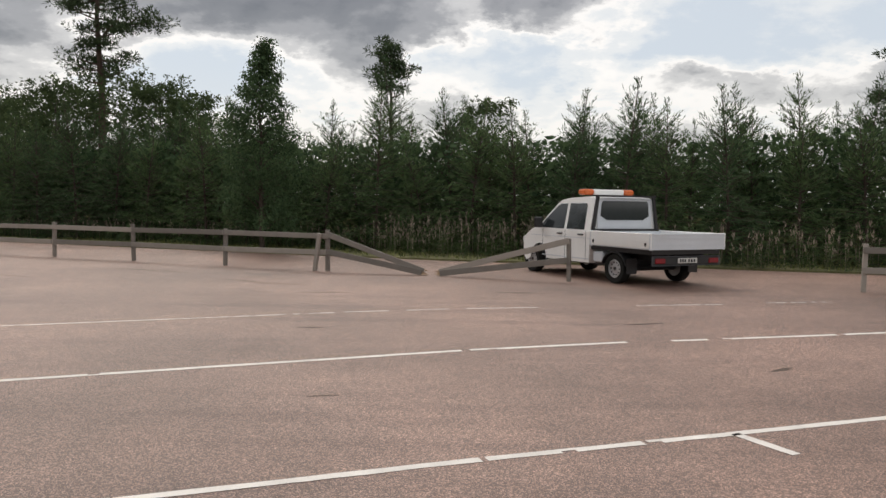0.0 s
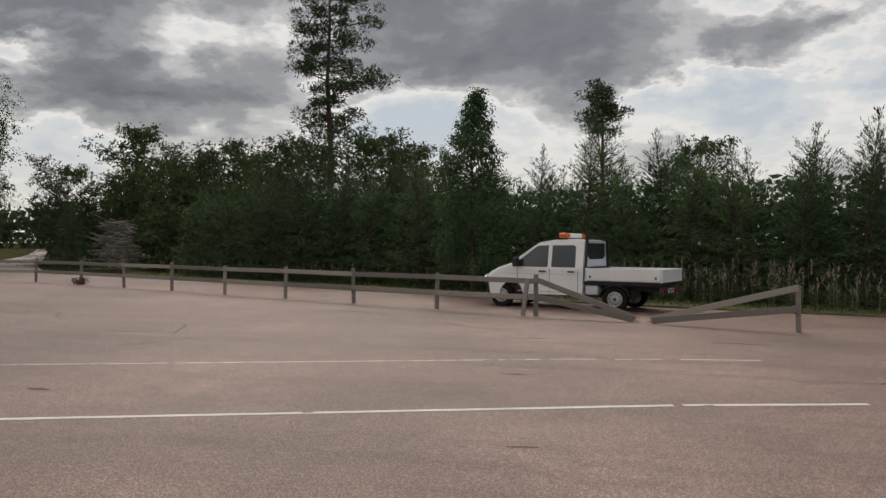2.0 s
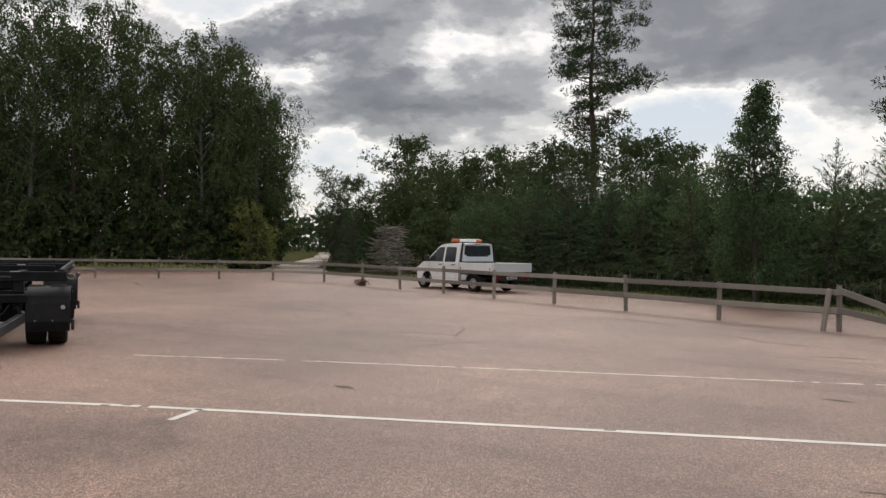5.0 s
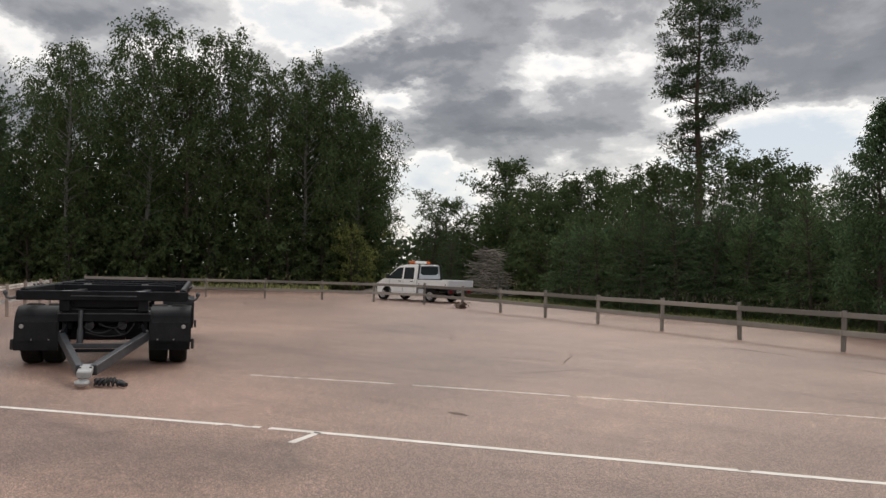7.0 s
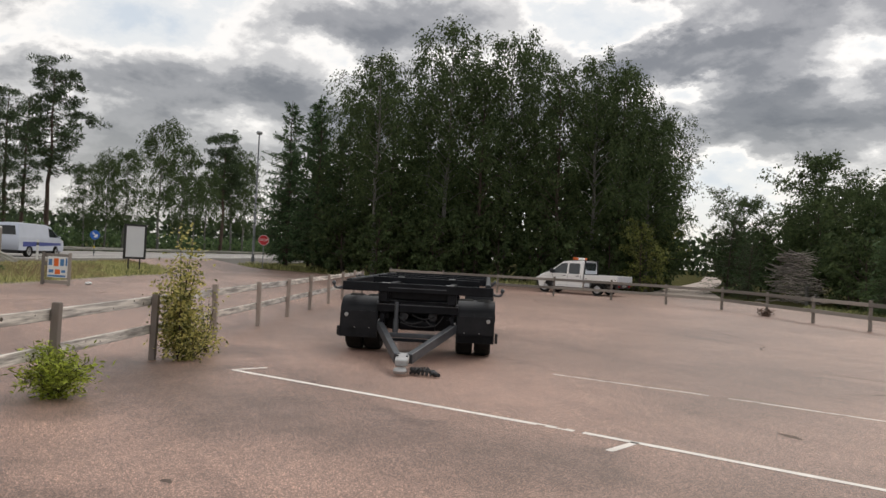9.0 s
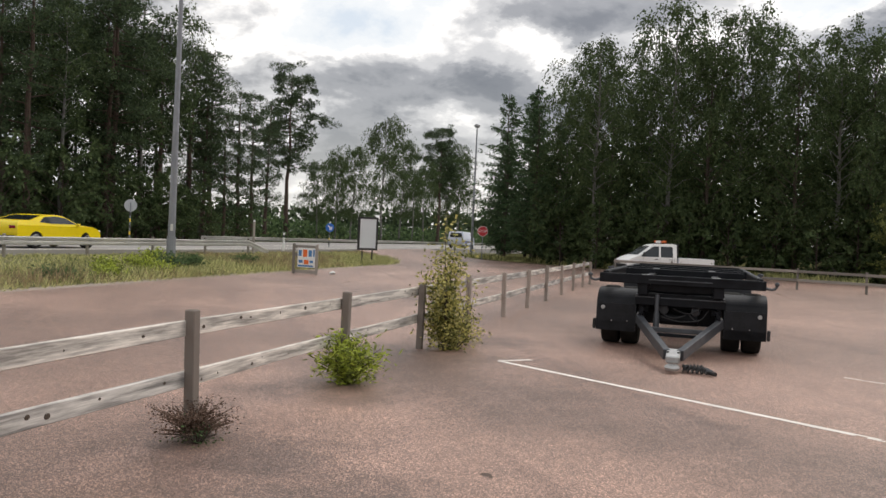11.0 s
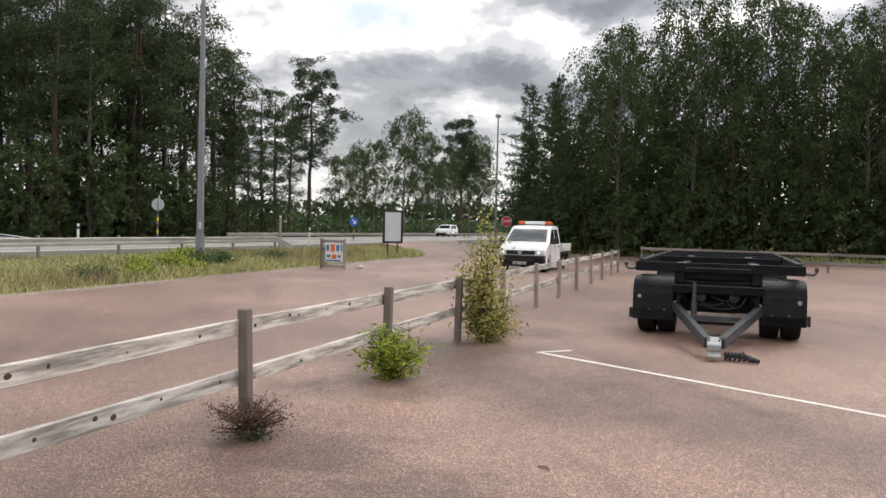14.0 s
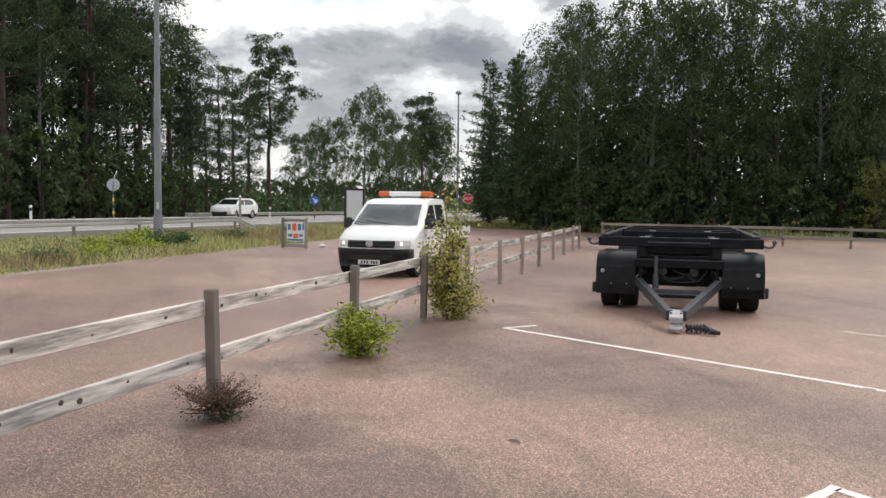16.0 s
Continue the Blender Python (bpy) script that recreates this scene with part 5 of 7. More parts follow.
# ---- the parked trailer ----
def trailer(m):
    t = thing("container_trailer", "black steel swap-body trailer parked with its drawbar on the ground", "trailer", m)
    for ax in (0.0, -4.7):
        for s in (1, -1):
            for y in (0.83, 1.16):
                w = wheel(t, ax, s * y, 0.50, 0.29, 0.27, M_STEEL_BLACK)
            # mudguard: a rounded black box, open below
            bm = bmesh.new()
            outer = [(ax + 0.66, 0.27)]
            for a in np.linspace(0, math.pi, 25):
                ca, sa = math.cos(a), math.sin(a)
                outer.append((ax + 0.66 * math.copysign(abs(ca) ** 0.55, ca), 0.42 + 0.55 * abs(sa) ** 0.55))
            outer.append((ax - 0.66, 0.27))
            inner = [(ax + (x - ax) * 0.965, z - (0.02 if z > 0.3 else 0)) for x, z in reversed(outer)]
            prism(bm, outer + inner, s * 0.70, s * 1.36)
            g = part("mudguard", bm, M_GUARD, t, "dusty black plastic mudguard")
            bm = bmesh.new()
            box(bm, (0.02, 0.62, 0.46), (ax + 0.65, s * 1.03, 0.50), bevel=0.006)
            part("guard_flap", bm, M_GUARD, g)
            bm = bmesh.new()
            lathe(bm, [(0.001, 0), (0.036, 0), (0.03, 0.014), (0.001, 0.016)], "x", 16, (ax + 0.664, s * 1.25, 0.655))
            part("reflector", bm, M_STEEL_LIGHT, g, "round white reflector")
            for yy in (0.84, 1.10):
                bm = bmesh.new()
                lathe(bm, [(0.001, 0), (0.010, 0), (0.008, 0.01), (0.001, 0.012)], "x", 8, (ax + 0.662, s * yy, 0.44))
                part("bolt", bm, M_STEEL_LIGHT, g)
            bm = bmesh.new()
            box(bm, (0.08, 0.05, 0.17), (ax + 0.55, s * 1.40, 0.36), bevel=0.01)
            part("side_marker", bm, M_BLACK, g)
        bm = bmesh.new()
        rod(bm, (ax, -1.3, 0.50), (ax, 1.3, 0.50), 0.075, sides=12)
        part("axle", bm, M_STEEL_BLACK, t)
        for s in (1, -1):
            bm = bmesh.new()
            for k in range(4):
                beam(bm, (ax - 0.55, s * 0.55, 0.62 + k * 0.025), (ax + 0.55, s * 0.55, 0.62 + k * 0.025), 0.08, 0.018)
            part("leaf_spring", bm, M_STEEL_BLACK, t)
    # turning bogie of the front axle
    bm = bmesh.new()
    box(bm, (1.1, 1.30, 0.10), (0.05, 0, 0.88), bevel=0.01)
    box(bm, (0.10, 1.44, 0.13), (0.62, 0, 0.80), bevel=0.01)
    box(bm, (0.10, 1.30, 0.10), (-0.5, 0, 0.80), bevel=0.01)
    for s in (1, -1):
        box(bm, (0.95, 0.09, 0.34), (0.10, s * 0.62, 0.66), bevel=0.01)
    # plate added across the bogie to keep it dark behind
    box(bm, (0.06, 1.20, 0.46), (0.05, 0, 0.62), bevel=0.01)
    part("bogie_frame", bm, M_STEEL_BLACK, t)
    # dark plates added under the deck so that no light shows through
    bm = bmesh.new()
    box(bm, (0.05, 1.3, 0.5), (-1.6, 0, 0.75), bevel=0.01)
    box(bm, (2.4, 1.0, 0.10), (-2.6, 0, 0.95), bevel=0.01)
    part("under_tray", bm, M_STEEL_BLACK, t)
    bm = bmesh.new()
    lathe(bm, [(0.36, 0.93), (0.52, 0.93), (0.52, 1.02), (0.36, 1.02)], "z", 32)
    part("turntable", bm, M_STEEL_BLACK, t)
    bm = bmesh.new()
    rod(bm, (0.30, -0.32, 0.52), (0.30, 0.30, 0.52), 0.12, sides=14)
    rod(bm, (-0.1, -0.4, 0.55), (-0.1, 0.4, 0.55), 0.14, sides=14)
    part("air_tank", bm, M_STEEL_BLACK, t)
    bm = bmesh.new()
    rod(bm, (0.70, -0.36, 0.92), (0.74, -0.36, 0.50), 0.035, sides=10)
    rod(bm, (0.73, -0.36, 0.62), (0.76, -0.36, 0.38), 0.05, sides=10)
    part("drawbar_strut", bm, M_STEEL_GREY, t, "grey spring strut of the drawbar")
    for y0, y1, z0, z1, dip in ((-0.42, 0.10, 0.74, 0.60, 0.12), (-0.10, 0.40, 0.70, 0.76, 0.10), (0.15, 0.46, 0.62, 0.70, 0.14), (-0.30, 0.30, 0.56, 0.52, 0.05)):
        bm = bmesh.new()
        limb(bm, [Vector((0.60, y0 + (y1 - y0) * k / 8, z0 + (z1 - z0) * k / 8 - dip * math.sin(math.pi * k / 8))) for k in range(9)], 0.011, 0.011, 6)
        part("brake_hose", bm, M_BLACK, t)
    # grey edges of the bogie and boxes of the brake gear behind it
    bm = bmesh.new()
    box(bm, (0.02, 1.44, 0.016), (0.672, 0, 0.868))
    part("bogie_edge", bm, M_STEEL_GREY, t, "thin grey edge of the bogie")
    for s in (1, -1):
        bm = bmesh.new()
        beam(bm, (0.66, s * 0.70, 0.885), (0.10, s * 0.50, 0.955), 0.045, 0.05, bevel=0.006)
        part("bogie_brace", bm, M_STEEL_GREY, t)
        bm = bmesh.new()
        lathe(bm, [(0.001, 0.0), (0.075, 0.0), (0.085, 0.03), (0.075, 0.10), (0.001, 0.11)], "x", 14, (0.34, s * 0.26, 0.66))
        part("brake_chamber", bm, M_STEEL_GREY, t)
        bm = bmesh.new()
        beam(bm, (0.70, s * 0.58, 0.70), (0.68, s * 0.66, 0.50), 0.05, 0.10, bevel=0.006, up=(1, 0, 0))
        part("drawbar_bracket", bm, M_STEEL_BLACK, t)
    bm = bmesh.new()
    box(bm, (0.012, 1.0, 0.016), (0.856, 0, 1.165))
    part("beam_seam", bm, M_STEEL_GREY, t)
    bm = bmesh.new()
    beam(bm, (1.55, -0.38, 0.355), (1.55, 0.38, 0.355), 0.06, 0.05, bevel=0.006)
    part("drawbar_step", bm, M_STEEL_BLACK, t)
    # deck
    bm = bmesh.new()
    box(bm, (0.14, 2.62, 0.155), (0.78, 0, 1.165), bevel=0.012)
    part("front_beam", bm, M_STEEL_BLACK, t)
    bm = bmesh.new()
    box(bm, (0.08, 1.05, 0.13), (0.62, 0, 1.03), bevel=0.012)
    for s in (1, -1):
        box(bm, (0.24, 0.16, 0.22), (0.68, s * 0.60, 1.02), bevel=0.012)
    part("front_bracket", bm, M_STEEL_BLACK, t)
    for s in (1, -1):
        bm = bmesh.new()
        beam(bm, (0.72, s * 1.22, 1.19), (-6.2, s * 1.22, 1.19), 0.10, 0.16, bevel=0.01)
        part("side_rail", bm, M_STEEL_BLACK, t)
        bm = bmesh.new()
        beam(bm, (0.72, s * 0.55, 1.10), (-6.2, s * 0.55, 1.10), 0.12, 0.24, bevel=0.01)
        part("main_rail", bm, M_STEEL_BLACK, t)
        # grey strip laid on as the highlight along the rail's top
        bm = bmesh.new()
        beam(bm, (0.6, s * 1.22, 1.276), (-6.1, s * 1.22, 1.276), 0.05, 0.012)
        part("rail_edge", bm, M_STEEL_GREY, t, "pale strip for the highlight along the side rail")
        bm = bmesh.new()
        pts = [Vector((0.78, s * 1.31, 1.13)), Vector((0.80, s * 1.39, 1.11)), Vector((0.80, s * 1.455, 1.13)), Vector((0.80, s * 1.47, 1.18))]
        limb(bm, pts, 0.022, 0.018, 8)
        bmesh.ops.create_uvsphere(bm, u_segments=12, v_segments=8, radius=0.038, matrix=Matrix.Translation((0.80, s * 1.47, 1.20)))
        part("load_hook", bm, M_STEEL_GREY, t, "hooked lashing lug with a ball end")
        bm = bmesh.new()
        box(bm, (0.11, 0.14, 0.012), (0.78, s * 0.56, 1.243), bevel=0.003)
        part("wear_pad", bm, M_STEEL_LIGHT, t)
        bm = bmesh.new()
        box(bm, (0.11, 0.12, 0.012), (-1.1, s * 0.5, 1.303), bevel=0.003)
        part("wear_pad", bm, M_STEEL_LIGHT, t)
        for k in range(3):
            bm = bmesh.new()
            rod(bm, (-0.9 - k * 0.35, s * 1.27, 1.2), (-0.8 - k * 0.35, s * 1.36, 1.30), 0.016, sides=6)
            part("lashing_pin", bm, M_STEEL_GREY, t)
    for k, x in enumerate((-1.1, -2.7, -4.3, -6.1)):
        bm = bmesh.new()
        box(bm, (0.16, 2.36 if k else 2.1, 0.14), (x, 0, 1.22 if k else 1.225), bevel=0.012)
        part("cross_member", bm, M_STEEL_BLACK, t)
    # drawbar: two grey beams that meet in the coupling on the ground
    for s in (1, -1):
        bm = bmesh.new()
        beam(bm, (0.62, s * 0.66, 0.50), (2.72, s * 0.09, 0.20), 0.10, 0.15, bevel=0.008)
        d = part("drawbar_beam", bm, M_STEEL_GREY, t, "scuffed grey steel drawbar beam")
        bm = bmesh.new()
        box(bm, (0.12, 0.05, 0.18), (0.60, s * 0.66, 0.51), bevel=0.01)
        part("pivot", bm, M_STEEL_LIGHT, d)
    bm = bmesh.new()
    beam(bm, (1.25, -0.50, 0.40), (1.25, 0.50, 0.40), 0.09, 0.07, bevel=0.006)
    part("drawbar_brace", bm, M_STEEL_GREY, t)
    bm = bmesh.new()
    beam(bm, (2.62, 0, 0.235), (2.98, 0, 0.165), 0.19, 0.10, bevel=0.015)
    part("coupling_block", bm, M_STEEL_LIGHT, t, "pale steel coupling block")
    bm = bmesh.new()
    lathe(bm, [(0.04, 0.05), (0.085, 0.04), (0.105, 0.075), (0.085, 0.11), (0.04, 0.10)], "z", 24, (3.09, 0, 0))
    box(bm, (0.14, 0.12, 0.05), (3.0, 0, 0.085))
    part("coupling_eye", bm, M_STEEL_LIGHT, t)
    bm = bmesh.new()
    for s in (1, -1):
        for x in (2.72, 2.82):
            rod(bm, (x, s * 0.07, 0.24), (x, s * 0.07, 0.262), 0.018, sides=6)
    part("coupling_bolts", bm, M_BLACK, t)
    return t


TRAILER_TURN = -34.3
parked = trailer(pose(-14.04, 8.25, 0, 0, 0, TRAILER_TURN) @ Matrix.Diagonal((1.03, 1.03, 1.04, 1)))


def air_lines(m):
    """Coiled brake hoses and their couplings, dropped by the drawbar."""
    t = thing("hose_couplings", "coiled brake hoses with couplings lying beside the drawbar", "hose", m)
    r = random.Random(5)
    for k in range(3):
        bm = bmesh.new()
        pts = []
        for i in range(61):
            f = i / 60
            a = f * 34 + k * 2
            pts.append(Vector((0.06 * k - 0.06 + 0.10 * f * (k - 1) + 0.038 * math.cos(a), 0.04 + f * (0.25 + 0.04 * k), 0.030 + 0.036 * (1 + math.sin(a)))))
        limb(bm, pts, 0.014, 0.014, 6)
        part("hose", bm, M_BLACK, t)
        bm = bmesh.new()
        rod(bm, (0.11 * k - 0.11, 0.31 + 0.04 * k, 0.05), (0.16 * k - 0.13, 0.39 + 0.04 * k, 0.045), 0.035, 0.03, sides=10)
        part("coupling_head", bm, M_STEEL_GREY if k == 1 else M_BLACK, t)
    return t


air_lines(parked.matrix_world @ pose(2.95, 0.10, 0))



# ---- the broken stretch of the back fence ----
M_BREAK = material("fresh_splintered_wood", (0.42, 0.30, 0.19), 0.9, vary=0.35, scale=10, fine=60, bump=0.4)
BROKE_L, BROKE_R = (0.42, 20.10), (0.80, 19.95)
END_L, END_R = (-2.09, 21.02), (3.77, 18.88)


def broken_rail(parent, p, q, ends):
    bm = bmesh.new()
    beam(bm, p, q, 0.045, 0.14, bevel=0.006)
    r = part("broken_rail", bm, M_FENCEWOOD, parent)
    d = (Vector(q) - Vector(p)).normalized()
    bm = bmesh.new()
    rr = random.Random(int(abs(p[0]) * 100))
    for k in range(6):
        o = Vector((rr.uniform(-0.015, 0.015), rr.uniform(-0.015, 0.015), rr.uniform(-0.05, 0.05)))
        rod(bm, Vector(q) + o - d * 0.02, Vector(q) + o + d * rr.uniform(0.04, 0.16), 0.014, 0.003, 5)
    part("splinters", bm, M_BREAK, r)


broken = thing("broken_fence", "snapped two-rail wooden fence panel sagging to the ground", "fence")
post(*END_R, h=1.0, lean=(1, -1), turn=-22, parent=broken)
post(-2.42, 21.0, h=0.98, lean=(2, 9), turn=-22, parent=broken)
for side_pt, brk, sgn in ((END_L, BROKE_L, 1), (END_R, BROKE_R, -1)):
    off = Vector((-0.393, -0.92, 0)) * 0.075
    for z0, z1, o in ((0.95, 0.10, 0.0), (0.50, 0.07, 0.06)):
        p = Vector((side_pt[0], side_pt[1], z0)) + off * (1 + o)
        q = Vector((brk[0] + o * 0.5 * sgn * -1, brk[1], z1)) + off * (1 + o * 9)
        broken_rail(broken, p, q, sgn)

# knots on the rails next to the camera
for i, (a0, a1) in enumerate(((-6.15, -3.08), (-3.08, 0.0), (0.0, 3.14), (3.14, 6.08), (6.08, 9.0))):
    r = random.Random(90 + i)
    for z in (0.90, 0.47):
        a = a0 + 0.2
        while a < a1 - 0.15:
            bm = bmesh.new()
            c = side(a, 0.07 - 0.0225 + 0.02 * min(a, 0.0), z + r.uniform(-0.04, 0.04))
            rad = r.choice((0.007, 0.010, 0.013, 0.018))
            lathe(bm, [(0.001, 0.0), (rad, 0.0), (rad * 0.85, 0.003), (0.001, 0.0035)], "z", 9)
            bmesh.ops.scale(bm, verts=bm.verts, vec=(r.uniform(0.7, 1.5), r.uniform(0.8, 1.8), 1))
            kn = part("knot", bm, M_KNOT, side_fence)
            kn.matrix_basis = Matrix.Translation(c) @ (-ASIDE).to_track_quat("Z", "X").to_matrix().to_4x4()
            a += r.uniform(0.12, 0.85)


# ---- grass, weeds and bushes ----
def blade_field(name, label, category, poly, n, hmin, hmax, width, mat, seed, lean=0.35, keep=None, z=0.0, lift=None):
    """Standing grass blades scattered over an outline, joined into one."""
    g = np.random.default_rng(seed)
    xs, ys = [p[0] for p in poly], [p[1] for p in poly]
    pts = []
    while len(pts) < n:
        x, y = g.uniform(min(xs), max(xs)), g.uniform(min(ys), max(ys))
        if in_poly(x, y, poly) and (keep is None or keep(x, y, g)):
            pts.append((x, y))
    p = np.array(pts)
    cl = np.array([noise.noise(Vector((a * 0.35, b * 0.35, seed))) for a, b in pts])
    h = g.uniform(hmin, hmax, n) * (1 + 0.55 * cl)
    if lift:
        h *= np.array([1.0 - 1.9 * min(0.36, max(0.0, lift(a, b) - 0.06)) for a, b in pts])
    c = np.c_[p, np.array([lift(a, b) for a, b in pts]) if lift else np.full(n, z - 0.02)]
    ax = np.c_[g.normal(0, lean, (n, 2)), np.ones(n)]
    v = quads(c, ax, h, np.full(n, width) * g.uniform(0.6, 1.5, n), g)
    ob = new(name, leaf_mesh(name, v, mat))
    return tagged(ob, label, category, kind="stuff")


VERGE_FOOT = ((-30, 11.1), (0, 11.6), (12, 12.0), (20, 12.5), (30, 12.9), (38.5, 13.2), (41.5, 13.6), (44.5, 16.0), (47.5, 18.6))
VERGE = [xy(side(a + (0.3 if a > 40 else 0), b - 0.35 - 0.3 * (k % 2))) for k, (a, b) in enumerate(VERGE_FOOT)] + [xy(side(a, b)) for a, b in ((49, 19.2), (30, 19.2), (0, 19.2), (-30, 19.2))]


def verge_height(x, y):
    return bank_z((Vector((x, y, 0)) - FENCE).dot(ASIDE)) - 0.02


slope("gravel_edge", [[(a, b - 0.55), (a, b - 0.2), (a, b + 0.15)] for a, b in VERGE_FOOT[:7]], M_TRACK, "pale sandy edge along the foot of the verge", "gravel", lambda b: 0.004)
slope("grass_verge", [[(a, b + (19.26 - b) * j / 7) for j in range(8)] for a, b in VERGE_FOOT], M_VERGE, "rough grassy bank between drive and highway", "verge", bank_z)
NEAR_VERGE = lambda x, y, g: x > -60 and y > -16
blade_field("verge_grass", "long green and straw-coloured grass on the verge", "grass", VERGE, 52000, 0.12, 0.46, 0.019, M_GRASS, 3, lean=0.7, keep=NEAR_VERGE, lift=verge_height)
blade_field("dry_grass", "dry straw-coloured grass in the verge", "grass", VERGE, 9000, 0.25, 0.62, 0.016, M_DRYGRASS, 4, lean=0.5, keep=lambda x, y, g: NEAR_VERGE(x, y, g) and noise.noise(Vector((x * 0.16, y * 0.16, 9))) > 0.05, lift=verge_height)
FAR_VERGE = [(-41.5, 39.2), (-46, 35.2), (-50, 30.6), (-54.3, 28.0), (-59.7, 25.4), (-64.7, 23.8), (-72, 22.0), (-74, 24), (-66, 27.5), (-60, 29), (-55, 32), (-50, 37), (-45, 42)]
sheet("far_verge", FAR_VERGE, 0.03, 0.1, M_VERGE, "grassy edge in front of the birch grove", "verge")
blade_field("edge_grass", "rough grass along the edge of the grove", "grass", FAR_VERGE, 9000, 0.2, 0.6, 0.05, M_GRASS, 5)
BACK_VERGE = [(45, 12.8), (34, 15.9), (20, 20.2), (12.7, 22.3), (8.6, 23.6), (1.8, 25.3), xy(back(-2, 5.2)), xy(back(8, 5.3)), xy(back(16, 5.5)), xy(back(22, 6.5)), (-28.0, 40.0), (-30, 43.5), xy(back(22, 9.8)), xy(back(16, 9.2)), xy(back(8, 9.0)), xy(back(-2, 9.0)), (3.5, 29.0), (10.3, 27.5), (15, 26), (24, 24), (46, 17)]
sheet("back_verge", BACK_VERGE, 0.03, 0.1, M_VERGE, "mown grass strip in front of the thicket", "verge")
blade_field("back_grass", "short grass in front of the thicket", "grass", BACK_VERGE, 16000, 0.06, 0.24, 0.028, M_SHORTGRASS, 6)


def weed_bank(name, label, poly, n, hmin, hmax, seed, leafy):
    """Tall roadside weeds: leafy stems topped by pale seed plumes."""
    g = np.random.default_rng(seed)
    xs, ys = [p[0] for p in poly], [p[1] for p in poly]
    pts = []
    while len(pts) < n:
        x, y = g.uniform(min(xs), max(xs)), g.uniform(min(ys), max(ys))
        if in_poly(x, y, poly):
            pts.append((x, y, g.uniform(hmin, hmax)))
    cs, ax, le, wi = [], [], [], []
    for x, y, h in pts:
        k = leafy
        zz = g.uniform(0.05, 0.75, k) * h
        cs.append(np.c_[np.full(k, x) + g.normal(0, 0.03, k), np.full(k, y) + g.normal(0, 0.03, k), zz])
        ax.append(np.c_[g.normal(0, 1, (k, 2)), g.uniform(0.1, 0.9, k)])
        le.append(g.uniform(0.10, 0.24, k))
        wi.append(g.uniform(0.02, 0.045, k))
    v = quads(np.concatenate(cs), np.concatenate(ax), np.concatenate(le), np.concatenate(wi), g)
    tagged(new(name, leaf_mesh(name, v, M_BIRCHLEAF)), label, "weeds", kind="stuff")
    cs, ax, le, wi = [], [], [], []
    for x, y, h in pts:
        cs.append([[x, y, 0.0]])
        ax.append([[g.normal(0, 0.06), g.normal(0, 0.06), 1]])
        le.append([h])
        wi.append([0.014])
        k = 7
        zz = g.uniform(0.7, 1.0, k) * h
        cs.append(np.c_[np.full(k, x), np.full(k, y), zz])
        ax.append(np.c_[g.normal(0, 0.35, (k, 2)), np.ones(k)])
        le.append(g.uniform(0.08, 0.2, k))
        wi.append(g.uniform(0.02, 0.05, k))
    v = quads(np.concatenate(cs), np.concatenate(ax), np.concatenate(le), np.concatenate(wi), g)
    tagged(new("seed_stalks", leaf_mesh("seed_stalks", v, M_WILLOWHERB)), "faded pinkish seed stalks of tall weeds", "weeds", kind="stuff")


weed_bank("tall_weeds", "tall yellowing weeds in front of the thicket", [xy(back(-1.0, 6.4)), xy(back(-1.0, 9.0)), (5.2, 28.2), (5.2, 25.4), (0.5, 26.4)], 220, 0.5, 1.45, 31, 18)
BEND = lambda a, b: xy(back(a, b) + Vector((0, 0.0072 * (a + 6) ** 2, 0)))
weed_bank("tall_weeds", "tall faded weeds by the drive's bend", [BEND(a, 5.9) for a in (-7, -12, -18, -26)] + [BEND(a, 7.6) for a in (-26, -18, -12, -7)], 270, 0.5, 1.45, 32, 18)
weed_bank("low_weeds", "low dark weeds along the foot of the thicket", [xy(back(-3, 7.4)), xy(back(23, 7.6)), xy(back(23, 9.6)), xy(back(-3, 9.4))], 420, 0.4, 0.95, 33, 26)


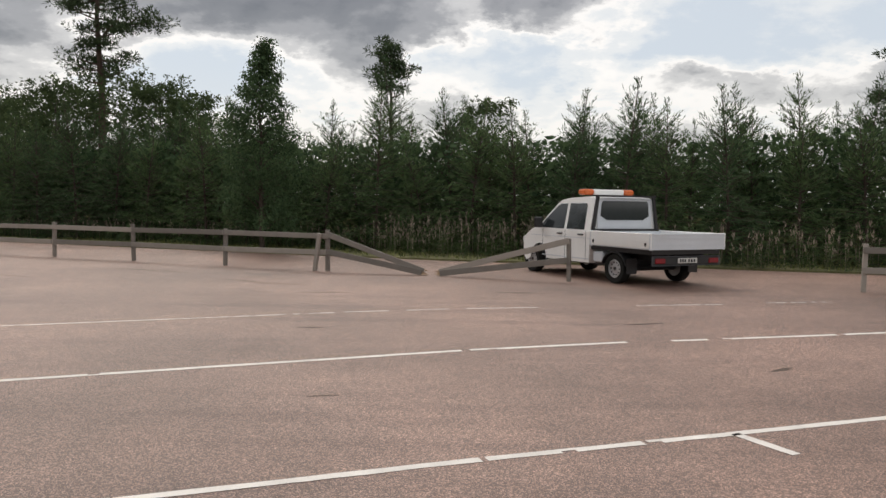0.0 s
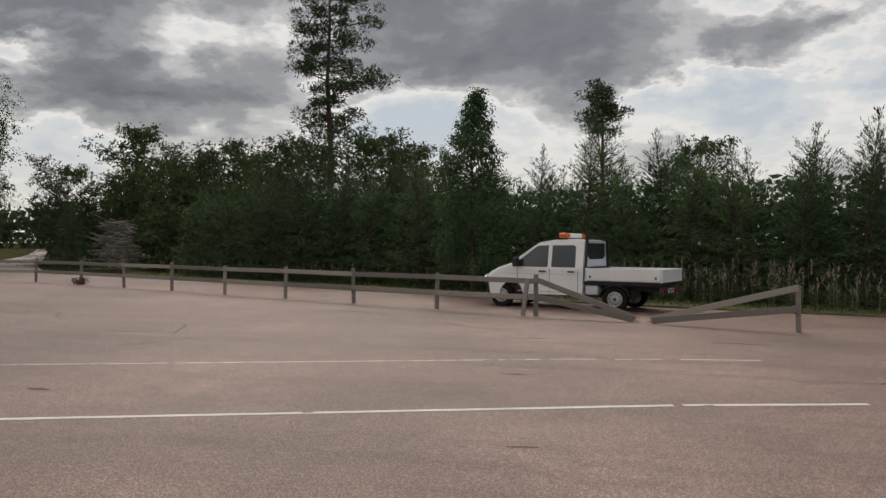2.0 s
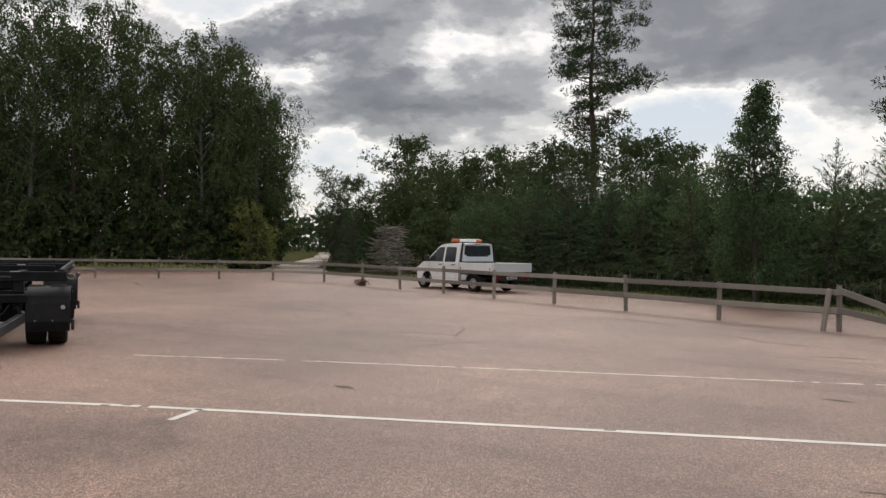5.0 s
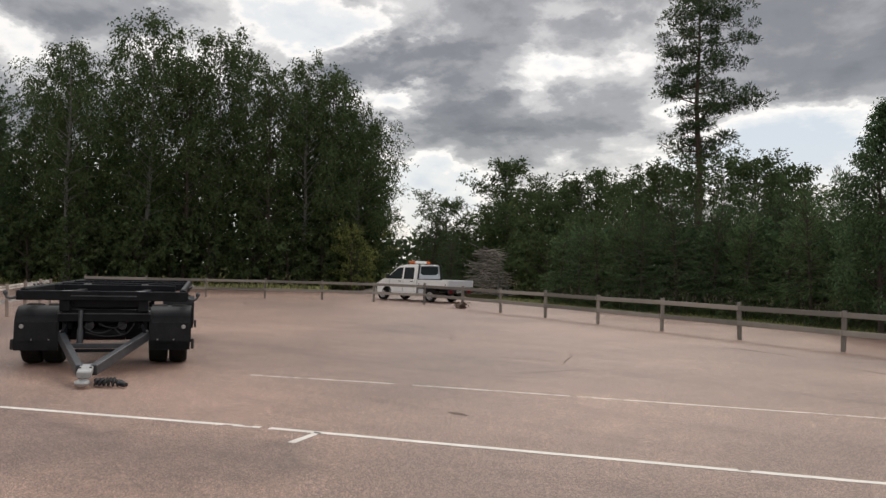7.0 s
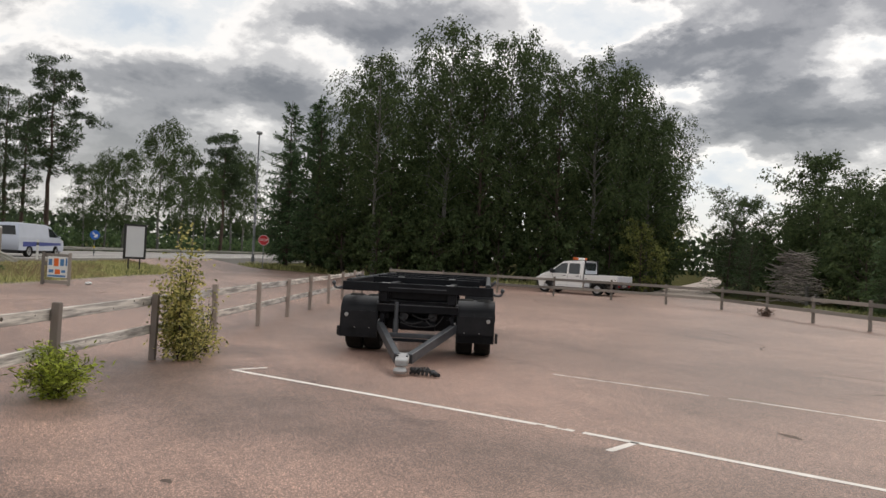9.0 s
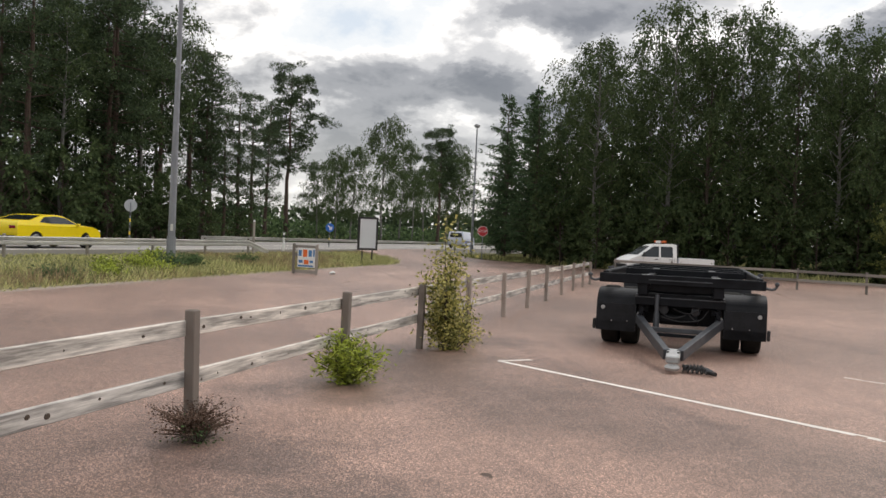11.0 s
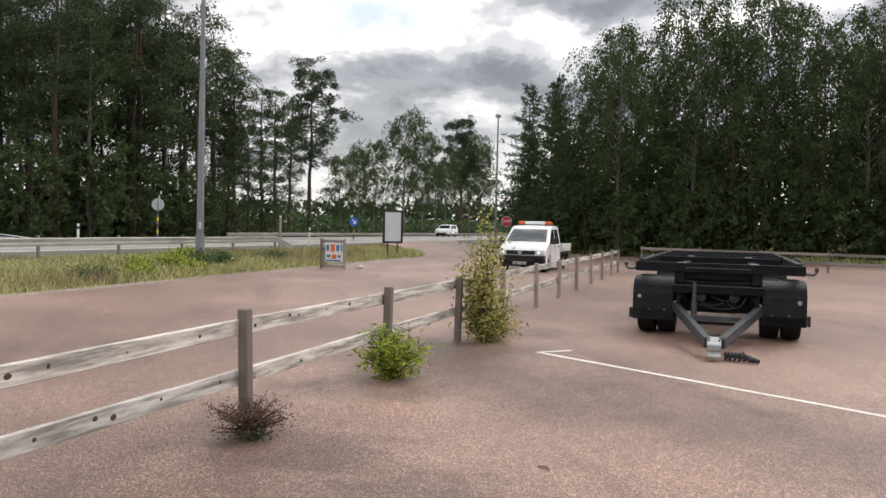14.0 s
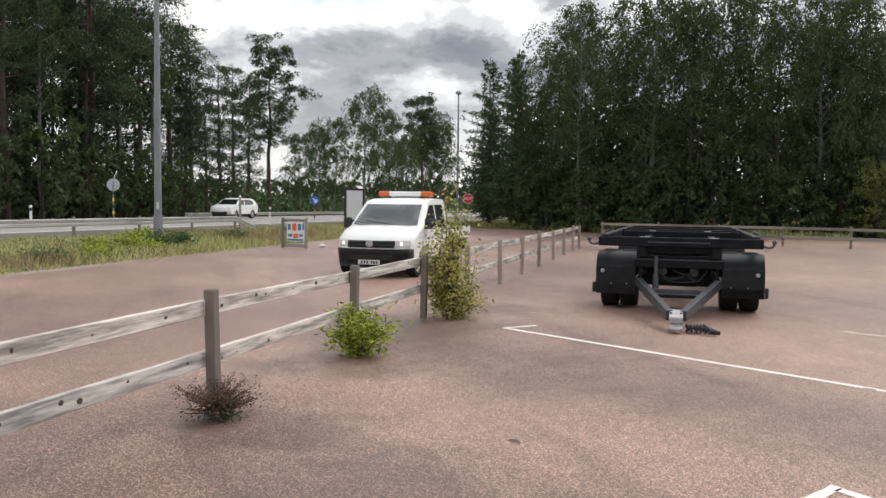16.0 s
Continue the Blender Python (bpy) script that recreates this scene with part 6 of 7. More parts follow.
def bush(name, label, m, h, r, n, leaf, mat, seed, stem_mat=M_BARK, top=1.0, stems=14, slim=1.0, clumps=0, loose=0.07):
    """A small bush: thin stems from one root, leaves along them."""
    g = np.random.default_rng(seed)
    wood = bmesh.new()
    woods = []
    cs = []
    for k in range(stems):
        a = g.uniform(0, 2 * math.pi)
        rr = r * g.uniform(0.25, 1.0)
        hh = h * g.uniform(0.35, 1.0) * (1.0 - 0.55 * (rr / r) * top)
        tip = Vector((math.cos(a) * rr, math.sin(a) * rr, hh))
        mid = Vector((tip.x * 0.45, tip.y * 0.45, hh * 0.62))
        limb(wood, [Vector((0, 0, -0.03)), mid, tip], 0.007 + 0.003 * h, 0.003, 4)
        if stems <= 22:
            woods.append(wood)
            wood = bmesh.new()
        s = g.uniform(0.12, 1.08, n // stems)[:, None]
        if clumps:
            s = g.uniform(0.15, 1.04, clumps)[g.integers(0, clumps, n // stems)][:, None] + g.normal(0, 0.035, (n // stems, 1))
        q = np.where(s < 0.55, np.array(mid) * s / 0.55, np.array(mid) + (np.array(tip) - np.array(mid)) * (s - 0.55) / 0.45)
        cs.append(q + g.normal(0, loose + 0.02 * h, (len(s), 3)))
    c = np.concatenate(cs)
    c[:, 2] = np.maximum(c[:, 2], 0.02)
    ax = g.normal(0, 1, (len(c), 3))
    ax[:, 2] *= 0.6
    v = quads(c, ax, g.uniform(0.7, 1.4, len(c)) * leaf, g.uniform(0.45, 0.8, len(c)) * leaf * slim, g)
    ob = thing(name, label, "bush")
    for w in woods:
        part("stem", w, stem_mat, ob)
    if not woods:
        tagged(part("twig_mass", wood, stem_mat, ob), kind="stuff")
    lv = new("leaves", leaf_mesh("leaves", v, mat))
    lv.parent = ob
    ob.matrix_world = m
    return ob


bush("sapling", "tall yellowing sapling growing through the fence", pose(-13.55, 3.72, 0), 2.5, 0.36, 3300, 0.064, M_AUTUMNLEAF, 71, stems=14, top=0.75, clumps=6)
bush("bramble", "low yellowing shoots at the foot of the sapling", pose(-13.65, 3.92, 0), 1.0, 0.50, 1500, 0.05, M_AUTUMNLEAF, 72, stems=20, top=0.75, clumps=4)
bush("bramble", "thin yellowing shoots hanging over the fence rails", pose(-14.35, 4.35, 0), 1.12, 0.45, 380, 0.06, M_AUTUMNLEAF, 77, stems=9, top=0.3, clumps=4)
bush("bush", "bright green bush round a fence post", pose(-10.85, 1.75, 0), 0.74, 0.50, 2300, 0.085, M_BUSHLEAF, 73, stems=30, top=0.55, slim=0.42, clumps=4)
bush("dry_weed", "reddish dry weed round a fence post", pose(-8.45, 0.08, 0), 0.36, 0.36, 4200, 0.02, M_REDTWIG, 74, M_REDTWIG, stems=60, top=0.5, loose=0.02)
bush("dry_weed", "small green weed at the foot of a post", pose(-8.30, 0.10, 0), 0.12, 0.18, 140, 0.026, M_LARCH, 76, stems=20, top=0.4)
bush("dry_weed", "reddish weed at the corner post", pose(-22.6, 29.75, 0), 0.32, 0.42, 700, 0.06, M_REDTWIG, 75, M_REDTWIG, stems=30, top=0.5)

for k, (x, y, hh, rr) in enumerate(((-32.1, -2.2, 0.64, 0.8), (-33.6, -1.2, 0.72, 0.85), (-35.3, -2.0, 0.6, 0.7), (-26.2, -4.1, 0.5, 0.7), (-30.8, -1.4, 0.5, 0.6), (-38.9, 1.7, 0.5, 0.75), (-28.5, -2.9, 0.47, 0.6), (-34.6, -0.6, 0.6, 0.7), (-30.2, -3.2, 0.55, 0.6))):
    bush("weed_clump", "dark green leafy weed clump in the verge", pose(x, y, verge_height(x, y)), hh, rr, 900, 0.10, M_LARCH if k % 2 else M_BUSHLEAF, 200 + k, stems=30, top=0.6)

# shrubs that close the foot of the grove and of the woods
shrub_kinds = [broadleaf(81, 4.2, 2.1, 0.02, "shrub", "dark dense shrub at the edge of the woods", "woodland shrubs", leaf=0.26, n_limbs=30, per=64, bark=M_BARK, droop=0.6), broadleaf(82, 4.2, 1.9, 0.02, "shrub", "dark leafy undergrowth shrub", "woodland shrubs", leaf=0.26, n_limbs=30, per=60, bark=M_BARK, droop=0.7)]
plant_all(shrub_kinds, SHRUBS, (4.2, 4.2))
for x, y, h in SHRUBS_ROAD:
    clone(shrub_kinds[0], stand(None, x, y, h / 4.2, rng.uniform(0, 360), z=FAR_GROUND))
lime = broadleaf(83, 7.0, 2.0, 0.05, "maple", "yellow-green young tree at the edge of the grove", "woodland shrubs", leaf=0.2, n_limbs=36, per=120, bark=M_BARK, leaves=M_MAPLE, droop=0.6)
lime.matrix_basis = stand(lime, -42.2, 42.0, 0.72)
clone(lime, stand(None, -46.9, 48.6, 0.85, 70))


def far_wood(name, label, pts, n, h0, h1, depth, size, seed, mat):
    """A belt of loose leaves: trees too far off to be told apart, or a wood's inside."""
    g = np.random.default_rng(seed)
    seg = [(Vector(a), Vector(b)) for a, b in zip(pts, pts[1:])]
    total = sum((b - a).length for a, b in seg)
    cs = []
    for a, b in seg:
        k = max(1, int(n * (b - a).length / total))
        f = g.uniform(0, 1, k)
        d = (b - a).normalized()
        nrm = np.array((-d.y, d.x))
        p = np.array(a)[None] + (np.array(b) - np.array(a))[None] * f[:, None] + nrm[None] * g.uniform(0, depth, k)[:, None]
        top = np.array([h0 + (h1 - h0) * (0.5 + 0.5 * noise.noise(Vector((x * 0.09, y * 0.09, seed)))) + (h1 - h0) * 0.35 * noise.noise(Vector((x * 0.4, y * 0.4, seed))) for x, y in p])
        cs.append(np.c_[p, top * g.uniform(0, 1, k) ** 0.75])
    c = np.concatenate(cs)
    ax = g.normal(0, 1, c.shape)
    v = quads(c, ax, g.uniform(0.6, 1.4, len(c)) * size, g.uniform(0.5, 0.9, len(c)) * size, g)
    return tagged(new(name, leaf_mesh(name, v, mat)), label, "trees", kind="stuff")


far_wood("roadside_scrub", "low green scrub along the far side of the highway", [tuple(xy(side(a, 35))) for a in (-40, 20, 80, 150, 220)], 18000, 2.2, 3.6, 5, 0.5, 91, M_LARCH)
far_wood("far_forest", "dark pine forest behind the highway", [tuple(xy(side(a, b))) for a, b in ((-70, 50), (-20, 50), (14, 50), (30, 53))], 22000, 5, 9, 12, 0.8, 92, M_PINE)
far_wood("far_treeline", "distant belt of trees on the skyline", [(-330, -120), (-300, 60), (-240, 150), (-190, 190), (-110, 240), (-20, 200), (90, 160), (160, 80)], 22000, 7, 13, 20, 2.3, 93, M_PINE)
# tall leaf belt added above the undergrowth as shade that closes the gaps
far_wood("grove_inside", "undergrowth and added dark leaf filler for shade inside the birch grove", [(-73, 31), (-60, 34), (-53, 42), (-48, 52)], 15000, 8.5, 13.0, 8, 0.55, 94, M_SPRUCE)
far_wood("thicket_inside", "dark inner twigs of the thicket", [xy(back(-44, 15.5)), xy(back(-6, 13.0)), xy(back(24.5, 12.5))], 26000, 3.5, 4.6, 4, 0.28, 95, M_SPRUCE)


# ---- brush pile ----
def brush_pile(m):
    ob = thing("brush_pile", "heap of bleached cut branches beside the track", "brush pile", m)
    r = random.Random(17)
    for k in range(190):
        bm = bmesh.new()
        z = r.uniform(0.05, 2.7) ** 0.95
        w = 1.5 * (1 - z / 3.6)
        a = r.gauss(0, 0.45)
        p = Vector((r.uniform(-w, w), r.uniform(-1.1, 1.1) * (1 - z / 3.6), z))
        d = Vector((math.cos(a), math.sin(a), r.gauss(0.0, 0.2)))
        L = r.uniform(0.4, 1.15)
        limb(bm, [p - d * L, p + Vector((0, 0, r.gauss(0, 0.06))), p + d * L], r.uniform(0.012, 0.04), 0.006, 4)
        part("branch", bm, M_BRUSH, ob)
    bm = bmesh.new()
    rod(bm, (0.6, -1.15, 0.0), (0.5, -1.25, 0.9), 0.14, 0.10, 9)
    rod(bm, (0.95, -1.1, 0.0), (1.05, -1.3, 0.55), 0.11, 0.09, 9)
    part("stump", bm, M_BIRCHBARK, ob)
    return ob


brush_pile(pose(-32.0, 45.2, 0, 0, 0, 35) @ Matrix.Diagonal((1.0, 1.0, 1.25, 1)))


# ---- roadside furniture ----
M_GALV = material("galvanised_steel", (0.42, 0.44, 0.46), 0.5, metal=0.3, vary=0.15, scale=3, fine=30, bump=0.05)
M_GUARDRAIL = material("dull_guardrail", (0.62, 0.61, 0.58), 0.55, metal=0.1, vary=0.15, scale=1.5, fine=20, bump=0.05)
M_GUARDPOST = material("guardrail_post", (0.22, 0.20, 0.17), 0.85, vary=0.3, scale=4, fine=30)
M_BOARD = material("blank_grey_poster", (0.66, 0.68, 0.70), 0.6, vary=0.05, scale=0.8, fine=10, bump=0)
M_BLUE = material("blue_sign", (0.02, 0.13, 0.50), 0.4, vary=0.1, bump=0)
M_SIGNRED = material("red_sign", (0.50, 0.02, 0.03), 0.4, vary=0.1, bump=0)
M_SIGNWHITE = material("white_sign_face", (0.75, 0.75, 0.74), 0.45, vary=0.06, bump=0)
M_ORANGE = material("orange_print", (0.75, 0.14, 0.02), 0.5, vary=0.1, bump=0)
M_BANNERBLUE = material("blue_print", (0.07, 0.20, 0.42), 0.5, vary=0.15, bump=0)
M_YELLOWBAND = material("yellow_band", (0.75, 0.55, 0.05), 0.5, vary=0.1, bump=0)
M_BLACKFRAME = material("black_frame", (0.02, 0.02, 0.02), 0.5, vary=0.2, bump=0)


def guard_rail(a0, a1, b, step, label, height=0.62, ramp=2.0, wires=0, z=0.52):
    """Posts with a folded steel beam, or with a few thin rails, that dips to the ground at its end."""
    ob = thing("guard_rail", label, "guard rail")
    n = int((a1 - a0) / step)
    for i in range(n + 1):
        bm = bmesh.new()
        box(bm, (0.09, 0.10, height + 0.12), (0, 0, (height + 0.02) / 2), bevel=0.01)
        o = part("post", bm, M_GALV if wires else M_GUARDPOST, ob)
        o.matrix_basis = Matrix.Translation(side(a0 + i * step, b, z)) @ Matrix.Rotation(math.atan2(ALONG.y, ALONG.x), 4, "Z")
    if wires:
        for k in range(wires):
            h = z + height * (1 - 0.26 * k) - 0.03
            bm = bmesh.new()
            limb(bm, [side(a0 - 2, b - 0.07, h), side(a1, b - 0.07, h), side(a1 + ramp * 2.5, b - 0.07, z + 0.06)], 0.026, 0.026, 6)
            part("wire", bm, M_GALV, ob)
        return ob
    prof = [(-0.02, -0.15), (0.03, -0.11), (0.03, -0.04), (-0.015, 0.0), (0.03, 0.04), (0.03, 0.11), (-0.02, 0.15)]
    bm = bmesh.new()
    rows = []
    for p in (side(a0 - 2, b - 0.08, z + height - 0.16), side(a1, b - 0.08, z + height - 0.16), side(a1 + ramp, b - 0.08, z + 0.08)):
        rows.append([bm.verts.new(p - ASIDE * y + Vector((0, 0, h))) for y, h in prof])
    for r0, r1 in zip(rows, rows[1:]):
        for i in range(len(prof) - 1):
            bm.faces.new((r0[i], r0[i + 1], r1[i + 1], r1[i]))
    bmesh.ops.solidify(bm, geom=bm.faces[:], thickness=0.012)
    part("beam", bm, M_GUARDRAIL, ob)
    return ob


guard_rail(-16.0, 31.8, 18.3, 3.98, "grey steel guard rail on posts beside the highway", height=0.76, z=0.38)
guard_rail(0.3, 19.9, 26.0, 2.45, "thin-railed steel barrier along the middle of the highway", height=0.66, wires=4, z=ROAD_Z)
guard_rail(52.0, 157.0, 33.5, 3.0, "low pale railing across the highway junction", height=0.5)


M_LAMPPOST = material("dull_grey_lamp_post", (0.24, 0.25, 0.275), 0.6, metal=0.2, vary=0.2, scale=1.5, fine=20, bump=0.05)


def lamp_post(x, y, h, r, label, globe):
    ob = thing("street_lamp", label, "street lamp", pose(x, y, verge_height(x, y) if not globe else 0))
    bm = bmesh.new()
    rod(bm, (0, 0, -0.1), (0, 0, h * 0.5), r, r * 0.75, 14)
    rod(bm, (0, 0, h * 0.5), (0, 0, h), r * 0.72, r * 0.45, 14)
    rod(bm, (0, 0, -0.1), (0, 0, 0.9), r * 1.2, r * 1.2, 14)
    part("pole", bm, M_LAMPPOST, ob)
    bm = bmesh.new()
    if globe:
        lathe(bm, [(0.001, h - 0.05), (0.22, h), (0.30, h + 0.18), (0.24, h + 0.30), (0.001, h + 0.34)], "z", 18)
    else:
        box(bm, (0.9, 0.3, 0.14), (0.5, 0, h), bevel=0.04)
    part("lamp_head", bm, M_GALV, ob)
    bm = bmesh.new()
    box(bm, (0.03, 0.11, 0.3), (r * 1.18, 0, 1.3), bevel=0.008)
    part("hatch", bm, M_GUARDRAIL, ob)
    return ob


lamp_post(-38.2, -1.55, 14.0, 0.165, "tall galvanised lamp post standing in the verge", False)
lamp_post(-73.4, 23.8, 12.3, 0.13, "tall lamp post with a round head by the junction", True)


def disc_sign(x, y, z, r, turn, label, face, sides=28, stripe=True, mark=None, foot=0.0):
    ob = thing("road_sign", label, "road sign", pose(x, y, foot, 0, 0, turn))
    bm = bmesh.new()
    rod(bm, (0.03, 0, -0.05), (0.03, 0, z + r * 0.5), 0.035, sides=10)
    pole = part("pole", bm, M_LAMPPOST, ob)
    if stripe:
        for k in range(5):
            bm = bmesh.new()
            rod(bm, (0.03, 0, 0.2 + k * 0.36), (0.03, 0, 0.38 + k * 0.36), 0.05, sides=10)
            part("band", bm, M_YELLOWBAND if k % 2 else M_SEAM, pole)
    bm = bmesh.new()
    lathe(bm, [(0.001, -0.012), (r, -0.012), (r, 0.012), (0.001, 0.012)], "x", sides)
    bmesh.ops.rotate(bm, verts=bm.verts, matrix=Matrix.Rotation(math.pi / sides, 3, "X"), cent=(0, 0, 0))
    bmesh.ops.translate(bm, verts=bm.verts, vec=(-0.03, 0, z))
    plate = part("plate", bm, face, ob)
    if mark == "arrow":
        bm = bmesh.new()
        beam(bm, (-0.046, r * 0.45, z + r * 0.45), (-0.046, -r * 0.35, z - r * 0.35), 0.006, r * 0.26, up=(0, -1, 1))
        box(bm, (0.006, r * 0.26, r * 0.7), (-0.046, -r * 0.40, z - r * 0.14))
        box(bm, (0.006, r * 0.7, r * 0.26), (-0.046, -r * 0.14, z - r * 0.40))
        part("arrow", bm, M_SIGNWHITE, plate)
    if mark == "stop":
        bm = bmesh.new()
        lathe(bm, [(r * 0.93, -0.002), (r * 0.99, -0.002), (r * 0.99, 0.0), (r * 0.93, 0.0)], "x", sides, (0, 0, 0))
        bmesh.ops.rotate(bm, verts=bm.verts, matrix=Matrix.Rotation(math.pi / sides, 3, "X"), cent=(0, 0, 0))
        bmesh.ops.translate(bm, verts=bm.verts, vec=(-0.043, 0, z))
        part("border", bm, M_SIGNWHITE, plate)
        cu = bpy.data.curves.new("word", "FONT")
        cu.body, cu.size, cu.align_x, cu.align_y, cu.extrude = "STOP", r * 0.62, "CENTER", "CENTER", 0.002
        cu.materials.append(M_SIGNWHITE)
        w = new("word", cu)
        w.parent = plate
        w.matrix_basis = pose(-0.045, 0, z, 90, 0, -90)
    return ob


disc_sign(-63.6, 8.9, 1.53, 0.34, 188, "blue round road sign with a white arrow on a banded pole", M_BLUE, mark="arrow", foot=ROAD_Z)
disc_sign(-66.0, 22.3, 2.45, 0.46, 160, "red octagonal stop sign by the junction", M_SIGNRED, sides=8, stripe=False, mark="stop")
disc_sign(-50.4, -4.4, 2.22, 0.35, 0, "grey back of a round road sign on a striped pole", M_GALV, stripe=True, foot=ROAD_Z - 0.05)


def marker_post(x, y, h=1.0, foot=0.54):
    ob = thing("marker_post", "white roadside marker post with a black band", "marker post", pose(x, y, foot), group="marker posts")
    bm = bmesh.new()
    box(bm, (0.06, 0.12, h), (0, 0, h / 2), bevel=0.015)
    part("stake", bm, M_SIGNWHITE, ob)
    bm = bmesh.new()
    box(bm, (0.064, 0.124, 0.16), (0, 0, h * 0.80), bevel=0.012)
    part("band", bm, M_SEAM, ob)
    return ob


marker_post(-49.7, 4.25, 1.08)
marker_post(*xy(side(18.8, 26.7)), 1.15)
marker_post(*xy(side(26.7, 26.7)), 1.05)
tall = thing("wooden_stake", "tall weathered stake at the end of the guard rail", "post", pose(-45.6, 2.3, 0.5))
bm = bmesh.new()
rod(bm, (0, 0, -0.1), (0.03, 0, 1.65), 0.075, 0.06, 9)
part("stake", bm, M_FENCEWOOD, tall)
bm = bmesh.new()
rod(bm, (0.03, 0, 1.65), (0.03, 0, 1.74), 0.062, 0.04, 9)
part("cap", bm, M_SIGNWHITE, tall)


def billboard(x, y, turn):
    ob = thing("billboard", "blank grey poster stand in a black frame", "billboard", pose(x, y, 0, 0, 0, turn))
    w, z0, z1 = 1.28, 0.80, 2.78
    for s in (1, -1):
        bm = bmesh.new()
        box(bm, (0.06, 0.06, z0 + 0.1), (0, s * 0.32, (z0 + 0.05) / 2))
        part("leg", bm, M_BLACKFRAME, ob)
    bm = bmesh.new()
    for s in (1, -1):
        box(bm, (0.10, 0.12, z1 - z0), (0, s * (w / 2 - 0.06), (z0 + z1) / 2), bevel=0.008)
    for z in (z0 + 0.06, z1 - 0.06):
        box(bm, (0.10, w - 0.24, 0.12), (0, 0, z), bevel=0.008)
    part("frame", bm, M_BLACKFRAME, ob)
    bm = bmesh.new()
    box(bm, (0.05, w - 0.245, z1 - z0 - 0.245), (0, 0, (z0 + z1) / 2))
    part("panel", bm, M_BOARD, ob)
    return ob


billboard(-48.7, 9.1, 12)


def banner_stand(p, q):
    """A wooden trestle with a printed banner; its print is past reading."""
    ob = thing("banner_stand", "wooden trestle with a colourful printed banner", "sign")
    p, q = Vector((*p, 0)), Vector((*q, 0))
    d = (q - p).normalized()
    n = Vector((-d.y, d.x, 0))
    if n.x < 0:
        n = -n
    for c in (p, q):
        bm = bmesh.new()
        beam(bm, c + Vector((0, 0, -0.03)), c + Vector((0, 0, 1.24)), 0.11, 0.11, bevel=0.008, up=(1, 0, 0))
        part("post", bm, M_FENCEWOOD, ob)
    for z in (1.12, 0.78, 0.10):
        bm = bmesh.new()
        beam(bm, p + Vector((0, 0, z)) - n * 0.07, q + Vector((0, 0, z)) - n * 0.07, 0.04, 0.13, bevel=0.005)
        part("rail", bm, M_FENCEWOOD, ob)
    L = (q - p).length
    bm = bmesh.new()
    beam(bm, p + d * 0.22 + n * 0.03 + Vector((0, 0, 0.68)), q - d * 0.06 + n * 0.03 + Vector((0, 0, 0.68)), 0.012, 0.80)
    ban = part("banner", bm, M_SIGNWHITE, ob, "white banner with blue and orange print")
    for k, (f, w, z, hh, mt) in enumerate(((0.30, 0.15, 0.86, 0.24, M_BANNERBLUE), (0.52, 0.20, 0.86, 0.30, M_ORANGE), (0.74, 0.16, 0.86, 0.26, M_BANNERBLUE), (0.90, 0.07, 0.88, 0.30, M_BANNERBLUE), (0.34, 0.20, 0.52, 0.12, M_BANNERBLUE), (0.58, 0.22, 0.50, 0.18, M_ORANGE), (0.80, 0.16, 0.52, 0.10, M_BANNERBLUE), (0.55, 0.75, 0.34, 0.07, M_BANNERBLUE))):
        bm = bmesh.new()
        c = p + d * (L * f) + n * 0.040 + Vector((0, 0, z))
        beam(bm, c - d * w / 2, c + d * w / 2, 0.005, hh)
        part("print_bar", bm, mt, ban)
    return ob


banner_stand((-34.9, 3.42), (-34.15, 4.27))
bag = thing("litter", "small white scrap lying on the verge", "litter", pose(-35.2, 5.1, 0.0))
bm = bmesh.new()
bmesh.ops.create_icosphere(bm, subdivisions=2, radius=0.16, matrix=Matrix.Diagonal((1.4, 0.8, 0.45, 1)))
for v in bm.verts:
    v.co += Vector((noise.noise(v.co * 9), noise.noise(v.co * 9 + Vector((5, 0, 0))), noise.noise(v.co * 9 + Vector((0, 5, 0))))) * 0.05
bmesh.ops.translate(bm, verts=bm.verts, vec=(0, 0, 0.05))
part("scrap", bm, M_SIGNWHITE, bag)

# marks in the asphalt: sealed cracks and dark patches
M_CRACK = material("crack_fill", (0.13, 0.095, 0.078), 0.9, vary=0.35, scale=2, fine=30, bump=0.2)
rc = random.Random(44)


def crack(x, y, ang, length, w):
    bm = bmesh.new()
    p = Vector((x, y, 0.0025))
    a = radians(ang)
    left, right = [], []
    steps = max(4, int(length / 0.18))
    for i in range(steps + 1):
        ww = w * (0.35 + 0.65 * math.sin(math.pi * i / steps)) * rc.uniform(0.5, 1.3)
        n = Vector((-math.sin(a), math.cos(a), 0)) * ww / 2
        left.append(bm.verts.new(p + n))
        right.append(bm.verts.new(p - n))
        p = p + Vector((math.cos(a), math.sin(a), 0)) * (length / steps)
        a += rc.gauss(0, 0.22)
        a += (radians(ang) - a) * 0.25
    for i in range(steps):
        bm.faces.new((left[i], left[i + 1], right[i + 1], right[i]))
    bmesh.ops.recalc_face_normals(bm, faces=bm.faces)
    for f in bm.faces:
        if f.normal.z < 0:
            f.normal_flip()
    return tagged(new("crack", mesh_of("crack", bm, M_CRACK)), "dark crack in the worn asphalt", "crack", group="asphalt cracks", kind="structure")


for x, y, ang, L, w in CRACKS:
    crack(x, y, ang, L, w)


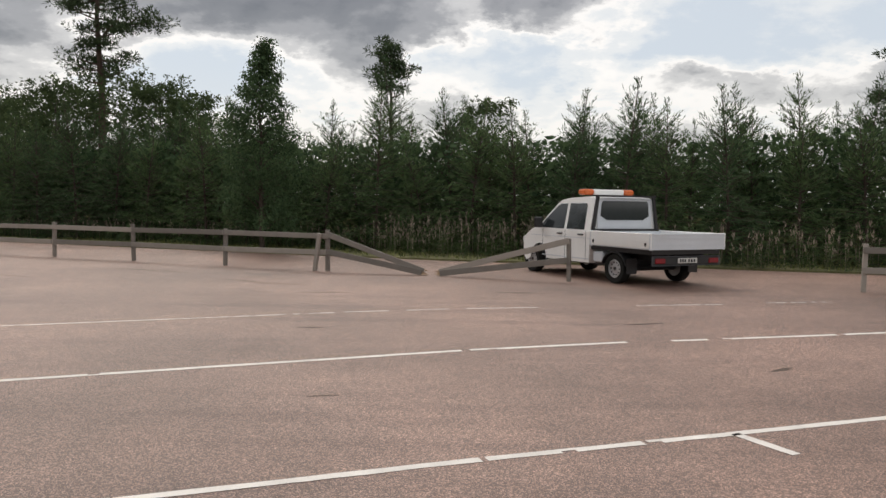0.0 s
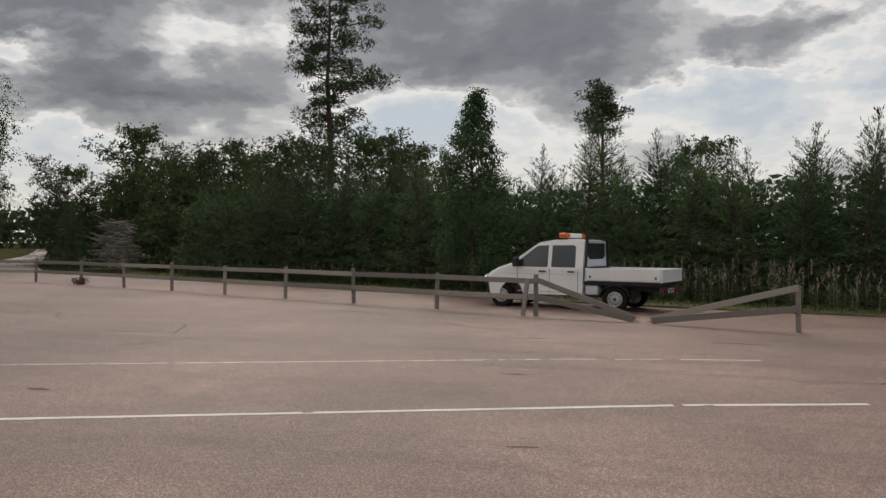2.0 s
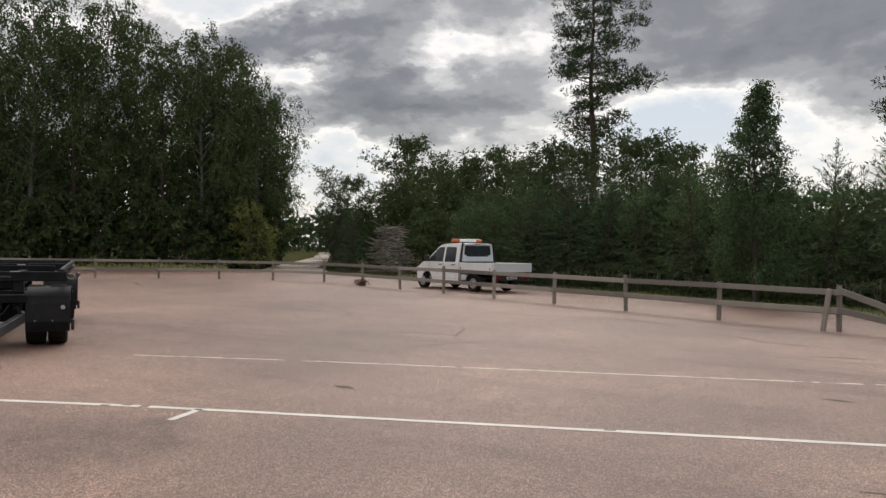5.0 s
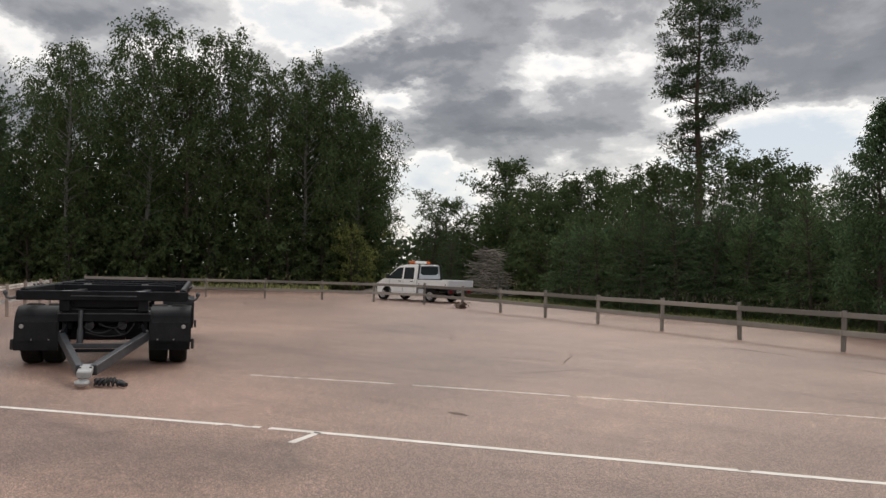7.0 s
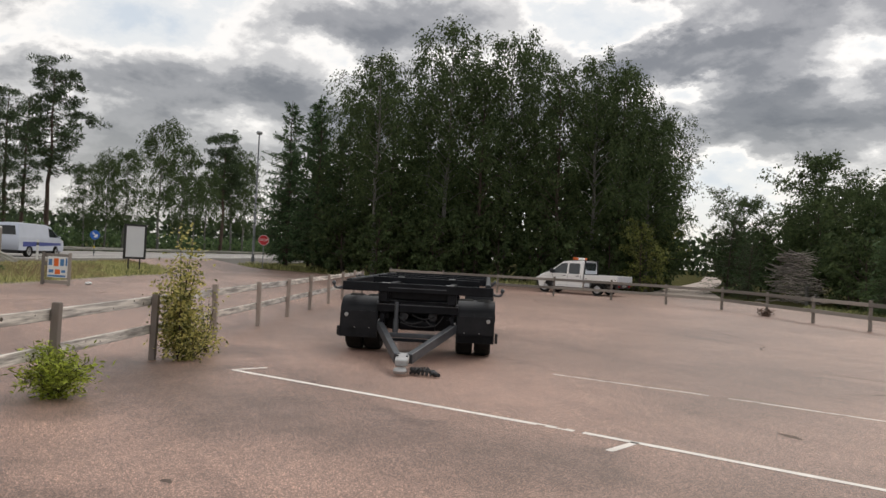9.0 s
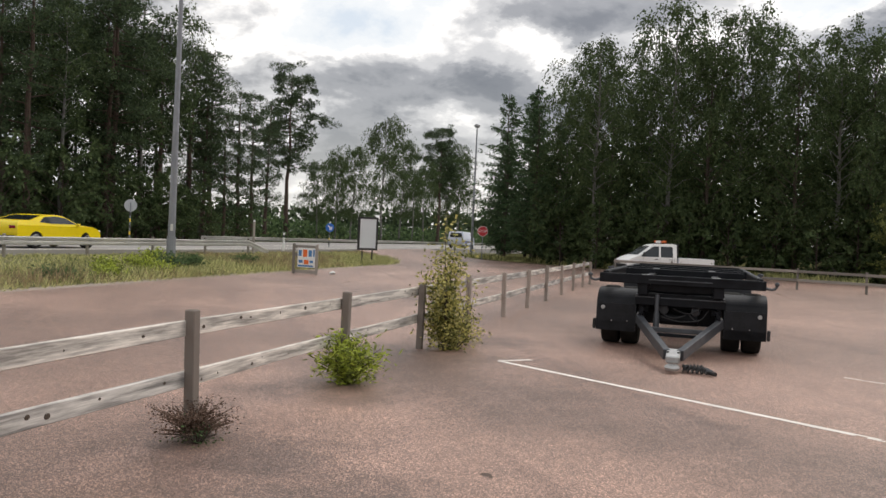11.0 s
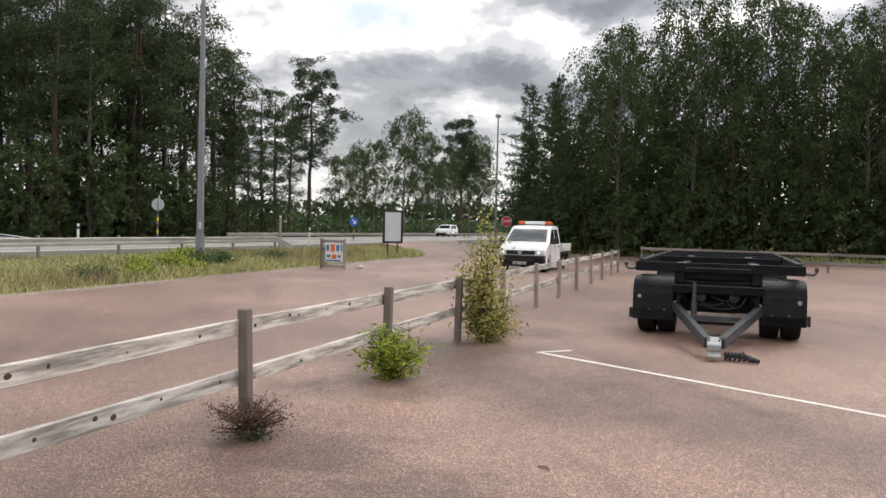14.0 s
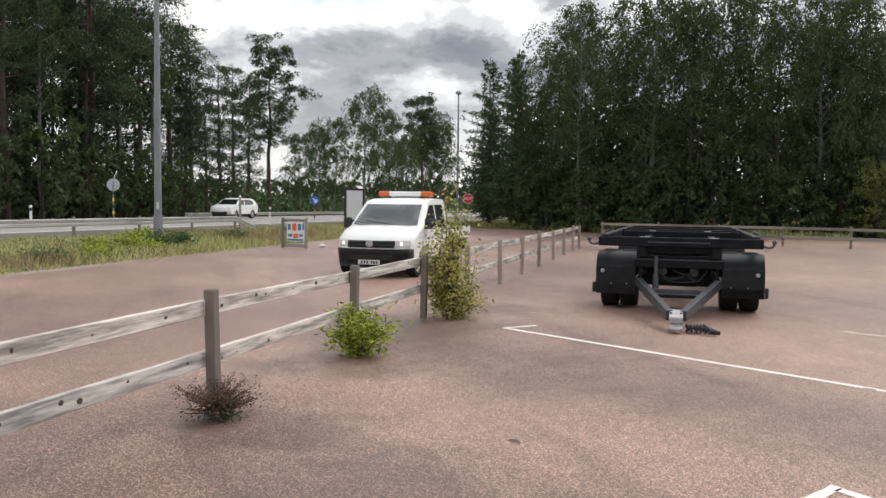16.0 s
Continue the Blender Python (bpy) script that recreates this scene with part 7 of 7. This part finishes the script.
# ---- passing traffic ----
def road_car(name, label, length, width, height, profile, belt, pair, paint, side_windows, screen, rear_screen, wheels_x, r, taper, extra=None):
    t = thing(name, label, "car")
    bm = bmesh.new()
    loft_body(bm, profile, (-1, -0.97, -0.8, -0.4, 0, 0.4, 0.8, 0.97, 1), width / 2, belt, taper, 0.25, pair)
    b = part("body", bm, paint, t)
    for p in b.data.polygons:
        p.use_smooth = len(p.vertices) == 4
    for sgn in (1, -1):
        for w in side_windows:
            bm = bmesh.new()
            side_panel(bm, w, width / 2, belt, taper, sgn)
            part("side_window", bm, M_GLASS, t)
        bm = bmesh.new()
        box(bm, (0.08, 0.3, 0.13), (length / 2 - 0.20, sgn * (width / 2 - 0.24), belt - 0.18), bevel=0.03)
        part("headlight", bm, M_CLEARLENS, t)
        bm = bmesh.new()
        box(bm, (0.06, 0.3, 0.12), (-length / 2 + 0.01, sgn * (width / 2 - 0.24), belt - 0.08), bevel=0.02)
        part("tail_lamp", bm, M_REDLENS, t)
        bm = bmesh.new()
        box(bm, (0.1, 0.16, 0.11), (screen[0][0] - 0.15, sgn * (width / 2 + 0.06), belt + 0.08), bevel=0.03)
        part("mirror", bm, paint, t)
    bm = bmesh.new()
    front_panel(bm, *screen, width * 0.42, width * 0.36, 0.25)
    part("windscreen", bm, M_GLASS, t)
    (x0, z0), (x1, z1) = rear_screen
    bm = bmesh.new()
    q = [bm.verts.new(v) for v in ((x0 - 0.01, -width * 0.4, z0), (x0 - 0.01, width * 0.4, z0), (x1 - 0.012, width * 0.34, z1), (x1 - 0.012, -width * 0.34, z1))]
    bm.faces.new(q)
    bmesh.ops.solidify(bm, geom=bm.faces[:], thickness=0.01)
    part("rear_screen", bm, M_GLASS, t)
    bm = bmesh.new()
    box(bm, (0.10, width * 0.86, 0.22), (-length / 2 + 0.03, 0, 0.38), bevel=0.03)
    part("rear_bumper", bm, M_BLACK, t)
    bm = bmesh.new()
    box(bm, (0.10, width * 0.7, 0.26), (length / 2 - 0.06, 0, 0.44), bevel=0.03)
    part("front_grille", bm, M_BLACK, t)
    bm = bmesh.new()
    box(bm, (length * 0.8, width * 0.8, 0.16), (0, 0, 0.28))
    part("underbody", bm, M_BLACK, t)
    ws = [wheel(t, x, s * (width / 2 - 0.11), r, 0.22, r * 0.66) for x in wheels_x for s in (1, -1)]
    return t, ws


def car_arch(cx, r, z0, n=7):
    a0 = math.asin((z0 - 0.30) / r)
    return [(cx + r * math.cos(math.pi - a0 + (2 * a0 - math.pi) * i / n), 0.30 + r * math.sin(math.pi - a0 + (2 * a0 - math.pi) * i / n)) for i in range(n + 1)]


low = [(-2.35, 0.36)] + car_arch(-1.42, 0.38, 0.34) + car_arch(1.40, 0.38, 0.34) + [(2.25, 0.28), (2.38, 0.45), (2.36, 0.66), (2.2, 0.80)]
up = [(1.9, 0.90), (0.95, 0.97), (0.1, 1.30), (-0.35, 1.35), (-0.9, 1.31), (-1.7, 1.08), (-2.25, 1.07), (-2.38, 0.90)]
coupe, coupe_wheels = road_car("sports_car", "bright yellow two-door sports car driving on the highway", 4.78, 1.9, 1.35, low + up, 0.90, (len(low), len(low) + len(up) - 1), M_YELLOW, [[(0.75, 0.99), (0.15, 1.24), (-0.35, 1.29), (-0.95, 1.24), (-1.25, 1.03), (-0.6, 0.99)]], ((0.90, 0.99), (0.14, 1.28)), ((-1.62, 1.11), (-0.95, 1.30)), (1.40, -1.42), 0.34, 0.42)
low = [(-2.15, 0.45)] + car_arch(-1.32, 0.40, 0.38) + car_arch(1.32, 0.40, 0.38) + [(2.1, 0.34), (2.22, 0.55), (2.2, 0.80), (2.05, 0.93)]
up = [(1.85, 1.00), (1.15, 1.08), (0.35, 1.55), (-0.2, 1.64), (-1.4, 1.62), (-1.75, 1.55), (-2.1, 1.15), (-2.2, 1.00)]
suv, suv_wheels = road_car("suv", "white compact sport utility car driving on the highway", 4.44, 1.86, 1.64, low + up, 1.0, (len(low), len(low) + len(up) - 1), M_WHITE, [[(0.95, 1.08), (0.35, 1.46), (-0.1, 1.52), (-0.1, 1.08)], [(-0.2, 1.08), (-0.2, 1.53), (-1.15, 1.52), (-1.55, 1.35), (-1.5, 1.12)]], ((1.08, 1.12), (0.40, 1.52)), ((-2.06, 1.20), (-1.80, 1.52)), (1.32, -1.32), 0.36, 0.30)
low = [(-2.6, 0.40)] + car_arch(-1.5, 0.40, 0.38) + car_arch(1.5, 0.40, 0.38) + [(2.4, 0.32), (2.5, 0.55), (2.48, 0.85), (2.3, 1.02)]
up = [(2.1, 1.12), (1.75, 1.24), (0.9, 1.80), (0.3, 1.92), (-1.5, 1.95), (-2.5, 1.90), (-2.58, 1.2), (-2.62, 1.12)]
van, van_wheels = road_car("van", "pale blue panel van driving on the highway", 5.1, 1.9, 1.95, low + up, 1.12, (len(low), len(low) + len(up) - 1), M_VANPAINT, [[(1.55, 1.18), (0.95, 1.66), (0.55, 1.72), (0.55, 1.18)]], ((1.72, 1.27), (0.98, 1.74)), ((-2.59, 1.25), (-2.53, 1.75)), (1.5, -1.5), 0.33, 0.16)
for sgn in (1, -1):
    bm = bmesh.new()
    side_panel(bm, [(1.9, 0.72), (-2.2, 0.60), (-2.2, 0.88), (1.9, 0.86)], 0.95, 1.12, 0.16, sgn, 0.006, 0.01)
    part("stripe", bm, M_BLUESTRIPE, van, "dark blue side stripe")

TRUCK_PATH = [(0, 4.95, 20.40, 115.0), (0.5, 3.90, 21.80, 132.0), (1, 2.34, 22.85, 149.0), (1.5, 0.64, 23.66, 163.5), (2, -1.45, 24.45, 163.5), (2.5, -3.75, 25.25, 160.5), (3, -6.42, 26.26, 158.8), (3.5, -9.36, 27.44, 158.5), (4, -12.18, 28.60, 158.6), (4.5, -14.88, 29.65, 158.9), (5, -17.60, 30.68, 159.9), (6.2, -24.6, 33.3, 168.0), (7.5, -31.54, 34.45, 185.4), (8, -33.78, 34.13, 190.7), (8.5, -36.02, 33.66, 196.7), (9, -38.17, 32.93, 203.8), (9.5, -40.10, 31.92, 211.5), (10, -41.84, 30.56, 221.0), (11.15, -43.8, 25.2, 263.0), (12.3, -42.48, 19.31, 305.3), (12.5, -41.87, 18.44, 309.3), (13, -40.19, 16.60, 318.1), (13.5, -37.85, 14.75, 323.0), (14, -35.30, 13.02, 325.3), (14.5, -32.55, 11.20, 325.3), (15, -29.80, 9.45, 325.8), (15.5, -26.45, 7.50, 325.8), (16, -22.95, 5.5, 325.9)]
# distance along the highway at the clip's start, and metres a second
VAN_ROWS = [(0, -124.3), (8.6, 34.8), (9, 39.9), (9.3, 43.7), (9.6, 54.2), (10, 64.1), (16, 195.3)]
COUPE_ROWS = [(0, -199.1), (12.3, 46.0), (12.5, 49.8), (13, 59.6), (14, 104.0), (16, 290.0)]
SUV_ROWS = [(0, 392.2), (12.5, 125.9), (13, 115.3), (14, 95.6), (14.5, 84.6), (15, 72.7), (16, 51.0)]



# ---- what moves ----
def glide(rows, t):
    """The place along a path between its rows, for the turning of wheels."""
    for a, b in zip(rows, rows[1:]):
        if t <= b[0]:
            f = (t - a[0]) / (b[0] - a[0])
            return Vector((a[1] + (b[1] - a[1]) * f, a[2] + (b[2] - a[2]) * f))
    return Vector(rows[-1][1:3])


def spin_rows(rows, r):
    """Angles of a rolling wheel, every thirtieth of a second."""
    out, ang, last = [], 0.0, glide(rows, 0)
    for k in range(0, 481):
        p = glide(rows, k / 30)
        ang += math.degrees((p - last).length / r)
        last = p
        out.append((k / 30, ang))
    return out


def roll(wheels, rows):
    for w in wheels:
        at = w.location.copy()
        r = at.z
        walk(w, [(t, pose(at.x, at.y, at.z, 0, a, 0)) for t, a in spin_rows(rows, r)])


truck.scale = (1.07, 1.09, 1.02)


def motions():
    walk(truck, [(t, pose(x, y, 0, 0, 0, a)) for t, x, y, a in TRUCK_PATH])
    roll(truck_wheels, TRUCK_PATH)
    heading = math.degrees(math.atan2(ALONG.y, ALONG.x))
    for car, wheels, rows, lane, turn in ((van, van_wheels, VAN_ROWS, 21.2, heading), (coupe, coupe_wheels, COUPE_ROWS, 21.2, heading), (suv, suv_wheels, SUV_ROWS, 29.6, heading + 180)):
        spots = [(t, *xy(side(a, lane)), turn) for t, a in rows]
        walk(car, [(t, pose(x, y, ROAD_Z, 0, 0, h)) for t, x, y, h in spots])


motions()
